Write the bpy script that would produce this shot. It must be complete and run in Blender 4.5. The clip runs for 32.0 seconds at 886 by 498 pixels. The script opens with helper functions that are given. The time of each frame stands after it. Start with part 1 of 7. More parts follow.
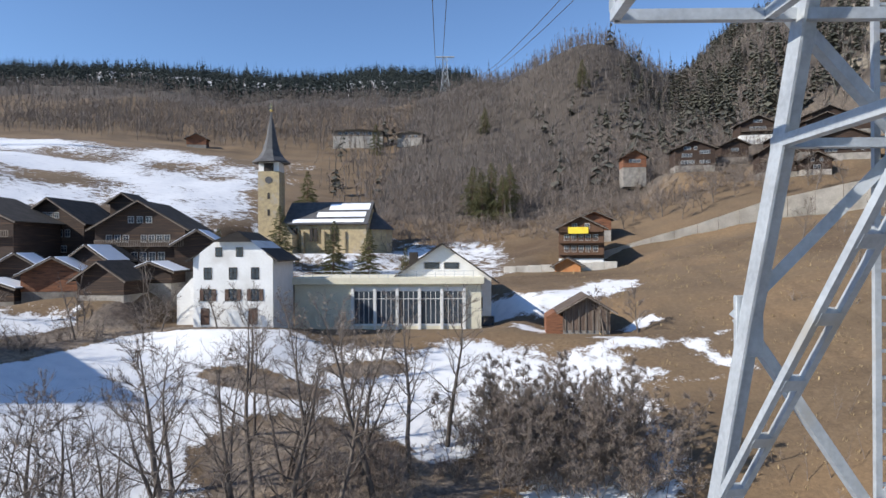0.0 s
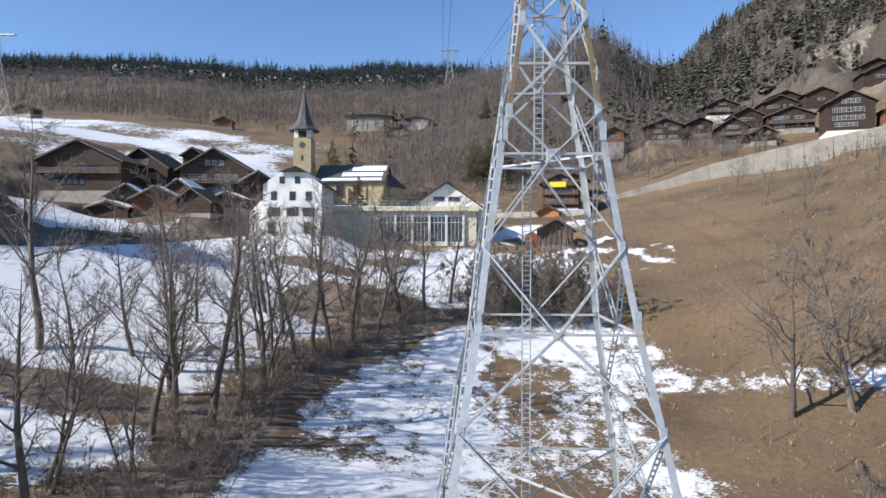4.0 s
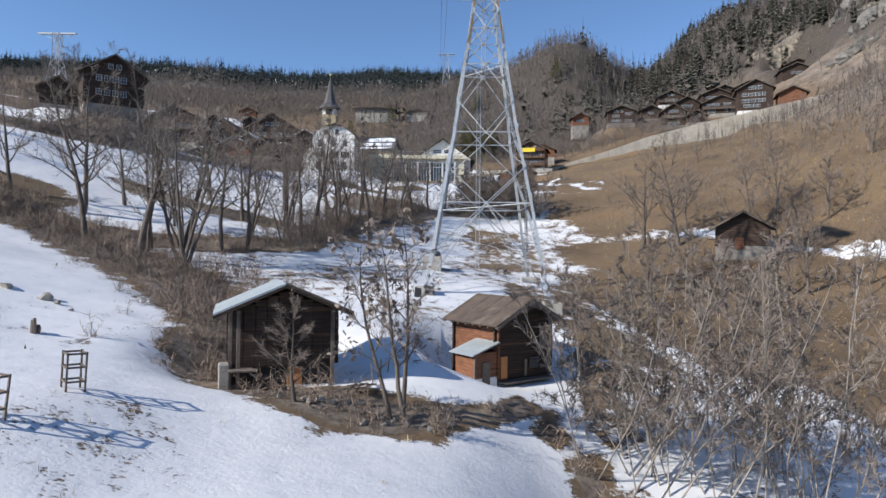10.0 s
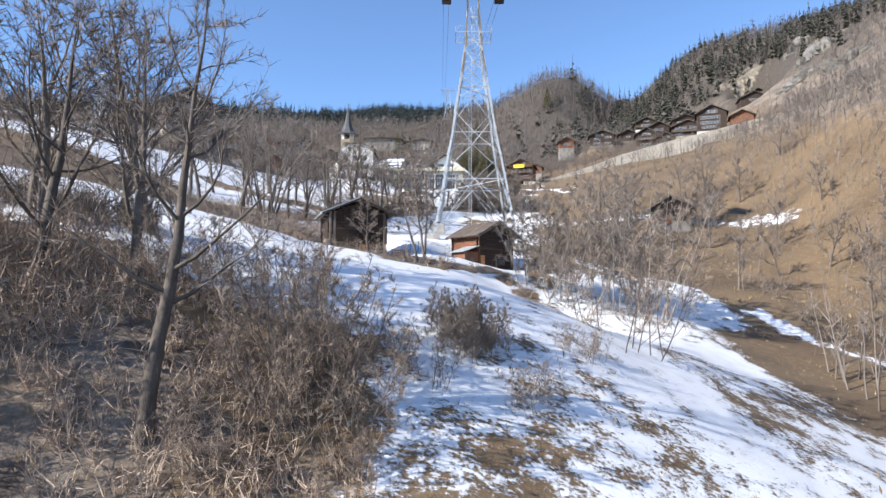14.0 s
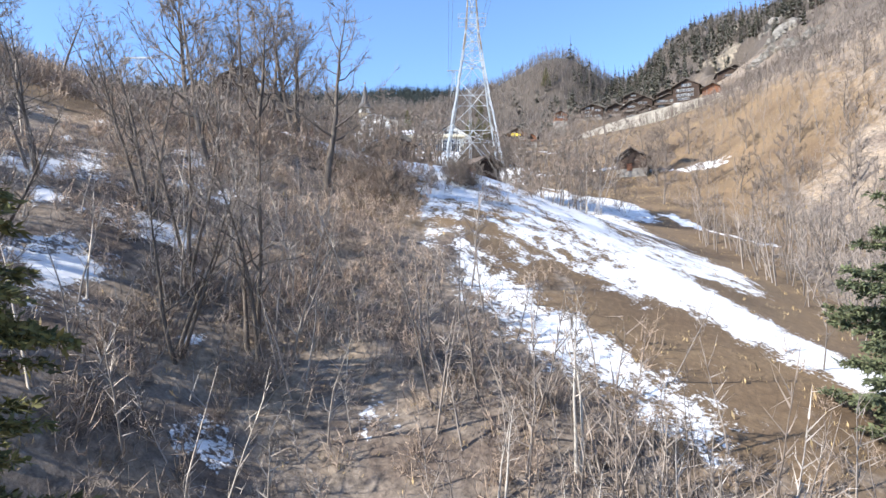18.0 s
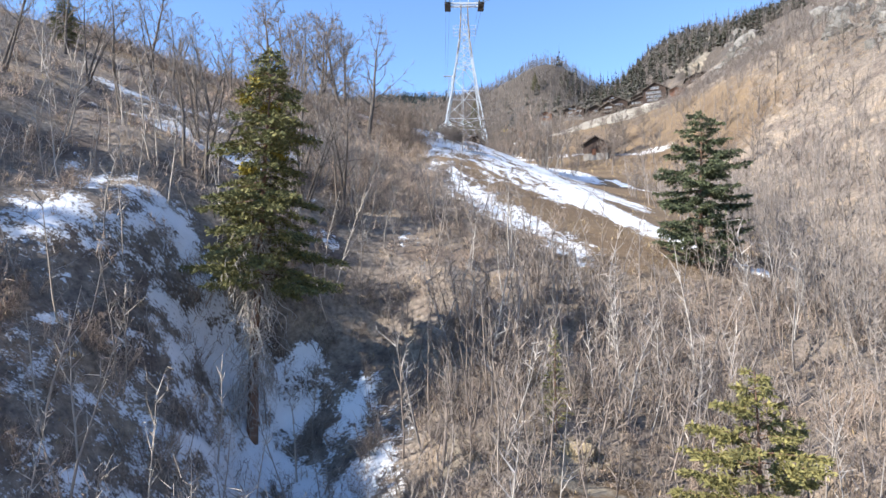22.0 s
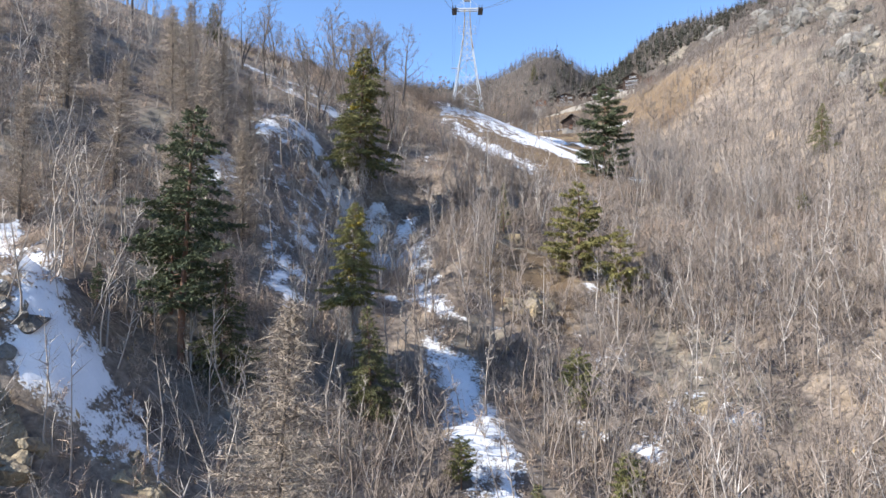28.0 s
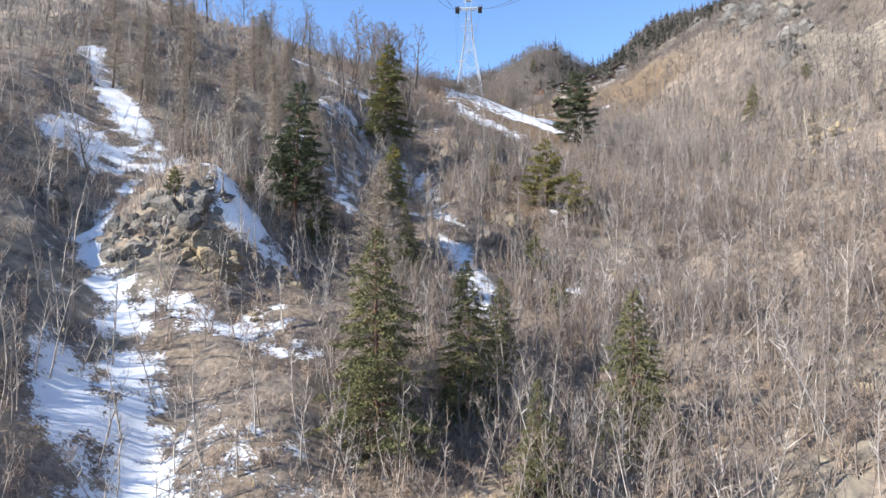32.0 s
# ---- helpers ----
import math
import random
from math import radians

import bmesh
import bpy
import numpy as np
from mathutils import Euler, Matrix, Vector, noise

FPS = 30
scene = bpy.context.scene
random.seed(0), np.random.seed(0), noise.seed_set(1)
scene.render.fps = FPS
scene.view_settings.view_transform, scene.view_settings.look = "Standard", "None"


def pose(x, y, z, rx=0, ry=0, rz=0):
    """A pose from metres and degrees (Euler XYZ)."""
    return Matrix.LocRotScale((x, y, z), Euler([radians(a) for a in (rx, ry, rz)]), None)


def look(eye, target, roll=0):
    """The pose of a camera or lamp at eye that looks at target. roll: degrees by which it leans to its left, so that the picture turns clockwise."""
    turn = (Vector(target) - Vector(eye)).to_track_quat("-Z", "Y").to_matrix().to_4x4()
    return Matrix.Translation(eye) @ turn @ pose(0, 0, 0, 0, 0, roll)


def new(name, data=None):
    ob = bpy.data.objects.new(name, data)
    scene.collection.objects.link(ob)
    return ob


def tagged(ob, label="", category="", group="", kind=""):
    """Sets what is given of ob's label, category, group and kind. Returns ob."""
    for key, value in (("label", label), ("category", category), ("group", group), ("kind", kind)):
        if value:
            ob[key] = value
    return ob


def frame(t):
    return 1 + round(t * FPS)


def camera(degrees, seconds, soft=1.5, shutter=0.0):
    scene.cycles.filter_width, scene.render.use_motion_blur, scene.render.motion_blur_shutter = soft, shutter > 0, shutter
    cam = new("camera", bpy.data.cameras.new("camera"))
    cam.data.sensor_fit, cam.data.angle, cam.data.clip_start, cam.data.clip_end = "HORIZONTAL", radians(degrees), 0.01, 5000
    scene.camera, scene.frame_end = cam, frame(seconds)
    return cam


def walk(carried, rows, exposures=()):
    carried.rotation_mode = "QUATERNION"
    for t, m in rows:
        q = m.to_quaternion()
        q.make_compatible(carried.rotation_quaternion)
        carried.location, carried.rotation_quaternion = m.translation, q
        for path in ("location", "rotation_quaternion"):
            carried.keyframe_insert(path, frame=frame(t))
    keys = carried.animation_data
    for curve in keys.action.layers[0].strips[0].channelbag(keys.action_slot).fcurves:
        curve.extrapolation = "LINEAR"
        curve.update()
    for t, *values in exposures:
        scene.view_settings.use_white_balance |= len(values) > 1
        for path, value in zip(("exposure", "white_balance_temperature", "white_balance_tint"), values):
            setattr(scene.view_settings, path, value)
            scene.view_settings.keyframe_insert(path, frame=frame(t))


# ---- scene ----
cam = camera(69.6, 32.0)
PATH = [
    (0, -5.04, -4.13, 91.55, 0.683, 0.148, -0.26),
    (0.5, -5.06, -8.12, 89.94, 0.715, -0.070, -0.23),
    (1, -5.08, -12.12, 88.34, 0.740, -0.290, -0.24),
    (1.5, -5.11, -16.08, 86.75, 0.705, -0.638, -0.18),
    (2.2, -5.11, -21.44, 84.60, 0.600, -1.129, 0.0),
    (3, -5.07, -27.24, 82.23, 0.660, -1.430, 0.10),
    (3.5, -5.02, -30.85, 80.72, 0.800, -1.127, 0.15),
    (5.5, -4.79, -45.56, 74.29, 1.249, 4.039, 0.36),
    (6, -4.75, -49.49, 72.67, 1.284, 4.404, 0.45),
    (6.5, -4.71, -53.45, 71.05, 1.280, 4.241, 0.53),
    (7, -4.66, -57.44, 69.43, 1.189, 3.925, 0.60),
    (7.5, -4.61, -61.45, 67.81, 1.196, 3.290, 0.64),
    (8, -4.56, -65.50, 66.19, 0.968, 2.537, 0.67),
    (8.5, -4.50, -69.57, 64.58, 0.968, 1.791, 0.68),
    (9, -4.44, -73.67, 62.97, 0.696, 1.215, 0.67),
    (9.5, -4.37, -77.80, 61.35, 0.708, 0.955, 0.65),
    (10, -4.31, -81.95, 59.74, 0.561, 0.690, 0.62),
    (10.5, -4.24, -86.12, 58.12, 0.574, 0.374, 0.57),
    (11, -4.17, -90.32, 56.50, 0.493, 0.491, 0.52),
    (11.5, -4.10, -94.54, 54.88, 0.621, 1.067, 0.45),
    (12, -4.03, -98.79, 53.24, 0.661, 2.323, 0.38),
    (12.5, -3.95, -103.06, 51.60, 0.814, 3.366, 0.31),
    (13, -3.88, -107.35, 49.95, 0.809, 3.808, 0.24),
    (13.5, -3.81, -111.67, 48.29, 0.854, 4.068, 0.16),
    (14, -3.73, -116.00, 46.62, 0.916, 3.858, 0.09),
    (16.5, -3.36, -137.99, 38.09, 1.386, 2.525, -0.18),
    (17, -3.29, -142.45, 36.35, 1.325, 2.468, -0.21),
    (17.5, -3.22, -146.91, 34.61, 1.508, 2.420, -0.23),
    (18, -3.15, -151.39, 32.86, 1.538, 2.457, -0.24),
    (18.5, -3.07, -155.88, 31.11, 1.549, 2.723, -0.23),
    (19, -3.00, -160.37, 29.36, 1.580, 2.952, -0.22),
    (19.5, -2.93, -164.88, 27.61, 1.566, 3.124, -0.20),
    (20, -2.86, -169.39, 25.86, 1.469, 3.220, -0.17),
    (20.5, -2.78, -173.90, 24.11, 1.407, 3.267, -0.13),
    (21, -2.71, -178.41, 22.38, 1.319, 3.192, -0.08),
    (21.5, -2.64, -182.92, 20.65, 1.287, 3.197, -0.03),
    (22, -2.56, -187.43, 18.94, 1.168, 3.079, 0.02),
    (22.5, -2.48, -191.94, 17.25, 1.079, 3.032, 0.07),
    (23, -2.40, -196.43, 15.57, 1.001, 2.890, 0.13),
    (23.5, -2.32, -200.92, 13.91, 0.984, 2.723, 0.18),
    (24, -2.23, -205.40, 12.27, 0.966, 2.656, 0.22),
    (24.5, -2.15, -209.87, 10.66, 1.084, 2.554, 0.26),
    (25, -2.05, -214.33, 9.07, 1.212, 2.461, 0.29),
    (25.5, -1.96, -218.78, 7.51, 1.295, 2.392, 0.32),
    (27.5, -1.54, -236.51, 1.44, 1.648, 2.547, 0.28),
    (28, -1.42, -240.93, -0.04, 1.797, 2.493, 0.24),
    (28.5, -1.30, -245.36, -1.52, 1.858, 2.393, 0.19),
    (29, -1.17, -249.80, -3.01, 1.981, 2.390, 0.12),
    (29.5, -1.04, -254.26, -4.51, 2.109, 2.253, 0.05),
    (30, -0.90, -258.75, -6.03, 2.159, 2.140, -0.03),
    (30.5, -0.76, -263.26, -7.60, 2.194, 1.902, -0.11),
    (31, -0.61, -267.83, -9.22, 2.259, 1.807, -0.18),
    (31.5, -0.45, -272.45, -10.91, 2.326, 1.856, -0.25),
    (32, -0.30, -277.15, -12.70, 2.386, 1.960, -0.30),
]
# seconds, eye x y z, yaw (to the left), pitch (up), roll
EXPOSURES = [(0, 0.32), (3, 0.4), (6, 0.45), (8, 0.3), (9, 0.24), (11, 0.28), (12, 0.68), (13, 0.85), (14, 0.88), (17, 1.25), (18, 1.27), (20, 1.24), (25, 1.36), (28, 1.14), (32, 1.12)]
walk(cam, [(t, pose(x, y, z, 0, 0, yaw) @ pose(0, 0, 0, 90 + pitch, 0, 0) @ pose(0, 0, 0, 0, 0, roll)) for t, x, y, z, yaw, pitch, roll in PATH], EXPOSURES)

scene.cycles.sample_clamp_indirect = 6.0
# ---- world and sun ----
SUN_DIR = Vector((0.86, 0.40, -0.59)).normalized()
world = bpy.data.worlds.new("world")
world.use_nodes = True
scene.world = world
wn = world.node_tree
sky = wn.nodes.new("ShaderNodeTexSky")
sky.sky_type, sky.sun_disc = "NISHITA", False
sky.sun_elevation = math.asin(-SUN_DIR.z)
sky.sun_rotation = math.atan2(-SUN_DIR.x, -SUN_DIR.y)
sky.altitude, sky.air_density, sky.dust_density, sky.ozone_density = 1800, 1.0, 0.10, 5.0
wn.links.new(sky.outputs[0], wn.nodes["Background"].inputs[0])
wn.nodes["Background"].inputs[1].default_value = 0.145
sun = new("sun", bpy.data.lights.new("sun", "SUN"))
sun.data.energy, sun.data.angle, sun.data.color = 5.0, radians(0.55), (1.0, 0.955, 0.89)
sun.matrix_world = look((0, 0, 300), Vector((0, 0, 300)) + SUN_DIR)


# ---- materials ----
def mat(name, a, b=None, scale=3.0, rough=0.85, bump=0.3, metal=0.0, spots=None, stretch=(1, 1, 1), fine=8.0, vary=0.0, depth=0.05):
    """Two-scale noise between colours a and b, with an optional third stain colour and bump."""
    m = bpy.data.materials.new(name)
    m.use_nodes = True
    nt = m.node_tree
    bs = nt.nodes["Principled BSDF"]
    bs.inputs["Roughness"].default_value, bs.inputs["Metallic"].default_value = rough, metal
    b = b or tuple(c * 0.7 for c in a)
    co = nt.nodes.new("ShaderNodeTexCoord")
    mp = nt.nodes.new("ShaderNodeMapping")
    mp.inputs["Scale"].default_value = stretch
    nt.links.new(co.outputs["Object"], mp.inputs[0])
    n1, n2 = (nt.nodes.new("ShaderNodeTexNoise") for _ in range(2))
    n1.inputs["Scale"].default_value, n2.inputs["Scale"].default_value = scale, scale * fine
    n1.inputs["Detail"].default_value = n2.inputs["Detail"].default_value = 4
    for n in (n1, n2):
        nt.links.new(mp.outputs[0], n.inputs["Vector"])
    add = nt.nodes.new("ShaderNodeMath")
    add.operation = "MULTIPLY_ADD"
    nt.links.new(n2.outputs["Fac"], add.inputs[0])
    add.inputs[1].default_value = 0.6
    nt.links.new(n1.outputs["Fac"], add.inputs[2])
    ramp = nt.nodes.new("ShaderNodeValToRGB")
    ramp.color_ramp.elements[0].position, ramp.color_ramp.elements[1].position = 0.55, 1.05
    ramp.color_ramp.elements[0].color, ramp.color_ramp.elements[1].color = (*b, 1), (*a, 1)
    nt.links.new(add.outputs[0], ramp.inputs[0])
    out = ramp.outputs[0]
    if spots:
        n3 = nt.nodes.new("ShaderNodeTexNoise")
        n3.inputs["Scale"].default_value, n3.inputs["Detail"].default_value = scale * 0.45, 6
        nt.links.new(mp.outputs[0], n3.inputs["Vector"])
        r3 = nt.nodes.new("ShaderNodeValToRGB")
        r3.color_ramp.elements[0].position, r3.color_ramp.elements[1].position = 0.55, 0.68
        nt.links.new(n3.outputs["Fac"], r3.inputs[0])
        mx = nt.nodes.new("ShaderNodeMix")
        mx.data_type = "RGBA"
        nt.links.new(r3.outputs[0], mx.inputs["Factor"])
        nt.links.new(out, mx.inputs["A"])
        mx.inputs["B"].default_value = (*spots, 1)
        out = mx.outputs["Result"]
    if vary:
        info = nt.nodes.new("ShaderNodeObjectInfo")
        hs = nt.nodes.new("ShaderNodeHueSaturation")
        ma = nt.nodes.new("ShaderNodeMapRange")
        ma.inputs["To Min"].default_value, ma.inputs["To Max"].default_value = 1 - vary, 1 + vary
        nt.links.new(info.outputs["Random"], ma.inputs["Value"])
        nt.links.new(ma.outputs[0], hs.inputs["Value"])
        nt.links.new(out, hs.inputs["Color"])
        out = hs.outputs[0]
    nt.links.new(out, bs.inputs["Base Color"])
    if bump:
        bp = nt.nodes.new("ShaderNodeBump")
        bp.inputs["Strength"].default_value, bp.inputs["Distance"].default_value = bump, depth
        nt.links.new(add.outputs[0], bp.inputs["Height"])
        nt.links.new(bp.outputs[0], bs.inputs["Normal"])
    return m


def island_mat(name, a, b, rough=0.9):
    """Leaves, twigs and far trees: each island of the mesh takes its own shade between a and b."""
    m = bpy.data.materials.new(name)
    m.use_nodes = True
    nt = m.node_tree
    bs = nt.nodes["Principled BSDF"]
    bs.inputs["Roughness"].default_value = rough
    g, info = nt.nodes.new("ShaderNodeNewGeometry"), nt.nodes.new("ShaderNodeObjectInfo")
    ad = nt.nodes.new("ShaderNodeMath")
    ad.operation = "MULTIPLY_ADD"
    nt.links.new(info.outputs["Random"], ad.inputs[0])
    ad.inputs[1].default_value = 0.35
    nt.links.new(g.outputs["Random Per Island"], ad.inputs[2])
    ramp = nt.nodes.new("ShaderNodeValToRGB")
    ramp.color_ramp.elements[0].color, ramp.color_ramp.elements[1].color = (*b, 1), (*a, 1)
    ramp.color_ramp.elements[1].position = 1.25
    nt.links.new(ad.outputs[0], ramp.inputs[0])
    nt.links.new(ramp.outputs[0], bs.inputs["Base Color"])
    return m


M = dict(
    steel=mat("galvanised_steel", (0.50, 0.53, 0.55), (0.36, 0.38, 0.40), 2.0, 0.55, 0.1, 0.35, spots=(0.42, 0.40, 0.36)),
    rust=mat("weathered_steel", (0.42, 0.31, 0.19), (0.33, 0.25, 0.16), 1.2, 0.7, 0.1, 0.0),
    palewall=mat("pale_wall_stone", (0.66, 0.61, 0.53), (0.50, 0.46, 0.39), 0.5, 0.9, 0.3, spots=(0.42, 0.38, 0.32)),
    concrete=mat("concrete", (0.46, 0.43, 0.38), (0.30, 0.28, 0.25), 0.8, 0.9, 0.4, spots=(0.26, 0.24, 0.21)),
    oldwood=mat("sun_burnt_larch", (0.056, 0.033, 0.022), (0.018, 0.011, 0.008), 1.2, 0.85, 0.5, stretch=(0.4, 0.4, 9), spots=(0.10, 0.055, 0.032)),
    redwood=mat("reddish_larch", (0.26, 0.105, 0.05), (0.10, 0.045, 0.025), 1.0, 0.85, 0.5, stretch=(1, 1, 6), spots=(0.06, 0.03, 0.02)),
    midwood=mat("brown_larch", (0.15, 0.080, 0.046), (0.06, 0.034, 0.021), 1.0, 0.85, 0.5, stretch=(1, 1, 6)),
    barnwood=mat("weathered_barn_boards", (0.16, 0.112, 0.085), (0.065, 0.043, 0.032), 1.5, 0.9, 0.5, stretch=(3, 3, 0.3), spots=(0.20, 0.17, 0.14)),
    greywood=mat("grey_weathered_wood", (0.22, 0.18, 0.145), (0.09, 0.07, 0.055), 1.5, 0.9, 0.5, stretch=(1, 1, 0.3)),
    roofstone=mat("brown_roof_sheet", (0.125, 0.09, 0.068), (0.06, 0.045, 0.036), 1.0, 0.85, 0.5, spots=(0.16, 0.13, 0.10)),
    roofdark=mat("dark_slate_roof", (0.060, 0.050, 0.043), (0.027, 0.023, 0.020), 0.9, 0.97, 0.5),
    roofmetal=mat("pale_sheet_metal", (0.50, 0.55, 0.56), (0.36, 0.40, 0.41), 0.7, 0.5, 0.1, 0.3),
    white=mat("white_render", (0.80, 0.79, 0.76), (0.70, 0.69, 0.66), 0.5, 0.9, 0.2, spots=(0.62, 0.60, 0.56)),
    cream=mat("cream_render", (0.70, 0.65, 0.50), (0.60, 0.55, 0.42), 0.4, 0.9, 0.2),
    churchstone=mat("yellow_rubble_stone", (0.48, 0.38, 0.22), (0.30, 0.24, 0.15), 1.3, 0.95, 0.6, spots=(0.38, 0.33, 0.26)),
    slate=mat("spire_slate", (0.10, 0.098, 0.10), (0.05, 0.05, 0.053), 0.8, 0.75, 0.3),
    gold=mat("gilded_ball", (0.95, 0.72, 0.30), (0.9, 0.66, 0.25), 1.0, 0.18, 0.0, 1.0),
    glass=mat("window_glass", (0.05, 0.065, 0.085), (0.03, 0.04, 0.055), 0.4, 0.08, 0.0),
    trim=mat("white_window_frame", (0.72, 0.71, 0.68), (0.58, 0.57, 0.54), 1.0, 0.7, 0.1),
    shutter=mat("brown_shutter", (0.11, 0.06, 0.04), (0.07, 0.04, 0.028), 1.0, 0.8, 0.2),
    yellow=mat("yellow_awning", (0.80, 0.62, 0.05), (0.70, 0.5, 0.04), 1.0, 0.8, 0.1),
    stone=mat("field_stone", (0.34, 0.31, 0.27), (0.17, 0.155, 0.14), 1.0, 0.95, 0.7, spots=(0.24, 0.22, 0.18), vary=0.25),
    rock=mat("cliff_rock", (0.30, 0.245, 0.165), (0.10, 0.084, 0.064), 0.5, 0.95, 1.0, spots=(0.34, 0.26, 0.15), vary=0.3, depth=0.4),
    greyrock=mat("grey_cliff_rock", (0.23, 0.213, 0.188), (0.065, 0.06, 0.053), 0.45, 0.95, 1.0, spots=(0.20, 0.17, 0.13), vary=0.3, depth=0.4),
    snow=mat("settled_snow", (0.86, 0.88, 0.92), (0.78, 0.81, 0.87), 0.8, 0.6, 0.4),
    bark=mat("grey_brown_bark", (0.17, 0.14, 0.115), (0.075, 0.06, 0.05), 2.5, 0.95, 0.8, stretch=(1, 1, 0.4), vary=0.25),
    birch=mat("pale_birch_bark", (0.50, 0.46, 0.41), (0.26, 0.23, 0.20), 2.0, 0.9, 0.4, stretch=(1, 1, 0.5)),
    pinebark=mat("reddish_pine_bark", (0.20, 0.11, 0.07), (0.09, 0.055, 0.04), 2.0, 0.95, 0.8),
    palebark=mat("pale_grey_bark", (0.34, 0.30, 0.26), (0.16, 0.14, 0.12), 2.5, 0.95, 0.6, stretch=(1, 1, 0.4), vary=0.25),
    # Bracken tone; also lightens brush on the shaded slope in place of sky light.
    bankbrush=island_mat("bracken_and_lightened_brush", (0.50, 0.385, 0.295), (0.19, 0.142, 0.110)),
    twig=island_mat("bare_twigs", (0.235, 0.19, 0.158), (0.088, 0.071, 0.060)),
    greytwig=island_mat("grey_twigs", (0.285, 0.243, 0.210), (0.105, 0.088, 0.076)),
    # Lightened twigs for the left slope: missing sky light put into the colour.
    brightened_twig=island_mat("lightened_twigs", (0.42, 0.37, 0.32), (0.22, 0.19, 0.165)),
    darkpine=island_mat("dark_pine_needles", (0.115, 0.132, 0.064), (0.032, 0.042, 0.024)),
    yellowpine=island_mat("yellow_pine_needles", (0.235, 0.205, 0.07), (0.075, 0.075, 0.028)),
    brush=island_mat("brown_brush", (0.36, 0.275, 0.21), (0.122, 0.092, 0.073)),
    grassblade=island_mat("dry_grass", (0.40, 0.30, 0.16), (0.17, 0.115, 0.06)),
    palestem=island_mat("pale_stems", (0.46, 0.415, 0.375), (0.18, 0.158, 0.140)),
    # Larch brown with extra brightness for the sky-lit left slope put in.
    larchhaze=island_mat("lightened_larch_wood", (0.40, 0.325, 0.265), (0.17, 0.142, 0.120)),
    larchtwig=island_mat("larch_twigs", (0.40, 0.325, 0.25), (0.17, 0.138, 0.108)),
    spruce=island_mat("spruce_needles", (0.155, 0.148, 0.058), (0.038, 0.042, 0.019)),
    pine=island_mat("olive_pine_needles", (0.205, 0.19, 0.066), (0.048, 0.055, 0.023)),
    mistletoe=island_mat("yellow_mistletoe", (0.34, 0.26, 0.035), (0.17, 0.14, 0.03)),
    farfir=island_mat("distant_fir_wood", (0.034, 0.046, 0.040), (0.010, 0.016, 0.018)),
    farbare=island_mat("distant_bare_wood", (0.235, 0.197, 0.172), (0.096, 0.083, 0.075)),
    mountfir=island_mat("mountain_firs", (0.098, 0.094, 0.070), (0.026, 0.031, 0.025)),
    mixfir=island_mat("mixed_mountain_wood", (0.092, 0.088, 0.070), (0.034, 0.036, 0.031)),
    copper=mat("grey_cable", (0.12, 0.12, 0.13), (0.07, 0.07, 0.08), 1.0, 0.5, 0.0, 0.6),
    orange=mat("raw_orange_wood", (0.50, 0.22, 0.08), (0.36, 0.15, 0.055), 1.0, 0.8, 0.3),
)

# ---- where the houses stand ----
def spread(n, gap, c=0.0):
    return tuple(c + (i - (n - 1) / 2) * gap for i in range(n))


W3, W4, W2 = spread(3, 1.2), spread(4, 1.15), spread(2, 1.3)
DARK = "dark sun-burnt timber chalet with rows of small white-framed windows"
# hamlet on the terrace above the white house
HAMLET = []
HAMLET.append((-80, 92, 88, 0, 17, 12, 2.5, 8.6, 12.6, [(6.9, spread(4, 1.3, 2), 0.9, 1.1), (4.2, spread(5, 1.3, -2), 0.9, 1.1)], 0.0))
HAMLET.append((-73, 104, 87.5, -4, 12, 11, 2.6, 9.3, 13.3, [(7.6, spread(4, 1.15, -2.6), 0.9, 1.3), (4.7, spread(4, 1.15, -2.6), 0.8, 1.2), (7.3, spread(2, 1.3, 2.4), 0.8, 1.1), (10.4, spread(3, 1.1, 0), 0.7, 0.9), (4.6, (2.4,), 0.9, 1.0)], 0.0))
HAMLET.append((-55, 97, 86.5, 4, 14, 12, 2.6, 9.0, 13.2, [(7.2, spread(3, 1.3, -3.5), 0.8, 1.0), (7.2, spread(4, 1.2, 2.4), 0.8, 1.0), (4.3, spread(4, 1.4, 1.2), 0.9, 1.3), (10.2, spread(3, 1.4, 0), 0.8, 0.9)], 0.0))
HAMLET.append((-75.9, 45.7, 87.2, 35, 11.2, 11, 2.6, 9.2, 12.7, [(5.0, spread(4, 1.5, -0.6), 0.9, 1.1), (7.8, spread(4, 1.5, -0.6), 0.9, 1.1), (10.4, spread(2, 1.5, 0), 0.8, 0.9)], 0.0))
HAMLET.append((-97, 118, 90, 6, 12, 11, 2.5, 9.0, 12.8, [(7, W3, 0.9, 1.1)], 0.0))
BARNS = [
    (-62, 86, 85.2, 8, 9.0, 7, 0.8, 3.2, 5.6, "redwood", 0.9), (-53.5, 84, 85.0, -6, 7.0, 6, 0.6, 2.9, 5.2, "oldwood", 0.0),
    (-69, 88, 86.0, 12, 7.0, 6, 0.6, 3.2, 5.4, "oldwood", 0.8), (-70, 84.5, 84.2, 0, 7.5, 5, 0.5, 2.4, 3.6, "oldwood", 1.0),
    (-58.5, 90, 87.2, -8, 6.0, 6, 0.6, 3.4, 5.4, "oldwood", 0.7), (-46, 97, 87.6, 10, 7.0, 7, 0.8, 5.2, 7.4, "oldwood", 1.0),
    (-88, 50, 90.0, 30, 7.0, 6, 0.8, 4.4, 6.6, "oldwood", 0.0),
    (-66, 114, 97.5, 0, 5.0, 5, 0.8, 3.4, 5.0, "oldwood", 0.0), (-49.5, 90, 86.4, 0, 6.0, 5, 0.5, 2.4, 3.6, "oldwood", 0.9),
]
# the upper village on the terrace behind the long wall
UPPER = []
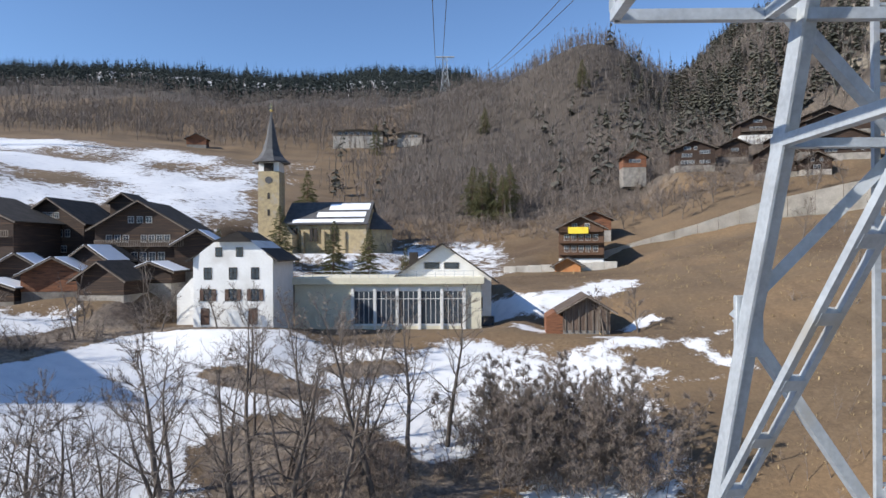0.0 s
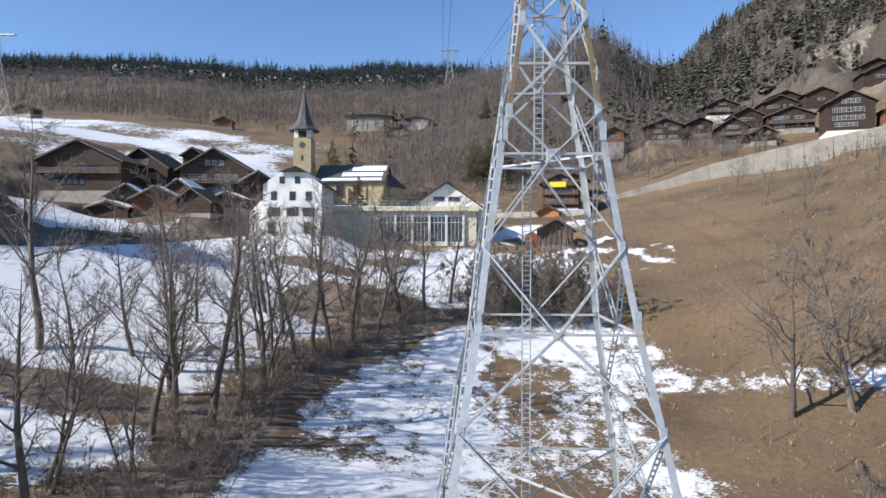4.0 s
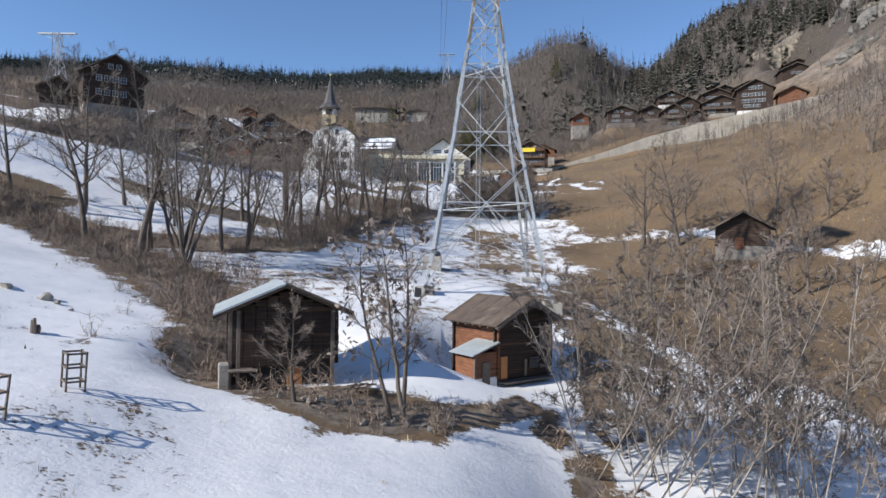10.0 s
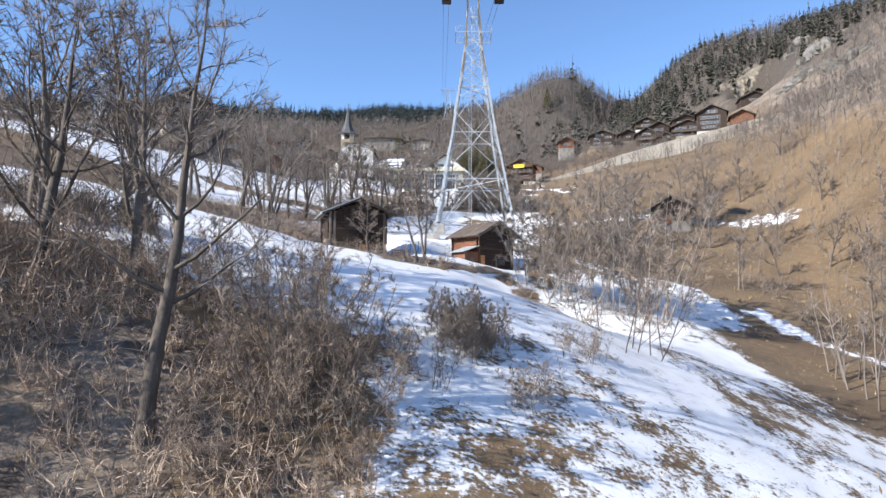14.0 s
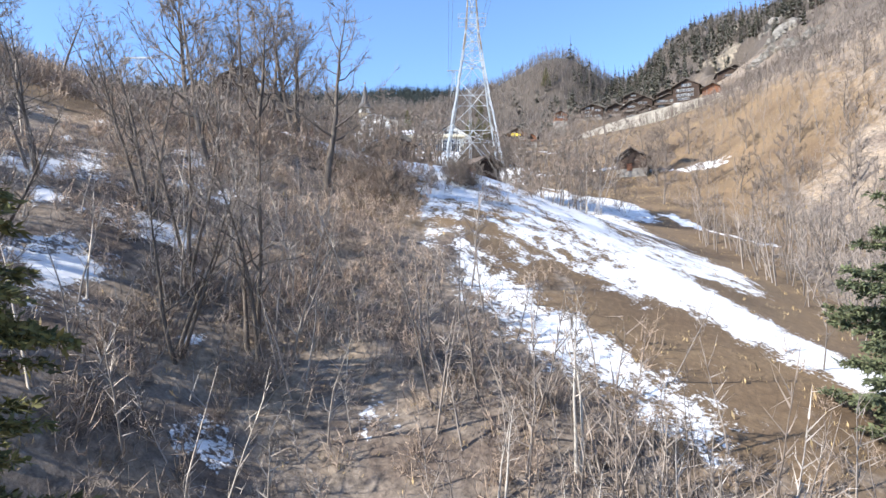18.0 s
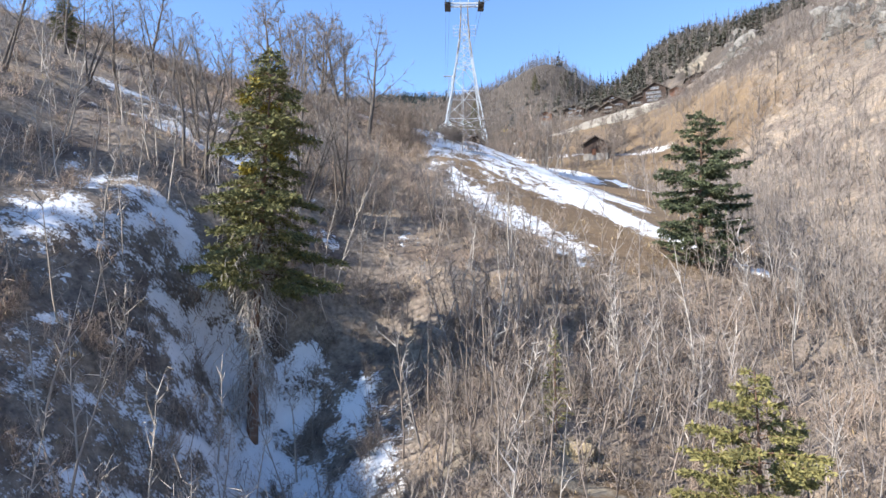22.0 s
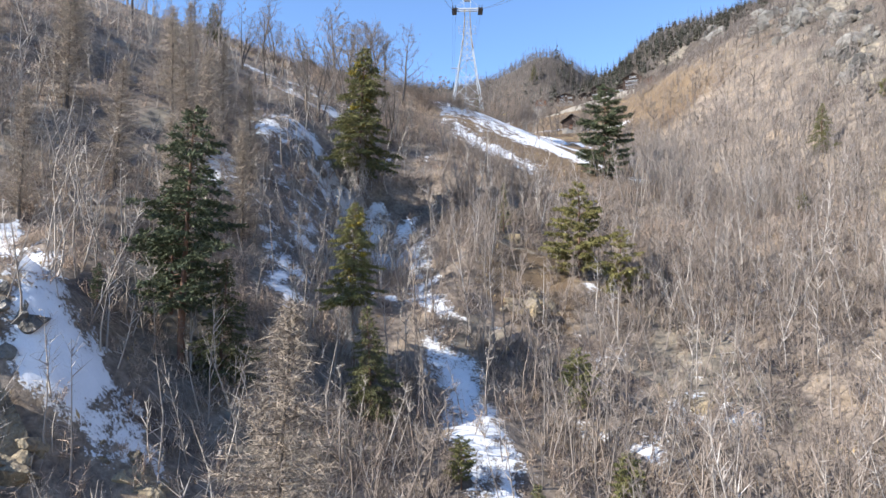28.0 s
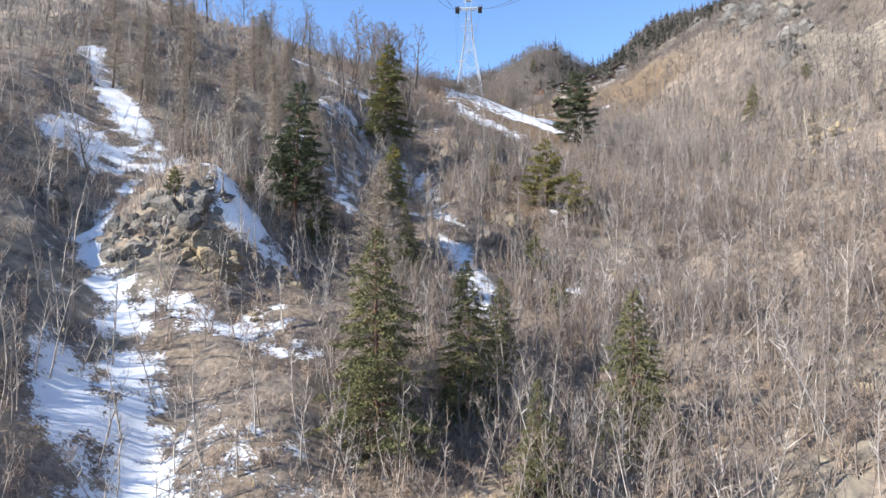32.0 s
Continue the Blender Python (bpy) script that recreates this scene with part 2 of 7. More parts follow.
# x, y, foot z, turn, w, d, base, eave, ridge, rows
UPPER.append((68, 184, 114.5, 10, 13, 11, 2.2, 8.0, 10.6, [(8.0, spread(2, 1.2, -2.5), 0.9, 1.0), (8.0, (0.2,), 0.9, 1.0), (6.6, spread(3, 1.1, 3.2), 1.0, 1.0), (5.6, spread(3, 1.1, -2.6), 1.0, 1.0), (3.3, spread(4, 1.1, -2.4), 0.9, 1.0), (3.3, spread(3, 1.1, 3.2), 0.9, 0.9)]))
UPPER.append((81, 188, 117.5, 6, 9, 9, 2.0, 6.4, 8.6, [(4.6, W2, 0.9, 1.0)]))
UPPER.append((84.5, 168, 110.5, 16, 10.5, 10, 2.2, 8.6, 12.0, [(8.4, spread(4, 1.1), 0.8, 1.0), (5.8, spread(5, 1.1), 0.9, 1.1), (3.0, spread(5, 1.1), 0.9, 1.1)]))
UPPER.append((90.5, 161, 110.8, 14, 8, 8, 1.6, 4.6, 6.8, [(4.4, spread(2, 2.4), 0.8, 0.9), (2.4, spread(2, 0.9), 0.8, 0.9)]))
UPPER.append((92, 176, 117.0, 8, 11, 10, 2.2, 7.2, 10.0, [(5.6, spread(4, 1.3), 0.9, 1.0)]))
UPPER.append((94, 200, 125.0, 10, 12, 10, 3.6, 8.0, 10.8, [(6.0, spread(5, 1.2), 0.9, 1.1), (8.6, spread(3, 1.1), 0.8, 0.9)]))
UPPER.append((104, 170, 115.5, 16, 15.5, 11, 2.6, 7.6, 10.8, [(6.6, spread(5, 1.2, -3.4), 0.9, 1.1), (6.6, spread(3, 1.2, 2.6), 0.9, 1.1), (3.6, spread(3, 1.2, -4), 0.9, 1.0), (3.8, spread(2, 2.6, 3.6), 0.9, 1.0)]))
UPPER.append((110, 190, 123.5, 10, 13, 11, 2.6, 8.2, 11.0, [(6.4, spread(4, 1.2, -2.6), 0.9, 1.1), (6.6, spread(2, 2.6, 2.8), 0.9, 1.0)]))
UPPER.append((120, 206, 129.5, 8, 12, 10, 2.6, 8.0, 10.6, [(7.0, spread(3, 1.2), 0.9, 1.0)]))
UPPER.append((121, 184, 125.0, 12, 11, 11, 2.4, 8.4, 11.0, [(6.2, spread(2, 1.6), 0.9, 1.0)]))
UPPER.append((100, 132, 108.6, 20, 12.5, 12, 1.9, 10.4, 13.8, [(10.6, spread(4, 1.2), 1.0, 1.2), (8.0, spread(7, 1.2, -0.6), 1.0, 1.2), (5.6, spread(7, 1.2, -0.6), 1.0, 1.2), (3.6, spread(5, 1.2, -1.2), 1.0, 1.0)]))
UPPER.append((138, 178, 131.0, 14, 13, 11, 2.6, 8.0, 11.0, [(6.4, spread(4, 1.3), 1.0, 1.1)]))
UPPER.append((150, 200, 140.0, 10, 13, 10, 2.6, 7.4, 10.4, [(5.8, spread(4, 1.3), 1.0, 1.1)]))
PADS = [(h[0], h[1] + h[5] / 2, h[2] - 0.2, 0.62 * h[4]) for h in HAMLET + BARNS + UPPER]
PADS += [(-34.6, 87, 81.4, 9), (-14, 99, 79.6, 13), (-7, 104, 79.6, 8), (14.6, 92, 79.3, 6), (-46, 150, 91, 9), (-30, 152, 91, 9),
         (24, 137, 87.2, 7), (0.5, -26.6, 49.2, 5.0), (-16.2, -36.9, 51.1, 5.2)]

# ---- the lie of the land ----
STATIONS = (-420, -300, -211, -140, -105, -75, -40, -8, 25, 60, 90, 150, 230, 320, 480, 800, 1500, 2600)
COLUMNS = (-900, -180, -90, -40, 0, 35, 65, 110, 200, 330, 900)
LEVELS = []  # one row of heights for each column, over the stations
LEVELS.append((60, 70, 85, 95, 102, 110, 118, 125, 132, 140, 148, 160, 175, 195, 240, 320, 486, 410))
LEVELS.append((-4, 14, 38, 60, 76, 84, 92, 98, 104, 108, 110, 118, 131, 152, 200, 290, 484, 410))
LEVELS.append((-38, -14, 11, 47, 64, 69, 70, 74, 83, 89, 90, 101, 119, 145, 200, 290, 478, 410))
LEVELS.append((-80, -50, -13, 26, 42, 53, 57, 60, 67, 76, 82, 92, 113, 144, 202, 285, 480, 410))
LEVELS.append((-100, -70, -29, 7, 27, 43.5, 49.5, 55.5, 60, 70, 80.5, 90, 116, 146, 206, 280, 482, 410))
LEVELS.append((-96, -62, -29, 2, 20, 31, 41, 51, 60, 72, 82, 94, 119, 152, 205, 280, 470, 400))
LEVELS.append((-86, -50, -23, 4, 17, 31, 42, 54, 67, 79, 88, 101, 126, 160, 204, 270, 430, 400))
LEVELS.append((-62, -24, 0, 24, 42, 56, 73, 89, 98, 103, 106, 113, 136, 170, 212, 265, 400, 400))
LEVELS.append((10, 42, 62, 86, 100, 113, 127, 136, 144, 152, 160, 178, 204, 228, 245, 280, 380, 400))
LEVELS.append((80, 108, 126, 146, 156, 166, 177, 186, 194, 202, 208, 220, 233, 244, 262, 310, 380, 400))
LEVELS.append((180, 200, 215, 230, 238, 246, 255, 262, 268, 274, 280, 290, 300, 310, 330, 360, 400, 420))


CHUTE_Y, CHUTE_X = (-300, -226, -212, -201, -187, -172), (-5, -26.5, -37, -46.5, -50, -62)


def hermite(x, xs, ys):
    """A smooth curve through the knots (xs, ys); ys may hold a row for each point of x."""
    xs = np.asarray(xs, float)
    i = np.clip(np.searchsorted(xs, x) - 1, 0, len(xs) - 2)
    h = xs[i + 1] - xs[i]
    u = np.clip((x - xs[i]) / h, 0, 1)
    ys = np.asarray(ys, float)
    pick = (lambda k: ys[k]) if ys.ndim == 1 else (lambda k: ys[k, np.arange(len(x))])
    slope = lambda k: (pick(np.clip(k + 1, 0, len(xs) - 1)) - pick(np.clip(k - 1, 0, len(xs) - 1))) / (
        xs[np.clip(k + 1, 0, len(xs) - 1)] - xs[np.clip(k - 1, 0, len(xs) - 1)])
    a, b, ma, mb = pick(i), pick(i + 1), slope(i) * h, slope(i + 1) * h
    return (2 * u**3 - 3 * u**2 + 1) * a + (u**3 - 2 * u**2 + u) * ma + (3 * u**2 - 2 * u**3) * b + (u**3 - u**2) * mb


def lattice(ix, iy, seed):
    n = (ix.astype(np.int64) * 374761393 + iy.astype(np.int64) * 668265263 + seed * 1442695041) & 0x7FFFFFFF
    n = ((n ^ (n >> 13)) * 1274126177) & 0x7FFFFFFF
    return ((n ^ (n >> 16)) & 0xFFFF) / 65535.0


def fbm(x, y, size, octaves=4, seed=0):
    """Value noise of about -1 to 1 with its largest lumps about size metres across."""
    total, amp, norm = np.zeros(np.shape(x)), 1.0, 0.0
    for o in range(octaves):
        u, v = np.asarray(x) / size + 17.3 * o, np.asarray(y) / size - 9.1 * o
        iu, iv = np.floor(u), np.floor(v)
        fu, fv = u - iu, v - iv
        fu, fv = fu * fu * (3 - 2 * fu), fv * fv * (3 - 2 * fv)
        g = lambda a, b: lattice(iu + a, iv + b, seed + o)
        total += amp * ((g(0, 0) * (1 - fu) + g(1, 0) * fu) * (1 - fv) + (g(0, 1) * (1 - fu) + g(1, 1) * fu) * fv - 0.5) * 2
        norm, amp, size = norm + amp, amp * 0.5, size * 0.5
    return total / norm


def bump(x, y, cx, cy, rx, ry, h):
    return h * np.exp(-(((x - cx) / rx) ** 2 + ((y - cy) / ry) ** 2))


def step(v, a, b):
    u = np.clip((v - a) / (b - a), 0, 1)
    return u * u * (3 - 2 * u)


def beside(x, y, line, w):
    """1 on a line of points, falling off over about w metres."""
    d = np.full(np.shape(x), 1e9)
    for (ax, ay), (bx, by) in zip(line, line[1:]):
        u = np.clip(((x - ax) * (bx - ax) + (y - ay) * (by - ay)) / ((bx - ax) ** 2 + (by - ay) ** 2), 0, 1)
        d = np.minimum(d, np.hypot(x - ax - u * (bx - ax), y - ay - u * (by - ay)))
    return np.exp(-((d / w) ** 2))


def ground(x, y):
    """Height of the ground at x, y."""
    x, y = np.atleast_1d(np.asarray(x, float)), np.atleast_1d(np.asarray(y, float))
    cols = np.stack([hermite(y, STATIONS, c) for c in LEVELS])
    z = hermite(np.clip(x, -900, 900), COLUMNS, cols)
    z += bump(x, y, 74, 362, 60, 60, 36) + bump(x, y, 22, 480, 45, 60, 16) - bump(x, y, 210, 255, 50, 75, 20) + bump(x, y, 230, 560, 60, 120, 14) - bump(x, y, -370, 1500, 130, 420, 26) + bump(x, y, -130, 1500, 75, 300, 8) - 22 * np.exp(-(((x - 18 - 0.31 * y) / 30) ** 2)) * step(y, 230, 330) * (1 - step(y, 800, 1100))
    z += bump(x, y, -25, -81, 12, 11, 2.0) - bump(x, y, 6, -47, 9, 8, 2.6) + bump(x, y, -25, -53, 9, 9, 1.2)
    z -= (4.5 - 2.3 * step(-y, 206, 216)) * np.exp(-(((x - np.interp(y, CHUTE_Y, CHUTE_X)) / 7.0) ** 2)) * step(-y, 176, 200)
    z -= bump(x, y, -17, -137, 6.5, 9, 5.0) + bump(x, y, -13, -140, 10, 24, 8.5) + bump(x, y, -21, -131, 6, 7, 4.5)
    z += bump(x, y, -35.5, -196.5, 7.5, 5.5, 7.0)
    z -= (1.5 - 1.2 * step(x, 40, 75)) * beside(x, y + 3.5, [(20, 147), (51, 141), (97, 126), (150, 108)], 3.6)
    far = step(np.abs(y), 250, 700)
    near = np.exp(-((x - 0) / 9.0) ** 2 - ((y - 0) / 11.0) ** 2)
    z += fbm(x, y, 26, 4, 3) * (1.6 + 9 * far) * (1 - 0.7 * near) + fbm(x, y, 4.5, 3, 8) * (0.28 + 0.85 * step(-y, 100, 140))
    z += far * fbm(x, y, 170, 3, 5) * 16
    # rocky ribs and ledges of the steep wood
    crag = step(-y, 95, 135) * (1 - step(-y, 300, 380)) + step(x, 70, 95) * step(90 - y, 0, 60)
    open_run = 1 - 0.85 * np.exp(-(((x + 5 - np.interp(y, CHUTE_Y, CHUTE_X)) / 11) ** 2)) * step(-y, 206, 216)
    z += np.clip(crag, 0, 1) * np.abs(fbm(x, y, 17, 4, 21)) * 5.5 * open_run
    for px, py, pz, r in PADS:
        k = 1 - step(np.hypot(x - px, y - py), r, r * 1.9)
        z = z * (1 - k) + pz * k
    return z


def gz(x, y):
    return float(ground(x, y)[0])


BAND = [(-46, -1), (-39, 3), (-26, 12.5), (-25, 25), (-20, 40), (-10, 54), (-1, 60)]
BANK = [(-66, 0), (-50, -5), (-43, -10), (-33, -15), (-28, -22), (-22.5, -31), (-20.8, -37)]
RIM = [(-18, -41), (-12, -42), (-5, -42.4), (-1, -39.5), (1, -37)]
STRIP = [(2.5, -38.5), (4.2, -41.5), (5.5, -46)]


def meadow_spur(x, y):
    """The open ochre spur in the ravine, 0 to 1."""
    return np.clip(1.3 * np.exp(-(((x - 8 - 0.1 * (y + 150)) / 8) ** 2 + ((y + 152) / 15) ** 2)), 0, 1)


def cover(x, y):
    """Snow, scrub and bare rock on the ground, each 0 to 1."""
    n = fbm(x, y, 14, 3, 31)
    wx, wy = x + 5.5 * fbm(x, y, 17, 3, 91), y + 5.5 * fbm(x, y, 17, 3, 95)
    box = lambda x0, x1, y0, y1, s: step(wx, x0 - s, x0 + s) * (1 - step(wx, x1 - s, x1 + s)) * step(wy, y0 - s, y0 + s) * (1 - step(wy, y1 - s, y1 + s))
    snow = np.zeros(np.shape(x))
    put = lambda v: np.maximum(snow, v)
    snow = put(0.80 * box(-150, 4, 8, 84, 7))
    snow = put(0.66 * box(0, 20, 20, 84, 5))
    snow = put(0.77 * box(-60, 11 + 0.14 * (y + 8), -79, 22, 4))
    snow = put(0.64 * box(9, 31, -41, -22, 3))
    snow = put(0.66 * beside(x, y, [(12, 3), (14, -6), (15, -14), (20, -24)], 3.4))
    snow = put(0.70 * beside(x, y, [(23, 65), (29, 63)], 2.6))
    snow = put(0.56 * box(0, 30, -86, -38, 4))
    snow = put(0.70 * beside(x, y, [(9, -58), (14, -76), (17, -86), (23, -93), (30, -99)], 5.6))
    snow = put(0.71 * beside(x, y, [(-5, -80), (-3.5, -93), (1.5, -99), (8, -104.5), (13, -108)], 6.0))
    snow = put(0.66 * beside(x, y, [(2, -80), (9, -86), (15, -89)], 6.0))
    snow = put(0.70 * beside(x, y, [(36, -31), (40, -42), (46, -50)], 2.2))
    snow = put(0.63 * box(-10, 15, -97, -62, 3))
    snow = put(0.60 * beside(x, y, [(18, 43), (30, 40.5), (44, 37), (55, 22), (64, 13)], 4.6))
    snow = put(0.85 * np.exp(-(((x - 23.5) / 4.5) ** 2 + ((y - 92) / 3) ** 2)) + 0.8 * np.exp(-(((x - 8) / 6) ** 2 + ((y - 92) / 4) ** 2)))
    snow = put(0.62 * box(15, 26, 36, 58, 3))
    snow = put((0.56 + 0.42 * fbm(x, y, 30, 3, 97)) * box(-230, -58, 135, 285, 18))
    snow = put(0.55 * box(-60, 10, 120, 170, 8))
    snow = put(0.70 * np.exp(-(((x + 44) / 9) ** 2 + ((y + 108) / 3.2) ** 2)))
    snow = put(0.75 * np.exp(-(((x - 35) / 4.5) ** 2 + ((y + 107) / 5) ** 2)))
    snow = put(0.60 * np.exp(-(((x + 9 + 0.1 * (y + 140)) / 5.0) ** 2)) * box(-30, 20, -160, -128, 5))
    snow = put(0.52 * box(-42, -14, -162, -126, 5))
    snow = put(0.66 * np.exp(-(((x + 2.6 + 0.22 * (y + 173)) / 5.2) ** 2)) * box(-20, 20, -196, -164, 4))
    snow = put(0.42 * box(6, 34, -190, -160, 6))
    snow = put(0.68 * box(4, 28, -62, -36, 3))
    chute = np.interp(y, CHUTE_Y, CHUTE_X)
    snow = put((0.88 + 0.35 * fbm(x, y, 3.5, 3, 45)) * np.exp(-(((x - chute) / 2.5) ** 2)) * box(-80, 0, -300, -184, 5))
    snow = put(0.475 * box(-80, 0, -300, -198, 4) * (1 - step(x - chute, 14, 22)) * step(x - chute, -15, -8))
    snow = put(0.74 * box(-66, -42, -193, -181, 4))
    snow = put(0.60 * np.exp(-(((x + 28 + 0.5 * (y + 198)) / 4.0) ** 2)) * box(-50, -10, -212, -188, 4))
    snow = put(0.80 * beside(x, y, [(0, 108), (8, 104), (16, 106), (24, 112)], 7.0))
    snow = put((0.50 + 0.30 * np.sin(4.0 * y + 0.5 * x + 5 * n)) * box(13, 33, 70, 88, 4))
    snow = put(0.52 * step(y, 700, 900) * step(-x, -120, 100))
    # Litter colour laid over the crag knob, which darkens it.
    crag_tone = np.exp(-(((x + 35.5) / 7) ** 2 + ((y + 197) / 6) ** 2))
    blot = lambda cx, cy, rx, ry: 1.25 * np.exp(-((((x - cx) / rx) ** 2 + ((y - cy) / ry) ** 2) ** 2))
    bare = blot(-27, 70.5, 8, 2.4) + blot(-18.5, 57, 11, 8.5) + blot(-42, 80.6, 12, 1.6) + blot(-16, 76, 6, 1.2) + np.exp(-(((x + 40) / 22) ** 2 + ((y - 22) / 3) ** 2))
    bare += 1.3 * np.exp(-(((x + 39.6) / 3.2) ** 2 + ((y + 201.5) / 3.2) ** 2))
    bare += 0.8 * beside(x, y, [(4, 2), (5.2, -8), (4.9, -15)], 1.3)
    bare += 1.1 * beside(x, y, [(-23.5, -34), (-20.2, -39.5), (-14.5, -43.8), (-10.5, -45.2), (-5.5, -43.6)], 1.5)
    bare += beside(x, y, [(6, -93.5), (13, -98), (22, -102), (30, -106)], 1.9)
    bare += 0.5 * np.exp(-(((x - 27) / 9) ** 2 + ((y - 64) / 14) ** 2))
    bare += np.exp(-(((x + 27) / 15) ** 2 + ((y + 94) / 12.5) ** 2)) * 1.4
    bare += 1.2 * beside(x, y, BAND, 3.0) + 1.2 * beside(x, y, BANK, 2.0 + 2.6 * step(-x, 22, 34)) + 1.1 * beside(x, y, RIM, 1.1) + beside(x, y, STRIP, 1.0)
    snow = np.clip(snow * (1 - 0.95 * np.clip(bare, 0, 1)) * (0.92 + 0.30 * fbm(x, y, 9, 3, 33)), 0, 1)
    steep = step(-y, 98, 120) * (1 - np.exp(-(((x - chute) / 2.5) ** 2)))
    snow = np.clip(snow * (1 - steep * (0.12 - 0.75 * fbm(x, y, 7, 3, 35))), 0, 1)
    snow = snow * (1 - 0.19 * box(-40, 14, -24, 46, 4)) * (1 - 0.08 * box(-15, 6, -98, -75, 4))
    above = y - np.interp(x, (-110, -87, -80, -69, -60, -45, -40), (16, 25, 29, 38, 50, 80, 100))
    snow = snow * (1 - 0.8 * step(above, -2, 2) * (1 - step(above, 14, 20)) * step(-x, 44, 52))
    drift = 0.62 + 0.35 * fbm(x, y, 2.5, 2, 41)
    snow = put(drift * beside(x, y, [(-16.5, -159.6), (-13.1, -163.9), (-9.8, -165.4)], 1.9))
    snow = put(drift * beside(x, y, [(-5.5, -157), (-6.6, -160.5), (-4, -167)], 2.8))
    snow = put(drift * beside(x, y, [(-4, -167), (2.9, -167.5)], 1.3))
    snow = put(0.9 * drift * beside(x, y, [(-20.4, -172), (-24, -164)], 4.0))
    snow = put(0.95 * drift * beside(x, y, [(-32.1, -197), (-28.6, -196.6), (-24.9, -195.4)], 2.5))
    snow = put(1.25 * drift * beside(x, y, [(-70, -163), (-56, -177), (-44, -183), (-36, -190), (-30, -197), (-24.5, -196.5)], 3.6))
    snow = put(drift * beside(x, y, [(-37, -208), (-29, -209.5), (-24, -210), (-17.5, -210.5)], 2.2))
    snow = put(drift * beside(x, y, [(-25, -204.5), (-20.5, -206.5), (-17, -208.5)], 1.8))
    snow = put((0.52 + 0.6 * fbm(x, y, 2.4, 3, 43)) * box(-20, -8, -143, -126, 2))
    broken = 0.5 * box(-40, -20, -162, -134, 2) + box(-62, -14, -218, -180, 3)
    snow = snow * (1 - np.clip(broken, 0, 1) * np.clip(0.16 - 0.85 * fbm(x, y, 1.9, 3, 44), 0, 1))
    snow = put((0.37 + 0.4 * fbm(x, y, 4, 3, 46)) * box(-48, -21, -118, -88, 3))
    for px, py, pr in ((-24.6, -101.4, 1.9), (-22.2, -105.3, 1.3), (-18.3, -108.3, 1.3), (-27, -96, 1.8), (-25, -104, 2.6), (-28, -111, 3.0), (-17, -117, 2.6), (-8.4, -112, 2.4), (-33, -106, 2.2), (-20, -111, 1.6), (-22.7, -106.4, 1.5), (16.5, -152, 2.0), (-29.5, -146, 2.0)):
        snow = put((0.66 + 0.3 * fbm(x, y, 2.5, 2, 39)) * np.exp(-(((x - px) / pr) ** 2 + ((y - py) / pr) ** 2)))
    scrub = step(-wy, 78, 102) * (1 - 0.75 * box(2, 60, -112, -70, 8)) * np.clip(1 - 0.8 * step(x, 40, 60) * step(y, -140, -100), 0, 1)
    scrub = np.maximum(scrub, 0.9 * step(above, -2, 2) * (1 - step(above, 14, 20)) * step(-x, 44, 52))
    scrub = np.maximum(scrub, np.clip(bare, 0, 1) * step(12 - x, 0, 8) * 0.85)
    scrub = np.maximum(scrub, step(y, 165, 200) * step(x, -45, -20) * 0.9)
    scrub = np.maximum(scrub, step(x, 100, 140) * 0.7)
    scrub = np.maximum(scrub, step(wx, 46, 70) * step(-wy, -14, 44))
    scrub = np.maximum(scrub, step(wx, 32, 48) * step(-wy, 38, 72))
    scrub = np.maximum(scrub, step(y, 420, 560))
    scrub = np.maximum(scrub, 0.6 * step(x, 66, 100) * step(-y, -140, -100))
    rock = np.clip(step(n + 0.35 * step(-y, 180, 230), 0.22, 0.42) * step(-y, 120, 150), 0, 1) * 0.8
    rock = np.maximum(rock, np.exp(-(((x + 35) / 8) ** 2 + ((y + 200) / 6) ** 2)) * 0.5)
    rock = np.maximum(rock, step(x, 85, 115) * step(130 - y, 0, 40) * step(fbm(x, y, 22, 4, 77), -0.1, 0.25))
    rock = np.maximum(rock, step(x, 120, 160) * step(y, 150, 200) * step(fbm(x, y, 30, 4, 78), 0.05, 0.3))
    scrub = np.maximum(scrub, crag_tone) * (1 - 0.8 * meadow_spur(x, y))
    return snow, np.clip(scrub, 0, 1), rock


def forest_floor(x, y):
    """Dark leaf litter plus tree shade as colour in closed woods, 0 to 1."""
    up = step(y, 168, 200) * step(x + 0.25 * (y - 170), -45, -15) + step(y, 300, 360) + 0.7 * step(x, 80, 115) * step(30 - y, 0, 40) + step(x, 130, 165)
    return np.clip(up * (0.9 + 0.5 * fbm(x, y, 35, 3, 41)), 0, 1)


def spaced(lo, hi, a, b, fine, grow):
    """Coordinates from lo to hi: fine steps between a and b, growing outside."""
    mid = list(np.arange(a, b + 0.1, fine))
    up, s = [b], fine
    while up[-1] < hi:
        s *= grow
        up.append(up[-1] + s)
    dn, s = [a], fine
    while dn[-1] > lo:
        s *= grow
        dn.append(dn[-1] - s)
    return np.array(dn[:0:-1] + mid + up[1:])


def mesh_from(name, verts, faces, smooth=False):
    """A mesh from arrays: verts n x 3, faces m x 3 or m x 4."""
    me = bpy.data.meshes.new(name)
    verts, faces = np.asarray(verts, np.float32), np.asarray(faces, np.int32)
    k = faces.shape[1]
    me.vertices.add(len(verts))
    me.vertices.foreach_set("co", verts.ravel())
    me.loops.add(faces.size)
    me.loops.foreach_set("vertex_index", faces.ravel())
    me.polygons.add(len(faces))
    me.polygons.foreach_set("loop_start", np.arange(0, faces.size, k, dtype=np.int32))
    if smooth:
        me.polygons.foreach_set("use_smooth", np.ones(len(faces), bool))
    me.update(calc_edges=True)
    return me


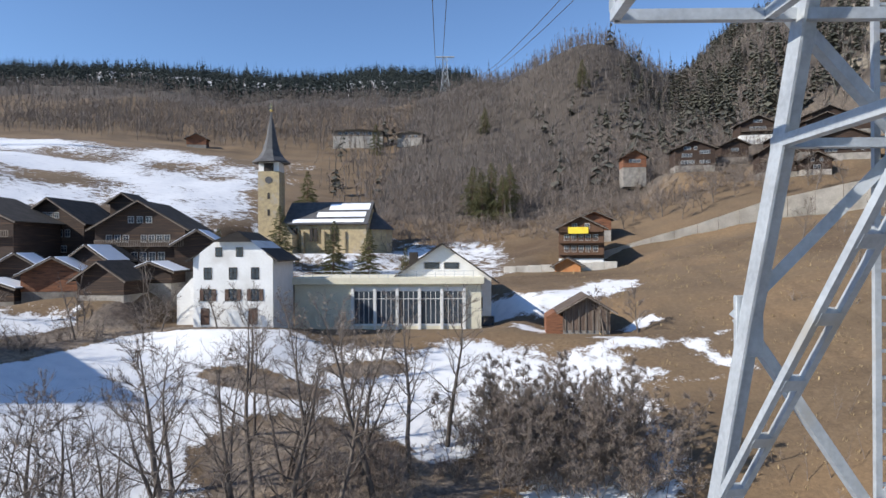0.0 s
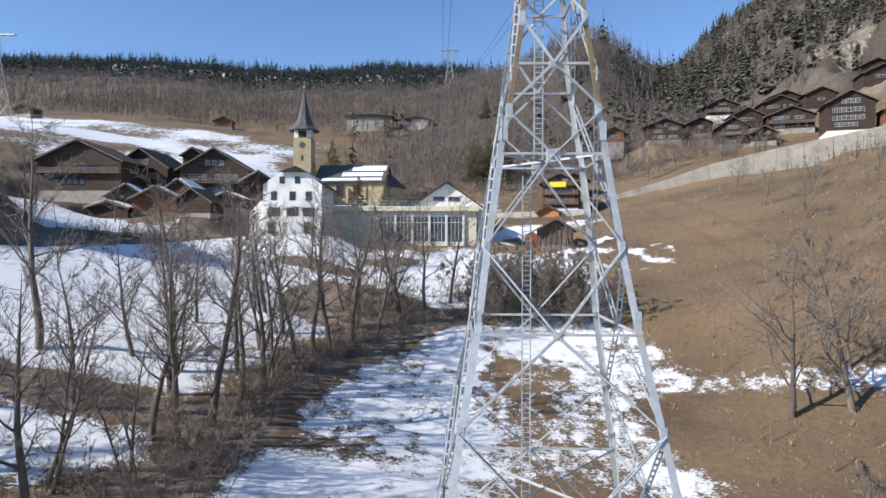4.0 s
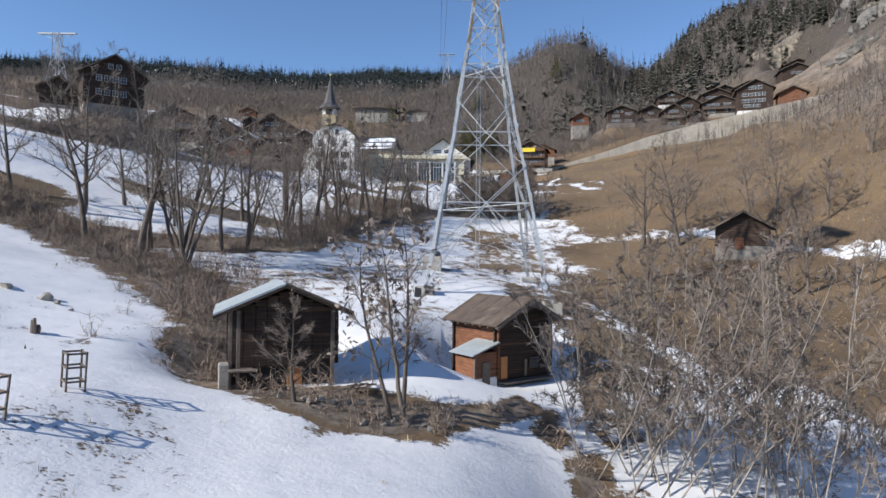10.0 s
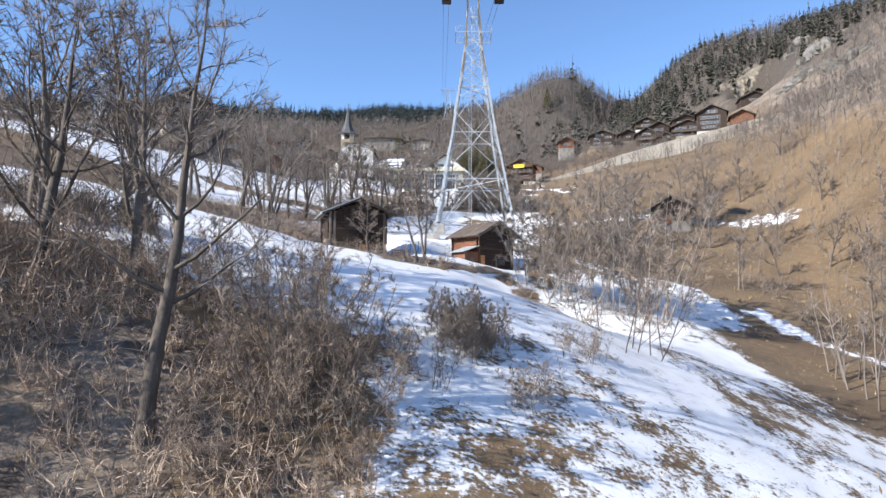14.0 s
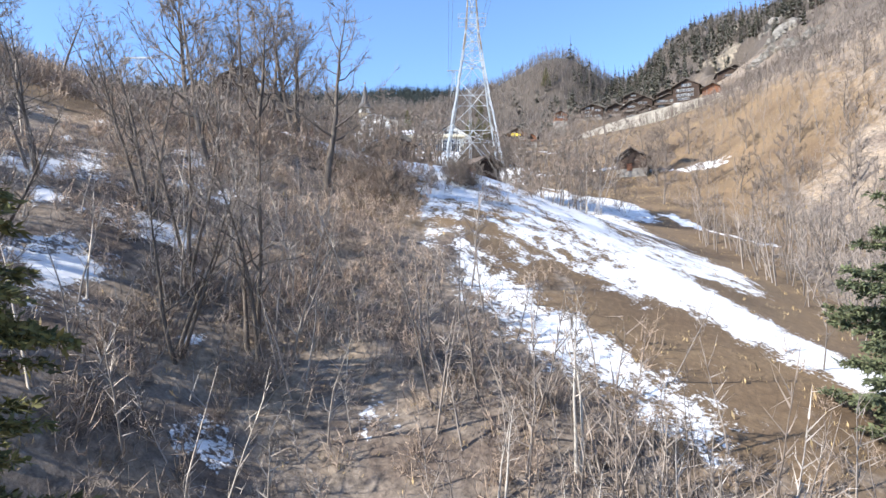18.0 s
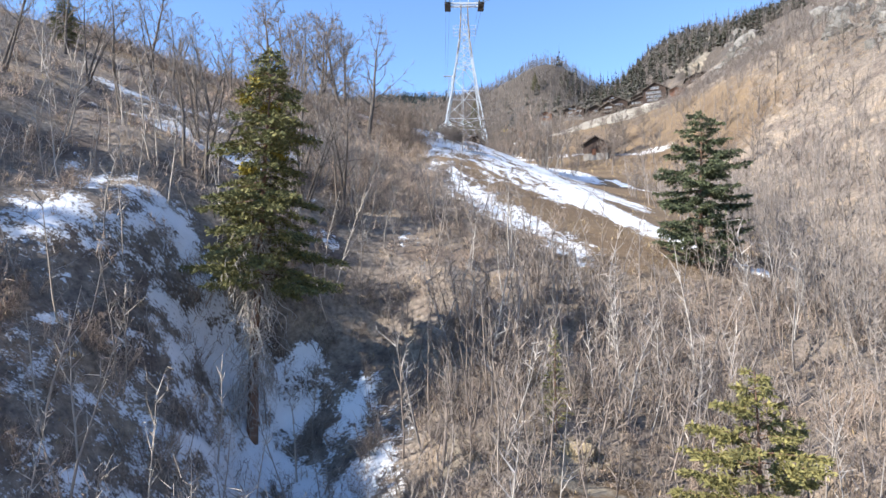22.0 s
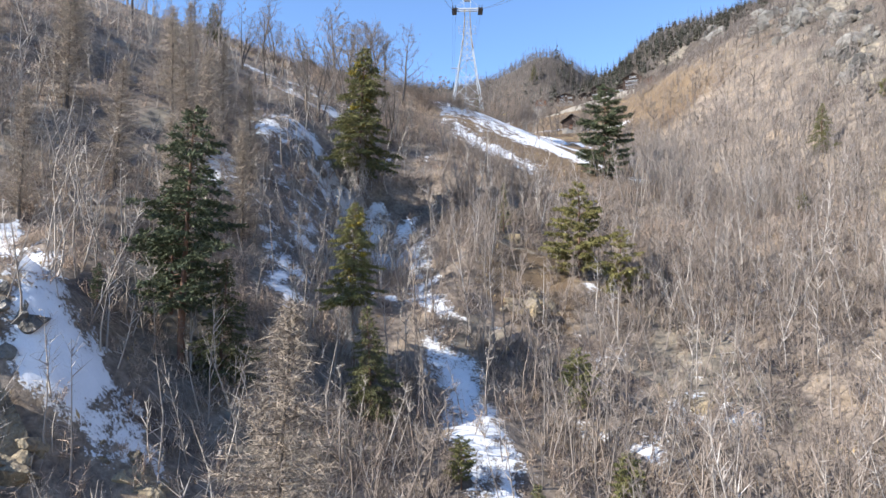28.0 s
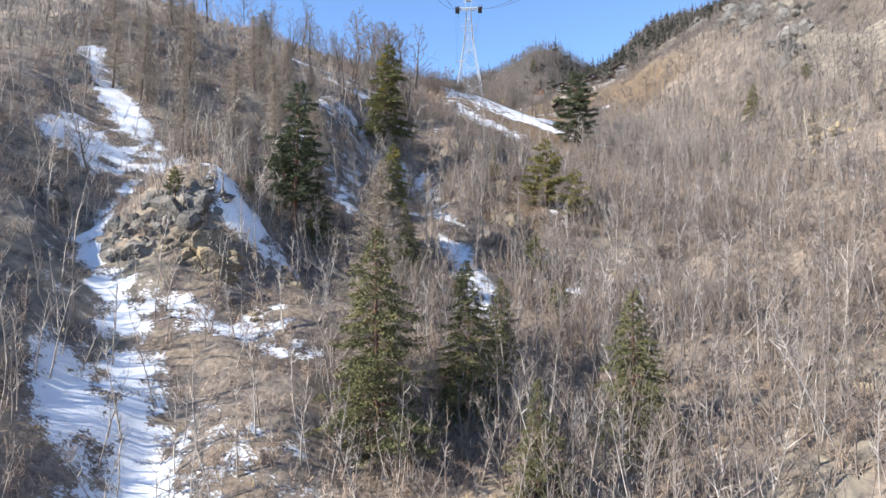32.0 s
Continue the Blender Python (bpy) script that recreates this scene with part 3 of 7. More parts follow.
def ground_material():
    m = bpy.data.materials.new("winter_hillside")
    m.use_nodes = True
    nt = m.node_tree
    bs = nt.nodes["Principled BSDF"]
    co = nt.nodes.new("ShaderNodeTexCoord")

    def noise_tex(scale, detail=5, rough=0.6, stretch=None):
        n = nt.nodes.new("ShaderNodeTexNoise")
        n.inputs["Scale"].default_value, n.inputs["Detail"].default_value, n.inputs["Roughness"].default_value = scale, detail, rough
        src = co.outputs["Object"]
        if stretch:
            mp = nt.nodes.new("ShaderNodeMapping")
            mp.inputs["Scale"].default_value = stretch
            nt.links.new(src, mp.inputs[0])
            src = mp.outputs[0]
        nt.links.new(src, n.inputs["Vector"])
        return n.outputs["Fac"]

    def attr(name):
        a = nt.nodes.new("ShaderNodeAttribute")
        a.attribute_name = name
        return a.outputs["Fac"]

    def ramp(src, stops):
        r = nt.nodes.new("ShaderNodeValToRGB")
        while len(r.color_ramp.elements) < len(stops):
            r.color_ramp.elements.new(0.5)
        for e, (p, c) in zip(r.color_ramp.elements, stops):
            e.position, e.color = p, (*c, 1) if len(c) == 3 else c
        nt.links.new(src, r.inputs[0])
        return r.outputs[0]

    def math_node(op, a, b):
        n = nt.nodes.new("ShaderNodeMath")
        n.operation = op
        for i, v in enumerate((a, b)):
            if isinstance(v, (int, float)):
                n.inputs[i].default_value = v
            else:
                nt.links.new(v, n.inputs[i])
        return n.outputs[0]

    def mix(f, a, b):
        n = nt.nodes.new("ShaderNodeMix")
        n.data_type = "RGBA"
        nt.links.new(f, n.inputs["Factor"])
        nt.links.new(a, n.inputs["A"])
        nt.links.new(b, n.inputs["B"])
        return n.outputs["Result"]

    def edge(src, lo, hi):
        n = nt.nodes.new("ShaderNodeMapRange")
        n.interpolation_type = "SMOOTHSTEP"
        n.inputs["From Min"].default_value, n.inputs["From Max"].default_value = lo, hi
        nt.links.new(src, n.inputs["Value"])
        return n.outputs[0]

    big, mid, fine = noise_tex(0.09), noise_tex(0.55), noise_tex(3.2, 4, 0.7, (1, 1.6, 1))
    tuft = noise_tex(1.7, 6, 0.7)
    grass = mix(big, ramp(tuft, [(0.3, (0.088, 0.059, 0.037)), (0.52, (0.165, 0.110, 0.064)), (0.75, (0.265, 0.188, 0.115))]),
                ramp(fine, [(0.3, (0.102, 0.072, 0.040)), (0.7, (0.190, 0.130, 0.072))]))
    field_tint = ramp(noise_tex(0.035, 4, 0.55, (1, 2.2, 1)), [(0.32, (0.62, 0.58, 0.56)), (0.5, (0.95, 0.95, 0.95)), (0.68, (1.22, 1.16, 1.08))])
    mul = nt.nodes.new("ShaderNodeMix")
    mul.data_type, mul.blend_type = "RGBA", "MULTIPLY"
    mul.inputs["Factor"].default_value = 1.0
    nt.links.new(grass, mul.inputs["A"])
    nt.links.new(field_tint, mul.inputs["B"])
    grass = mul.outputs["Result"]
    litter = ramp(tuft, [(0.28, (0.060, 0.047, 0.038)), (0.5, (0.187, 0.152, 0.121)), (0.72, (0.316, 0.259, 0.203))])
    stone = ramp(mid, [(0.3, (0.06, 0.053, 0.046)), (0.5, (0.185, 0.158, 0.122)), (0.7, (0.31, 0.255, 0.18))])
    white = ramp(mid, [(0.3, (0.66, 0.67, 0.69)), (0.5, (0.74, 0.745, 0.755)), (0.7, (0.79, 0.79, 0.795))])
    # Forest litter colour, darkened further for shade under the trees.
    shaded_mould = ramp(tuft, [(0.3, (0.030, 0.024, 0.020)), (0.55, (0.075, 0.060, 0.048)), (0.75, (0.13, 0.105, 0.082))])
    patch = ramp(noise_tex(0.16, 4, 0.6), [(0.36, (0.58, 0.53, 0.52)), (0.5, (1.0, 1.0, 1.0)), (0.64, (1.32, 1.24, 1.10))])
    mulp = nt.nodes.new("ShaderNodeMix")
    mulp.data_type, mulp.blend_type = "RGBA", "MULTIPLY"
    mulp.inputs["Factor"].default_value = 1.0
    nt.links.new(litter, mulp.inputs["A"])
    nt.links.new(patch, mulp.inputs["B"])
    litter = mix(attr("floor"), mulp.outputs["Result"], shaded_mould)
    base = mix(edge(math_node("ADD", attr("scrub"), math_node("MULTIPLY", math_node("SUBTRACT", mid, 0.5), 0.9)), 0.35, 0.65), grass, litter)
    base = mix(edge(math_node("ADD", attr("rock"), math_node("SUBTRACT", mid, 0.5)), 0.4, 0.55), base, stone)
    mask = math_node("ADD", math_node("MULTIPLY", mid, 0.55), math_node("MULTIPLY", fine, 0.45))
    cov = edge(math_node("ADD", attr("snow"), math_node("MULTIPLY", math_node("SUBTRACT", mask, 0.5), 1.25)), 0.44, 0.53)
    nt.links.new(mix(cov, base, white), bs.inputs["Base Color"])
    rg = nt.nodes.new("ShaderNodeMapRange")
    rg.inputs["To Min"].default_value, rg.inputs["To Max"].default_value = 0.95, 0.6
    nt.links.new(cov, rg.inputs["Value"])
    nt.links.new(rg.outputs[0], bs.inputs["Roughness"])
    bp = nt.nodes.new("ShaderNodeBump")
    bp.inputs["Strength"].default_value, bp.inputs["Distance"].default_value = 0.7, 0.30
    rough_part = math_node("ADD", math_node("MULTIPLY", tuft, 0.5), math_node("MULTIPLY", fine, 0.25))
    keep = math_node("SUBTRACT", 1.0, math_node("MULTIPLY", cov, 0.58))
    hgt = math_node("ADD", math_node("MULTIPLY", rough_part, keep), math_node("MULTIPLY", cov, 0.4))
    nt.links.new(hgt, bp.inputs["Height"])
    nt.links.new(bp.outputs[0], bs.inputs["Normal"])
    return m


gx = spaced(-3200, 3200, -100, 130, 1.9, 1.05)
gy = spaced(-900, 3600, -275, 160, 1.9, 1.035)
GX, GY = np.meshgrid(gx, gy)
GZ = ground(GX.ravel(), GY.ravel())
nx, ny = len(gx), len(gy)
idx = np.arange(nx * ny).reshape(ny, nx)
quads = np.stack([idx[:-1, :-1], idx[:-1, 1:], idx[1:, 1:], idx[1:, :-1]], -1).reshape(-1, 4)
gmesh = mesh_from("ground", np.stack([GX.ravel(), GY.ravel(), GZ], 1), quads, True)
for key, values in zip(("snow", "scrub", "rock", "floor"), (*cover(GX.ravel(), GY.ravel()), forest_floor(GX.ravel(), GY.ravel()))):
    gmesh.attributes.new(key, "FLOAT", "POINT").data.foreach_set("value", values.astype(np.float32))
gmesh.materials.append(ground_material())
tagged(new("ground", gmesh), "steep alpine hillside of dry brown grass with patches of melting snow", "hillside", kind="structure")

# ---- building blocks ----
def part(name, bm, material, parent, label="", smooth=False):
    """Links a bmesh (or a mesh) as one mesh object under a thing or a part."""
    if isinstance(bm, bmesh.types.BMesh):
        me = bpy.data.meshes.new(name)
        bm.to_mesh(me)
        bm.free()
    else:
        me = bm
    if not me.materials:
        me.materials.append(M[material])
    if smooth:
        me.polygons.foreach_set("use_smooth", np.ones(len(me.polygons), bool))
    ob = new(name, me)
    ob.parent = parent
    if label:
        ob["label"] = label
    return ob


def thing(name, m, label, category, group="", kind=""):
    """An Empty that parents the parts of one thing."""
    ob = new(name)
    ob.empty_display_size = 0.3
    ob.matrix_world = m
    return tagged(ob, label, category, group, kind)


def box(bm, x0, x1, y0, y1, z0, z1, bevel=0.0, m=None):
    """Adds a box, edges bevelled if asked."""
    made = bmesh.ops.create_cube(bm, size=1.0)["verts"]
    bmesh.ops.transform(bm, matrix=Matrix.Translation(((x0 + x1) / 2, (y0 + y1) / 2, (z0 + z1) / 2)) @ Matrix.Diagonal((x1 - x0, y1 - y0, z1 - z0, 1)), verts=made)
    if bevel:
        edges = list({e for v in made for e in v.link_edges})
        made = list({v for f in bmesh.ops.bevel(bm, geom=edges, offset=bevel, segments=1, affect="EDGES")["faces"] for v in f.verts} | {v for v in made if v.is_valid})
    if m is not None:
        bmesh.ops.transform(bm, matrix=m, verts=[v for v in made if v.is_valid])
    return bm


def along(a, b, roll=0.0):
    """Axes at a whose z runs to b."""
    a, b = Vector(a), Vector(b)
    return Matrix.Translation(a) @ (b - a).to_track_quat("Z", "Y").to_matrix().to_4x4() @ Matrix.Rotation(roll, 4, "Z")


def angle_bar(bm, a, b, w=0.12, t=0.015, roll=0.0):
    """An L-shaped steel angle from a to b."""
    n, m = (Vector(b) - Vector(a)).length, along(a, b, roll)
    box(bm, 0, w, 0, t, 0, n, 0, m)
    box(bm, 0, t, t, w, 0, n, 0, m)
    return bm


def batten_bar(bm, a, b, w=0.22, d=0.07, pitch=0.8, roll=0.0):
    """Two steel angles side by side, held together by batten plates."""
    n, m = (Vector(b) - Vector(a)).length, along(a, b, roll)
    for s in (-1, 1):
        box(bm, s * w / 2 - 0.035, s * w / 2 + 0.035, -d / 2, d / 2, 0, n, 0, m)
    k = max(2, int(n / pitch))
    for i in range(k):
        z = (i + 0.5) * n / k
        box(bm, -w / 2, w / 2, -d / 2 - 0.008, d / 2 + 0.008, z - 0.07, z + 0.07, 0, m)
    return bm


def tube_mesh(name, points, radius, sides=5):
    """A bent round bar or rope."""
    v, f = [], []
    for i, p in enumerate(points):
        q = (Vector(points[min(i + 1, len(points) - 1)]) - Vector(points[max(i - 1, 0)])).to_track_quat("Z", "Y").to_matrix()
        for k in range(sides):
            a = 2 * math.pi * k / sides
            v.append(Vector(p) + q @ Vector((radius * math.cos(a), radius * math.sin(a), 0)))
    for i in range(len(points) - 1):
        for k in range(sides):
            k2 = (k + 1) % sides
            f.append((i * sides + k, i * sides + k2, (i + 1) * sides + k2, (i + 1) * sides + k))
    return mesh_from(name, np.array(v), np.array(f), True)


def gable_prism(bm, w, d, z0, eave, ridge, m=None, inset=0.0):
    """A gabled body: width w along x, depth d along y, ridge along y."""
    h = w / 2 - inset
    pts = [(-h, z0), (h, z0), (h, eave), (0, ridge), (-h, eave)]
    vs = [[bm.verts.new((x, y, z)) for x, z in pts] for y in (-d / 2, d / 2)]
    bm.faces.new(vs[0])
    bm.faces.new(vs[1][::-1])
    for i in range(5):
        j = (i + 1) % 5
        bm.faces.new((vs[0][j], vs[0][i], vs[1][i], vs[1][j]))
    if m is not None:
        bmesh.ops.transform(bm, matrix=m, verts=[v for r in vs for v in r])
    return bm


def slab(bm, p0, p1, d0, d1, t):
    """A roof slope from eave p0 (x, z) to ridge p1, from y d0 to d1, t thick."""
    (x0, z0), (x1, z1) = p0, p1
    n = Vector((-(z1 - z0), x1 - x0)).normalized() * t
    if n.y < 0:
        n = -n
    quad = [(x0, z0), (x1, z1), (x1 + n.x * 0.0, z1 + t), (x0 + n.x, z0 + n.y)]
    a, b = ([bm.verts.new((x, y, z)) for x, z in quad] for y in (d0, d1))
    bm.faces.new(a)
    bm.faces.new(b[::-1])
    for i in range(4):
        j = (i + 1) % 4
        bm.faces.new((a[j], a[i], b[i], b[j]))
    bmesh.ops.recalc_face_normals(bm, faces=bm.faces)
    return bm

# ---- the cableway tower ----
LEVEL = [  # height, half width, half depth, middle of the depth
    (53.0, 7.65, 9.4, -0.3), (60.3, 6.4, 8.0, -0.1), (66.17, 5.5, 6.75, 0.1), (70.7, 4.75, 5.7, 0.3), (75.0, 4.0, 4.7, 0.42), (79.2, 3.45, 3.45, 0.42), (83.84, 2.78, 3.0, 0.42), (86.05, 2.36, 3.12, 0.42),
    (88.3, 2.02, 3.14, 0.42), (90.7, 1.68, 2.95, 0.42), (92.65, 1.52, 2.5, 0.42), (94.0, 1.42, 2.3, 0.35), (97.2, 1.25, 1.8, 0.2), (100.2, 1.13, 1.3, 0.0), (102.2, 1.1, 1.1, 0.0)]
tower = thing("cableway_tower", pose(0, 0, 0), "tall grey galvanised steel lattice tower carrying cableway ropes", "tower")


def corner(sx, sy, z):
    wx, wy, cy = (float(np.interp(z, [l[0] for l in LEVEL], [l[k] for l in LEVEL])) for k in (1, 2, 3))
    return Vector((sx * wx, cy + sy * wy, z))


def leg_bar(bm, a, b, sx, sy, w, t):
    """An L-shaped corner leg whose two flanges lie in the faces of the tower."""
    for x0, x1, y0, y1 in ((0, w, 0, t), (0, t, t, w)):
        lo, hi = ([bm.verts.new(p + Vector((-sx * dx, -sy * dy, 0))) for dx, dy in ((x0, y0), (x1, y0), (x1, y1), (x0, y1))] for p in (a, b))
        bm.faces.new(lo), bm.faces.new(hi)
        for i in range(4):
            bm.faces.new((lo[i], lo[(i + 1) % 4], hi[(i + 1) % 4], hi[i]))
    bmesh.ops.recalc_face_normals(bm, faces=bm.faces[:])


FEET = {}
for sx in (-1, 1):
    for sy in (-1, 1):
        z = min(gz(sx * 7.0, -0.2 + sy * 8.8), 61) + 0.5
        FEET[sx, sy] = z
        cuts = [z] + [l[0] for l in LEVEL if l[0] > z + 0.5]
        leg = None
        for a, b in zip(cuts, cuts[1:]):
            w, bm = (0.34 if b < 84 else 0.26), bmesh.new()
            leg_bar(bm, corner(sx, sy, a), corner(sx, sy, b + 0.02), sx, sy, w, 0.03)
            leg = part("leg_section", bm, "steel", leg) if leg else part("leg", bm, "steel", tower)
            leg = leg if leg.parent == tower else leg.parent
        if sy < 0:
            for a, b in zip(cuts, cuts[1:]):
                if a > 85:
                    bm = bmesh.new()
                    ring = [corner(sx, sy, a) + Vector((0, -0.012, 0)), corner(sx, sy, a) + Vector((-sx * 0.255, -0.012, 0)), corner(sx, sy, b) + Vector((-sx * 0.255, -0.012, 0)), corner(sx, sy, b) + Vector((0, -0.012, 0))]
                    bm.faces.new([bm.verts.new(c) for c in ring])
                    bmesh.ops.solidify(bm, geom=bm.faces[:], thickness=0.008)
                    part("leg_face", bm, "rust", tower, "ochre weathered leg face")
        for zj in (66.9, 75.7, 85.0):
            if zj > z:
                bm = bmesh.new()
                c = corner(sx, sy, zj)
                for side in (0, 1):
                    dx, dy = (0.30, 0.02) if side else (0.02, 0.30)
                    box(bm, -dx if sx > 0 or not side else -0.05, dx if sx < 0 or not side else 0.05, -dy if sy > 0 or side else -0.05, dy if sy < 0 or side else 0.05, -0.46, 0.46, 0.004)
                bmesh.ops.transform(bm, matrix=Matrix.Translation(c + Vector((sx * 0.02, sy * 0.02, 0))), verts=bm.verts)
                part("splice_plate", bm, "steel", tower)
        f = corner(sx, sy, z)
        bm = bmesh.new()
        fs = 1.3 if sx < 0 and sy > 0 else 1.05
        box(bm, f.x - fs, f.x + fs, f.y - fs, f.y + fs, z - 3.0, z + (1.3 if fs > 1.2 else 0.25), 0.06)
        part("concrete_foot", bm, "concrete", tower, "pale concrete footing block")

FACES = [((-1, -1), (1, -1)), ((1, -1), (1, 1)), ((1, 1), (-1, 1)), ((-1, 1), (-1, -1))]
FRONT = [(60.3, 66.17, 70.7), (70.7, 75.0, 79.2), (79.2, 83.84, 86.05), (86.05, 88.3, 90.7), (90.7, 92.65, 94.0), (94.0, 97.2, 100.2)]
SIDE = [(60.3, 66.17, 70.7), (70.7, 75.0, 79.2), (79.2, 83.84, 87.9), (87.9, 92.65, 97.2), (97.2, 100.2, 102.2)]
for (a, b) in FACES:
    ca = lambda s, z: corner(s[0], s[1], z)
    side = a[0] == b[0]
    for lo, mid, hi in SIDE if side else FRONT:
        big = mid < 93
        centre = (ca(a, mid) + ca(b, mid)) / 2
        for end in (ca(a, lo), ca(b, lo), ca(a, hi), ca(b, hi)):
            bm = bmesh.new()
            if big and (side or mid < 84):
                batten_bar(bm, end, centre, 0.22 if mid < 93 and side else 0.17, 0.07, 0.75)
            else:
                angle_bar(bm, end, centre, 0.13 if big else 0.09, 0.02)
            part("brace", bm, "steel", tower)
        bm = bmesh.new()
        angle_bar(bm, ca(a, mid), ca(b, mid), 0.12 if big else 0.09, 0.014)
        part("cross_bar", bm, "steel", tower)
        m = along(centre, centre + (ca(b, mid) - ca(a, mid)).cross(Vector((0, 0, 1))))
        s = 0.36 if abs(mid - 83.84) < 1 else 0.24
        bm = box(bmesh.new(), -s, s, -s * 0.8, s * 0.8, -0.05, 0.05, 0.01, m)
        plate = part("gusset_plate", bm, "steel", tower)
        if mid > 80 and mid < 90:
            for bx, by in ((-0.6, -0.5), (0.6, -0.5), (-0.6, 0.5), (0.6, 0.5), (0, -0.5), (0, 0.5)):
                bolt = bmesh.new()
                bmesh.ops.create_cone(bolt, cap_ends=True, segments=6, radius1=0.03, radius2=0.03, depth=0.16, matrix=m @ pose(bx * s, by * s, 0))
                part("bolt", bolt, "rust", plate)
        for end in (ca(a, hi), ca(b, hi)):
            if hi < 93:
                inward = (centre - end).normalized() * 0.22
                bm = box(bmesh.new(), -0.16, 0.16, -0.36, 0.36, -0.04, 0.04, 0.01, Matrix.Translation(end + Vector((inward.x, inward.y, -0.05))) @ m.to_3x3().to_4x4())
                part("joint_plate", bm, "steel", tower)
    # legs of the lowest panel
    for s, o in ((a, b), (b, a)):
        bm = bmesh.new()
        batten_bar(bm, corner(*s, FEET[s] + 0.4), (ca(a, 66.17) + ca(b, 66.17)) / 2, 0.19, 0.06, 0.8)
        part("brace", bm, "steel", tower)
# inner cross at two levels
for z in (83.84, 66.17):
    for s in ((-1, -1), (1, -1)):
        part("inner_brace", angle_bar(bmesh.new(), corner(*s, z), corner(-s[0], 1, z), 0.12, 0.012), "steel", tower)
# ladder in two flights behind the back face
for lx, ly, z0, z1 in ((0.0, 3.1, 84.2, 101.5), (-0.5, 4.6, 57.5, 83.6)):
    bm = bmesh.new()
    for s in (-0.25, 0.25):
        box(bm, lx + s - 0.035, lx + s + 0.035, ly - 0.03, ly + 0.03, z0, z1)
    ladder = part("ladder", bm, "steel", tower, "narrow steel access ladder")
    first = part("rung", box(bmesh.new(), lx - 0.22, lx + 0.22, ly - 0.018, ly + 0.018, -0.018, 0.018), "steel", ladder)
    first.location.z = z0 + 0.2
    for i in range(1, int((z1 - z0 - 0.3) / 0.3)):
        r = first.copy()
        scene.collection.objects.link(r)
        r.location.z = z0 + 0.2 + 0.3 * i
# service platform under the head
bm = bmesh.new()
for y in (-2.6, 2.6):
    box(bm, -3.3, 3.3, y - 0.05, y + 0.05, 93.95, 94.07)
for x in (-3.3, 3.3, -1.7, 1.7):
    box(bm, x - 0.05, x + 0.05, -2.6, 2.6, 93.95, 94.07)
part("platform_frame", bm, "steel", tower)
for sx in (-1, 1):
    bm = bmesh.new()
    for y in (-2.6, 2.6):
        angle_bar(bm, (sx * 3.3, y, 94.05), (sx * 2.3, y, 95.4), 0.07, 0.01)
        angle_bar(bm, (sx * 3.3, y, 94.05), (sx * 3.3, y, 95.1), 0.06, 0.01)
    for y in (-2.6, 2.6):
        box(bm, min(sx * 3.3, sx * 1.7), max(sx * 3.3, sx * 1.7), y - 0.025, y + 0.025, 95.05, 95.1)
    box(bm, sx * 3.3 - 0.025, sx * 3.3 + 0.025, -2.6, 2.6, 95.05, 95.1)
    part("platform_rail", bm, "steel", tower)
# the head: a box girder with rope saddles at both ends
bm = bmesh.new()
for y in (-1.1, 1.1):
    box(bm, -5.6, 5.6, y - 0.16, y + 0.16, 102.2, 102.75, 0.02)
for i in range(12):
    x = -5.2 + i * 10.4 / 11
    box(bm, x - 0.06, x + 0.06, -1.0, 1.0, 102.3, 102.6)
part("head_beam", bm, "steel", tower)
for sx in (-1, 1):
    bm = bmesh.new()
    for k in (-0.55, 0.55):
        for i in range(9):
            y = -3.2 + 0.8 * i
            zc = 103.1 - 0.035 * y * y
            box(bm, sx * 5.0 + k - 0.13, sx * 5.0 + k + 0.13, y - 0.44, y + 0.44, zc - 0.5, zc, 0.02)
    box(bm, sx * 5.0 - 0.9, sx * 5.0 + 0.9, -2.8, 2.8, 101.6, 102.2, 0.05)
    part("rope_saddle", bm, "roofdark", tower, "dark curved rope saddle")
for sx in (-1, 1):
    bm = bmesh.new()
    for y in (-1.1, 1.1):
        angle_bar(bm, (sx * 1.25, y, 103), (sx * 1.25, y, 106.2), 0.12, 0.012)
        angle_bar(bm, (sx * 4.6, y, 103), (sx * 1.25, y, 106.2), 0.08, 0.012)
    box(bm, min(sx * 1.25, 0), max(sx * 1.25, 0), -1.15, 1.15, 106.1, 106.2)
    part("head_frame", bm, "steel", tower)

# ropes: up to the next tower and down past the car
NEXT = Vector((-8.5, 470, 236))
for sx in (-1, 1):
    for k in (-0.55, 0.55):
        up, down = [], []
        for i in range(25):
            u = i / 24
            p = Vector((sx * 5 + k, 0, 103.1)).lerp(NEXT + Vector((sx * 5 + k, 0, 0)), u)
            up.append(p - Vector((0, 0, 14 * 4 * u * (1 - u))))
            q = Vector((sx * 5 + k, 0, 103.1)).lerp(Vector((sx * 5 + k + 4.5, -620, -128)), u)
            down.append(q - Vector((0, 0, 9 * 4 * u * (1 - u))))
        rope = new("track_rope", tube_mesh("track_rope", down[::-1] + up[1:], 0.035))
        rope.data.materials.append(M["copper"])
        tagged(rope, "grey steel track rope of the cableway over the valley", "cable", "cableway ropes")


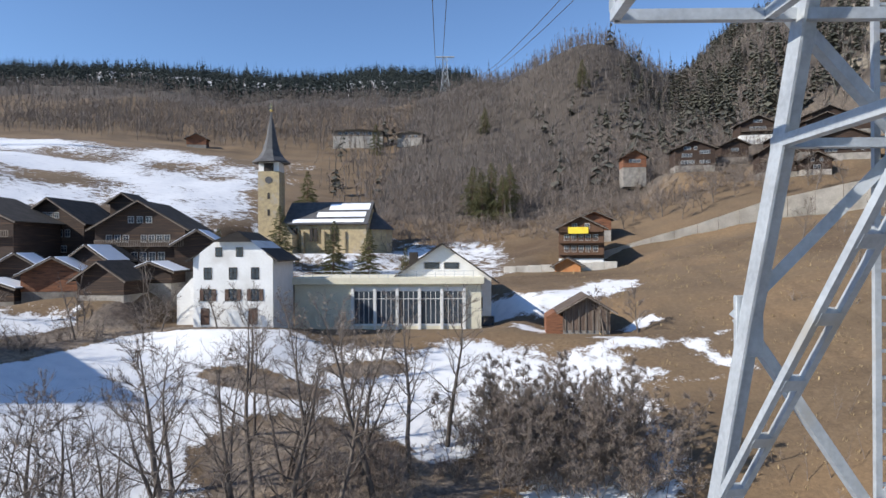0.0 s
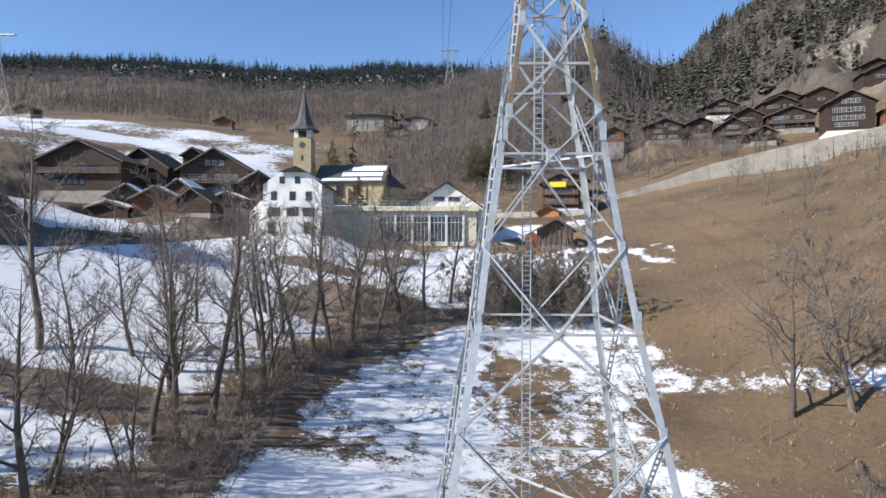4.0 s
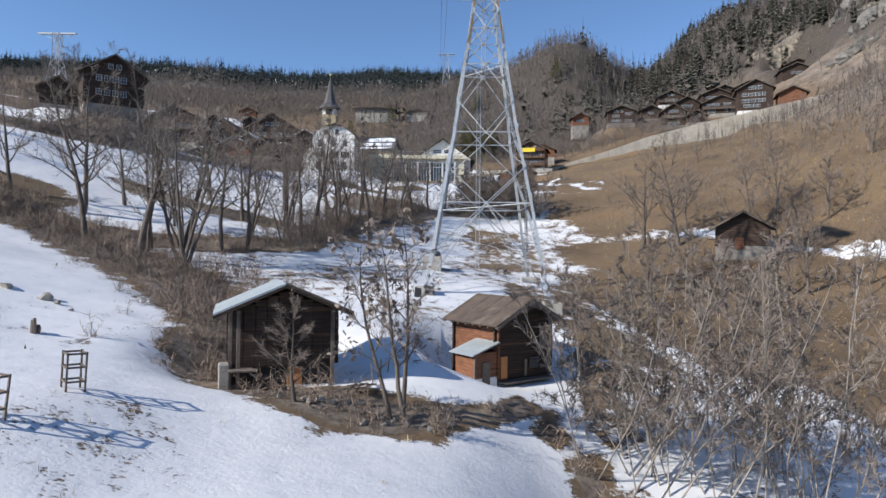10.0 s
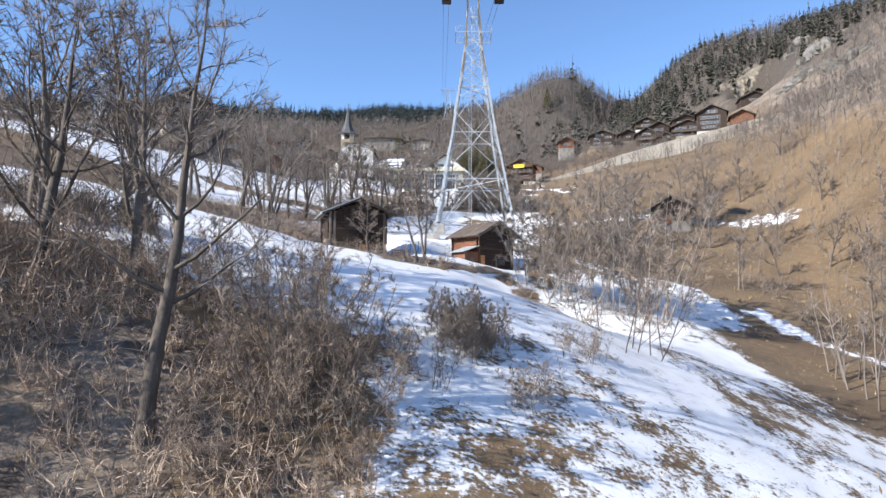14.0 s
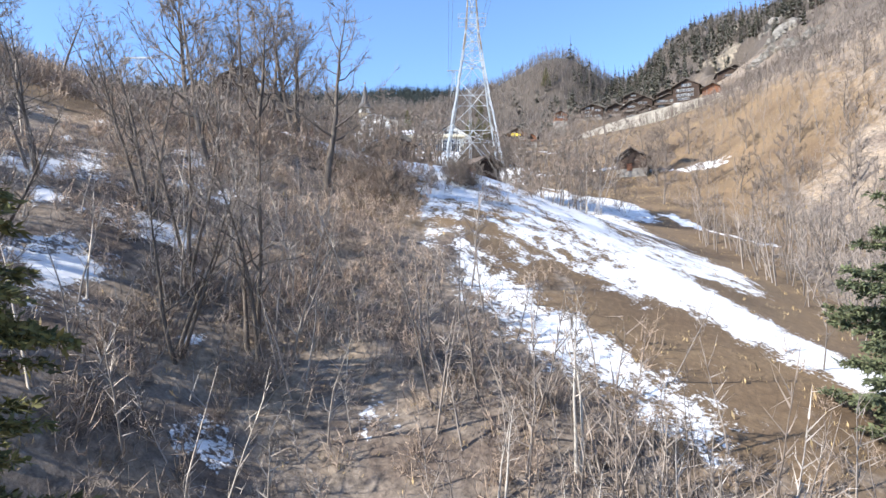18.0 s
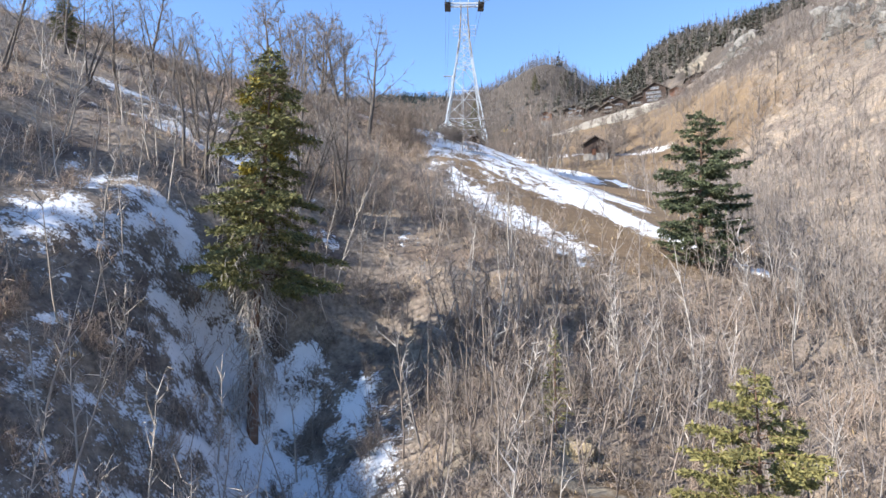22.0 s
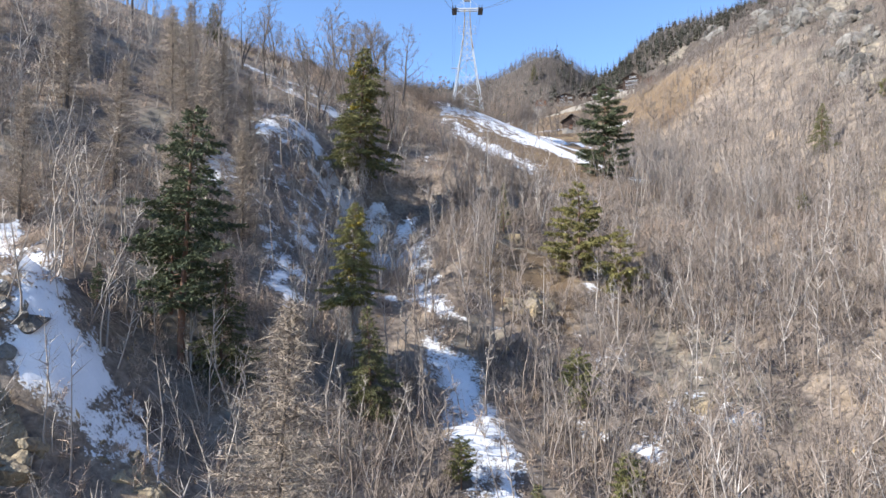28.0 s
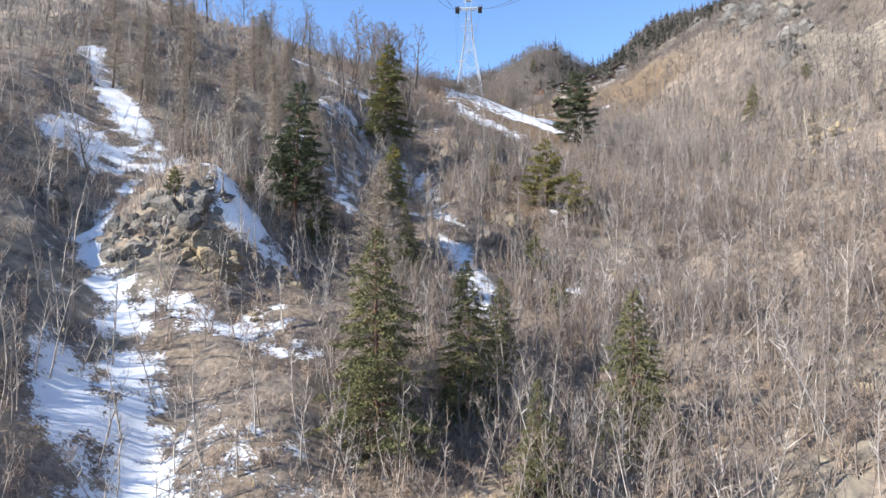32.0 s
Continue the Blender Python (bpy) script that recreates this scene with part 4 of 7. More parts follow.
def far_pylon(name, x, y, top, h, arm, label):
    """A slim lattice pylon seen far off: four legs, cross bars, diagonals and a T head."""
    base = top - h
    root = thing(name, pose(x, y, 0), label, "pylon")
    wide = lambda z: np.interp((z - base) / h, (0, 0.75, 1), (h * 0.13, h * 0.035, h * 0.03))
    levels = [base - 3] + [base + h * u for u in (0.2, 0.38, 0.53, 0.66, 0.77, 0.87, 1)]
    pt = lambda sx, sy, z: Vector((sx * wide(z), sy * wide(z), z))
    for sx in (-1, 1):
        for sy in (-1, 1):
            bm = bmesh.new()
            for a, b in zip(levels, levels[1:]):
                angle_bar(bm, pt(sx, sy, a), pt(sx, sy, b), 0.3, 0.05)
            part("leg", bm, "steel", root)
    for a, b in zip(levels, levels[1:]):
        for s, o in FACES:
            bm = bmesh.new()
            angle_bar(bm, pt(*s, a), pt(*o, b), 0.2, 0.04)
            angle_bar(bm, pt(*o, a), pt(*s, b), 0.2, 0.04)
            part("brace", bm, "steel", root)
    bm = bmesh.new()
    box(bm, -arm, arm, -0.8, 0.8, top - 0.6, top, 0.05)
    part("head_beam", bm, "steel", root)
    for sx in (-1, 1):
        part("arm_strut", angle_bar(bmesh.new(), (sx * arm, 0, top - 0.3), (sx * 1.3, 0, top - h * 0.07), 0.2, 0.04), "steel", root)
    return root


far_pylon("cableway_tower", NEXT.x, NEXT.y, NEXT.z, 46, 7, "distant slim steel lattice tower on the wooded shoulder")
far_pylon("power_pylon", -204, 238, 171, 47, 9.6, "grey lattice pylon with a wide flat head above the hamlet")

# ---- houses ----
def window(parent, x, y, z, w=0.9, h=1.15, face="front", shutters=False, bars=True, frame_mat="trim"):
    """A window on the front (normal -y) or the left side (normal -x) of a house."""
    rot = pose(x, y, z, 0, 0, 0 if face == "front" else -90 if face == "left" else 90)
    t = 0.09
    xs = (-w / 2 - t, -w / 2, -0.03, 0.03, w / 2, w / 2 + t) if bars else (-w / 2 - t, -w / 2, w / 2, w / 2 + t)
    zs = (-h / 2 - t, -h / 2, 0.1, 0.15, h / 2, h / 2 + t) if bars else (-h / 2 - t, -h / 2, h / 2, h / 2 + t)
    bm = bmesh.new()
    net = [[bm.verts.new((xx, -0.06, zz)) for zz in zs] for xx in xs]
    n = len(xs) - 1
    for i in range(n):
        for j in range(n):
            if i % 2 == 0 or j % 2 == 0:
                bm.faces.new((net[i][j], net[i + 1][j], net[i + 1][j + 1], net[i][j + 1]))
    bmesh.ops.solidify(bm, geom=bm.faces[:], thickness=0.07)
    bmesh.ops.transform(bm, matrix=rot, verts=bm.verts)
    win = part("window", bm, frame_mat, parent)
    pane = box(bmesh.new(), -w / 2, w / 2, -0.035, 0.015, -h / 2, h / 2)
    bmesh.ops.transform(pane, matrix=rot, verts=pane.verts)
    part("pane", pane, "glass", win)
    if shutters:
        for s in (-1, 1):
            sh = bmesh.new()
            box(sh, s * (w / 2 + t + 0.28) - 0.26, s * (w / 2 + t + 0.28) + 0.26, -0.09, -0.02, -h / 2 - 0.05, h / 2 + 0.05, 0.01)
            bmesh.ops.transform(sh, matrix=rot, verts=sh.verts)
            part("shutter", sh, "shutter", win)
    return win


def chalet(name, x, y, z, turn, w, d, base, eave, ridge, label, rows=(), wood="oldwood", roof="roofdark", snow=0.0, balcony=None, over=0.9, category="house", group="village chalets", stone_mat="stone", side_rows=(), plain=False):
    """A Valais timber house: masonry base, log walls, low gable roof, rows of small windows on the front gable.
    rows: (height, (x positions), w, h). z is the floor of the front; the base reaches into the slope."""
    root = thing(name, pose(x, y, z, 0, 0, turn), label, category, group)
    part("masonry_base", box(bmesh.new(), -w / 2 + 0.05, w / 2 - 0.05, -d / 2 + 0.05, d / 2 - 0.05, -4.0, base, 0.03), stone_mat, root, "pale masonry base")
    bm = bmesh.new()
    gable_prism(bm, w, d, base - 0.02, eave, ridge - 0.06)
    part("core_wall", bm, wood, root)
    rise = (ridge - eave) / (w / 2)
    for s in (-1, 1):
        bm = bmesh.new()
        slab(bm, (s * (w / 2 + over), eave - over * rise + 0.02), (0, ridge + 0.02), -d / 2 - over * 1.2, d / 2 + over, 0.16)
        part("roof_slope", bm, roof, root)
        if snow:
            bm = bmesh.new()
            slab(bm, (s * (w / 2 + over) * (1 - 0.02), eave - over * rise + 0.2), (s * 0.3, ridge - rise * 0.3 + 0.2), -d / 2 - over * 0.9, -d / 2 - over * 0.9 + (d + 1.6 * over) * snow, 0.14)
            if s < 0 or snow > 0.6:
                part("roof_snow", bm, "snow", root, "patch of old snow on the roof")
            else:
                bm.free()
        bm = bmesh.new()
        slab(bm, (s * (w / 2 + over), eave - over * rise - 0.16), (0, ridge - 0.16), -d / 2 - over * 1.2 - 0.05, -d / 2 - over * 1.2 + 0.02, 0.2)
        part("bargeboard", bm, "greywood" if not plain else wood, root)
    for row in rows:
        hz, xs, ww, hh = row
        for xx in xs:
            window(root, xx, -d / 2 - 0.0, hz, ww, hh)
    for row in side_rows:
        hz, ys, ww, hh = row
        for yy in ys:
            window(root, -w / 2 - 0.09, yy, hz, ww, hh, "left")
    if balcony:
        for bz in balcony:
            bm = bmesh.new()
            box(bm, -w / 2 + 0.2, w / 2 - 0.2, -d / 2 - 1.0, -d / 2, bz, bz + 0.1)
            box(bm, -w / 2 + 0.2, w / 2 - 0.2, -d / 2 - 1.0, -d / 2 - 0.94, bz + 0.95, bz + 1.05)
            for i in range(int(w / 0.35)):
                xx = -w / 2 + 0.3 + i * 0.35
                box(bm, xx, xx + 0.14, -d / 2 - 0.98, -d / 2 - 0.95, bz + 0.1, bz + 0.95)
            part("balcony", bm, "greywood" if wood == "oldwood" else wood, root)
    return root


for hx, hy, hz, turn, w, d, b, e, r, rows, sn in HAMLET:
    chalet("chalet", hx, hy + d / 2, hz, turn, w, d, b, e, r, DARK, rows, snow=sn, balcony=(5.9,) if w > 13 else None)
for bx, by, bz, turn, w, d, b, e, r, wood, sn in BARNS:
    chalet("barn", bx, by + d / 2, bz, turn, w, d, b, e, r, "low dark timber barn with old snow on its roof" if sn else "low dark timber barn with a bare dark roof", (), wood, snow=sn, category="barn", group="hamlet barns", over=0.7, stone_mat="stone")
# pale buildings in the wood above the church
chalet("building", -52, 322, gz(-52, 322) + 1.5, 4, 25, 9, 3.0, 5.6, 6.4, "long low pale building with a terrace among bare trees", [(4.3, spread(7, 3.0), 1.6, 1.2)], "greywood", stone_mat="concrete", category="building", group="wood buildings")
chalet("building", -25, 321, gz(-25, 321) + 0.5, -6, 13, 8, 2.2, 4.2, 5.6, "small pale house half hidden among bare trees", [(3.0, spread(3, 3.0), 1.4, 1.0)], "greywood", stone_mat="concrete", category="building", group="wood buildings")
# lone huts on the upper meadow
chalet("hut", -126, 300, gz(-126, 300) + 0.3, 10, 9, 7, 0.6, 3.6, 5.8, "small reddish wooden hut on the upper meadow", (), "redwood", category="hut", group="meadow huts")
chalet("hut", -205, 262, gz(-205, 262) + 0.3, -10, 9, 7, 0.6, 3.2, 5.2, "small dark wooden hut on the upper meadow", (), "oldwood", category="hut", group="meadow huts")

for i, (hx, hy, hz, turn, w, d, b, e, r, rows) in enumerate(UPPER):
    house = chalet("chalet", hx, hy + d / 2, hz, -turn, w, d, b, e, r, DARK, rows, roof="roofdark", stone_mat="white" if i in (10, 5) else "stone", balcony=(e - 3.2,) if i in (2, 6, 5) else None)
    house.matrix_world = house.matrix_world @ Matrix.Diagonal((0.87, 0.9, 0.87, 1))
chalet("barn", 108.5, 130, 109.6, -20, 8, 8, 1.6, 5.0, 7.0, "reddish timber barn beside a tall dark chalet", (), "redwood", category="barn", stone_mat="stone")
chalet("hut", 52, 196, 115.0, -4, 7.0, 6.5, 2.0, 5.4, 7.4, "small reddish wooden house on a stone base", [(3.9, W3, 0.9, 1.0)], "redwood", category="hut", stone_mat="stone")
chalet("hut", 230, 250, gz(230, 250), -10, 10, 9, 2, 6, 8.6, "lone dark hut high on the rocky slope", (), category="hut")

# yellow-awning chalet and its neighbours by the wall's lower end
yh = chalet("chalet", 24.0, 137, 87.2, -14, 9.4, 11, 2.6, 9.2, 11.6, "brown timber chalet with flower balconies and a yellow cloth", [(9.4, spread(2, 2.6), 0.9, 1.0), (7.0, spread(5, 1.5), 0.9, 1.2), (4.6, spread(5, 1.5), 0.9, 1.2)], "midwood", balcony=(3.3, 5.8, 8.2), stone_mat="white")
part("yellow_cloth", box(bmesh.new(), -2.6, 1.6, -6.75, -6.66, 7.8, 9.2, 0.02), "yellow", yh, "bright yellow cloth over the balcony rail")
chalet("hut", 19.6, 129.5, 85.4, -14, 5.2, 5, 0.8, 3.2, 4.6, "small orange wooden shed below the chalet", (), "orange", category="shed")
chalet("hut", 30.0, 153, 95.5, -8, 8.0, 7, 0.8, 3.6, 5.4, "reddish timber hut behind the chalet", (), "redwood", category="hut")
# the lone weathered barn right of the glazed hall
lb = chalet("barn", 15.0, 92, 79.3, -6, 6.8, 6.4, 0.6, 3.6, 5.6, "weathered grey-brown hay barn with bleached boards", (), "barnwood", "roofstone", category="barn", stone_mat="stone")
part("lean_to", gable_prism(bmesh.new(), 2.6, 6.4, -1.5, 2.4, 3.2, pose(-4.5, 0.2, 0)), "redwood", lb, "reddish lean-to")
for i in range(7):
    part("bleached_board", box(bmesh.new(), -3.1 + i * 0.98, -2.92 + i * 0.98, -3.32, -3.22, 0.3, 3.5 + (1.2 if i in (3,) else 0)), "greywood", lb)

# far stable on the meadow
fb = chalet("barn", 45.2, 26.5, gz(45.2, 26.5) + 0.2, -22, 8.2, 8, 0.8, 4.0, 6.4, "old dark timber stable with a stone roof on the meadow", (), "oldwood", "roofstone", category="barn", stone_mat="stone")
part("plank_door", box(bmesh.new(), -1.2, 0.2, -4.12, -4.0, 0.2, 2.2, 0.01), "redwood", fb, "reddish plank door")

# white house
wh = thing("house", pose(-34.4, 87, 82.1), "white rendered three-storey house with brown shutters and a clipped gable", "house")
bm = bmesh.new()
w, d, e, r = 10.8, 11.0, 8.6, 12.2
pts = [(-w / 2, -3), (w / 2, -3), (w / 2, e), (2.2, 11.0), (-2.2, 11.0), (-w / 2, e)]
fr, bk = ([bm.verts.new((x, y, z)) for x, z in pts] for y in (-d / 2, d / 2))
bm.faces.new(fr), bm.faces.new(bk[::-1])
for i in range(6):
    bm.faces.new((fr[(i + 1) % 6], fr[i], bk[i], bk[(i + 1) % 6]))
bmesh.ops.recalc_face_normals(bm, faces=bm.faces)
part("wall", bm, "white", wh)
for s in (-1, 1):
    bm = bmesh.new()
    slab(bm, (s * (w / 2 + 0.8), e - 0.55), (0, 12.1), -d / 2 - 0.7, d / 2 + 0.6, 0.18)
    half = [v for v in bm.verts if abs(v.co.x) < 0.5 and v.co.y < 0]
    bmesh.ops.translate(bm, vec=(0, 2.6, 0), verts=half)
    part("roof_slope", bm, "roofdark", wh)
bm = bmesh.new()
hip = [bm.verts.new(c) for c in ((-2.9, -d / 2 - 0.72, 10.75), (2.9, -d / 2 - 0.72, 10.75), (0, -d / 2 + 1.95, 12.2))]
bm.faces.new(hip)
bmesh.ops.solidify(bm, geom=bm.faces[:], thickness=0.15)
part("roof_hip", bm, "roofdark", wh)
bm = gable_prism(bmesh.new(), 4.2, 8, -3, 3.5, 5.8, pose(-6.6, 1.0, 0))
part("side_wing", bm, "white", wh, "lower rendered wing")
for xx in (-1.9, 0.9):
    window(wh, xx, -d / 2, 9.4, 0.8, 1.1, frame_mat="shutter")
for xx in (-3.4, 0.0, 3.0):
    window(wh, xx, -d / 2, 6.5, 0.95, 1.45, frame_mat="shutter")
for xx in (-3.4, 0.0, 3.0):
    window(wh, xx, -d / 2, 3.6, 0.95, 1.45, shutters=True)
for xx in (-3.8, 2.7):
    part("door", box(bmesh.new(), xx - 0.6, xx + 0.6, -d / 2 - 0.06, -d / 2 + 0.02, -0.4, 1.8, 0.01), "shutter", wh, "dark plank door")

# school hall: glazed front under a roof terrace
hall = thing("hall", pose(-13.4, 93, 80.1), "cream hall with a tall glazed front under a railed roof terrace", "building")
bm = bmesh.new()
box(bm, -15.5, 13.0, 0, 14, -4, 6.4)
part("wall", bm, "cream", hall)
part("roof_slab", box(bmesh.new(), -16.0, 13.4, -0.9, 14, 6.4, 7.4, 0.03), "cream", hall)
bm = bmesh.new()
box(bm, -6.6, 10.6, -0.06, 0.06, 5.3, 5.9)
box(bm, -6.6, 10.6, -0.06, 0.06, 0.0, 0.35)
part("fascia", bm, "trim", hall)
for i in range(6):
    x0 = -6.6 + i * 3.4
    part("pilaster", box(bmesh.new(), x0 - 0.22, x0 + 0.22, -0.4, 0.05, -1, 5.9, 0.02), "trim", hall)
    if i < 5:
        win = part("window", box(bmesh.new(), x0 + 0.2, x0 + 3.2, -0.12, -0.02, 4.1, 4.2), "trim", hall)
        for k in range(5):
            xx = x0 + 0.22 + k * 0.74
            part("glazing_bar", box(bmesh.new(), xx - 0.04, xx + 0.04, -0.12, -0.02, 0.35, 5.3), "trim", win)
        for k in range(4):
            xx = x0 + 0.26 + k * 0.74
            part("pane", box(bmesh.new(), xx, xx + 0.66, -0.05, -0.01, 0.35, 5.3), "glass", win)
rail = part("terrace_rail", box(bmesh.new(), -14.0, 11.9, -0.85, -0.78, 8.35, 8.43), "steel", hall)
for i in range(19):
    part("rail_post", box(bmesh.new(), -14.0 + i * 1.43, -13.94 + i * 1.43, -0.84, -0.79, 7.4, 8.4), "steel", rail)
part("rail_bar", box(bmesh.new(), -14.0, 11.9, -0.83, -0.80, 7.85, 7.9), "steel", rail)
annex = thing("house", pose(-6.4, 104, 77.9), "white rendered gabled school block with a dark roof", "building")
gb = bmesh.new()
gable_prism(gb, 15.5, 15, -3, 9.4, 14.6)
part("wall", gb, "white", annex)
for s in (-1, 1):
    part("roof_slope", slab(bmesh.new(), (s * 8.9, 8.4), (0, 14.7), -8.5, 8.2, 0.25), "roofdark", annex)
for zz, xs, ww, hh in ((11.3, (-1.6, 1.5), 2.2, 0.8), (8.6, (-1.8, 1.6, 5.0), 2.4, 1.8), (5.4, (5.0,), 2.6, 1.7), (2.4, (4.4, 7.0), 2.2, 1.6)):
    for xx in xs:
        window(annex, xx, -7.5, zz, ww, hh, bars=False)
for yy in (-4.5, -1.5, 2.0):
    window(annex, -7.75, yy, 6.5, 1.1, 0.8, "left", bars=False)
part("chimney", box(bmesh.new(), -5.6, -4.2, -1, 0.4, 10.4, 13.4, 0.03), "roofdark", annex)

# church
church = thing("church", pose(-48.4, 150, 91.7), "yellow stone village church with a slate spire and gilded ball", "church")
part("tower_wall", box(bmesh.new(), -2.55, 2.55, -2.55, 2.55, -6, 19.0, 0.05), "churchstone", church)
part("belfry", box(bmesh.new(), -2.4, 2.4, -2.4, 2.4, 19.0, 21.6, 0.03), "white", church)
for fx, fy, ax in ((0, -2.44, 0), (-2.44, 0, 1)):
    bm = bmesh.new()
    sx, sy = (1.15, 0.06) if not ax else (0.06, 1.15)
    box(bm, fx - sx, fx + sx, fy - sy, fy + sy, 18.7, 21.0)
    # Flat dark slab in place of the shade inside the bell opening.
    part("bell_opening", bm, "roofdark", church)
    bm = bmesh.new()
    m = pose(fx * 1.05, fy * 1.05, 16.9, 90, 0, -90 if ax else 0)
    bmesh.ops.create_cone(bm, cap_ends=True, segments=20, radius1=0.85, radius2=0.85, depth=0.16, matrix=m)
    part("clock_face", bm, "slate", church, "dark round clock face")
bm = bmesh.new()
rings = []
for zz, rr in ((21.2, 4.6), (21.5, 4.5), (22.6, 3.1), (24.2, 2.1), (27.0, 1.35), (31.0, 0.6), (33.6, 0.1)):
    rings.append([bm.verts.new((rr * math.cos(math.pi / 8 + k * math.pi / 4), rr * math.sin(math.pi / 8 + k * math.pi / 4), zz)) for k in range(8)])
for a, b in zip(rings, rings[1:]):
    for k in range(8):
        bm.faces.new((a[k], a[(k + 1) % 8], b[(k + 1) % 8], b[k]))
bm.faces.new(rings[0][::-1])
part("spire", bm, "slate", church, "slender dark slate spire")
bm = bmesh.new()
bmesh.ops.create_icosphere(bm, subdivisions=3, radius=0.42, matrix=pose(0, 0, 34.1))
part("spire_ball", bm, "gold", church, "shining gilded ball", smooth=True)
part("spire_cross", box(box(bmesh.new(), -0.04, 0.04, -0.04, 0.04, 34.4, 35.8), -0.35, 0.35, -0.04, 0.04, 35.1, 35.2), "gold", church)
for zz in (12.4, 8.4):
    part("slit_window", box(bmesh.new(), -0.3, 0.3, -2.61, -2.5, zz, zz + 1.5), "roofdark", church)
nave = gable_prism(bmesh.new(), 12, 20, -6, 6.8, 11.6, pose(14.0, 4, 0, 0, 0, 84))
part("nave_wall", nave, "churchstone", church)
for s in (-1, 1):
    bm = slab(bmesh.new(), (s * 6.9, 6.1), (0, 11.8), -10.6, 10.4, 0.25)
    bmesh.ops.transform(bm, matrix=pose(14.0, 4, 0, 0, 0, 84), verts=bm.verts)
    part("nave_roof", bm, "slate", church, "slate nave roof with strips of snow")
for k, (za, zb, d0, d1) in enumerate(((6.4, 7.2, -9, 8.5), (7.8, 9.0, -9, 3.0), (9.6, 11.2, -9.5, 0.5))):
    rise = (11.8 - 6.1) / 6.9
    bm = slab(bmesh.new(), (-(6.9 - (za - 6.1) / rise), za + 0.26), (-(6.9 - (zb - 6.1) / rise), zb + 0.26), d0, d1, 0.12)
    bmesh.ops.transform(bm, matrix=pose(14.5, 4, 0, 0, 0, 84) @ Matrix.Diagonal((1, 1, 1, 1)), verts=bm.verts)
    part("roof_snow", bm, "snow", church, "strip of snow on the roof")
for k in range(4):
    xx = 5.6 + k * 5.0
    for dx in (-0.55, 0.55):
        part("lancet_window", box(bmesh.new(), xx + dx - 0.36, xx + dx + 0.36, -2.2 - 0.1 * k, -1.4, 2.2, 5.4, 0.02), "roofdark", church)
    part("buttress", box(bmesh.new(), xx + 2.2, xx + 2.8, -2.9, -1.6, -5, 4.6, 0.04), "churchstone", church)
apse = bmesh.new()
bmesh.ops.create_cone(apse, cap_ends=True, segments=8, radius1=4.6, radius2=4.6, depth=10, matrix=pose(24.2, 5, 0.2))
part("apse_wall", apse, "churchstone", church)
apse = bmesh.new()
bmesh.ops.create_cone(apse, cap_ends=True, segments=8, radius1=5.3, radius2=0.2, depth=4.6, matrix=pose(24.2, 5, 7.4))
part("apse_roof", apse, "slate", church)
part("porch", gable_prism(bmesh.new(), 5, 6, -5, 3.6, 6.2, pose(4.2, -4.0, 0)), "churchstone", church)

# ---- long retaining wall below the upper village ----
WALL = [(21, 147, 86.0, 88.9), (28, 145, 87.8, 90.5), (36, 143.5, 90.0, 92.9), (51, 141, 94.2, 97.38), (64, 138.5, 98.5, 101.93), (79, 133, 101.7, 105.41), (97, 126, 105.2, 108.93), (120, 117, 109.8, 113.6), (150, 108, 116.2, 120.16)]
wall = thing("retaining_wall", pose(0, 0, 0), "long pale concrete retaining wall climbing across the slope", "wall", kind="structure")
for a, b in zip(WALL, WALL[1:]):
    n = 3
    for i in range(n):
        p, q = (tuple(a[k] + (b[k] - a[k]) * u for k in range(4)) for u in (i / n, (i + 0.985) / n))
        bm = bmesh.new()
        ring = [bm.verts.new(c) for c in ((p[0], p[1], p[2] - 4), (q[0], q[1], q[2] - 4), (q[0], q[1], q[3]), (p[0], p[1], p[3]))]
        bm.faces.new(ring)
        bmesh.ops.solidify(bm, geom=bm.faces[:], thickness=0.5)
        part("panel", bm, "palewall", wall)
lower = thing("terrace_wall", pose(0, 0, 0), "low pale stone terrace wall beside the path", "wall", kind="structure")
for i in range(9):
    x0, x1 = 6 + i * 2.6, 6 + (i + 0.98) * 2.6
    part("panel", box(bmesh.new(), x0, x1, 128.0, 128.5, 83, 88.2 + 0.12 * i, 0.03), "palewall", lower)


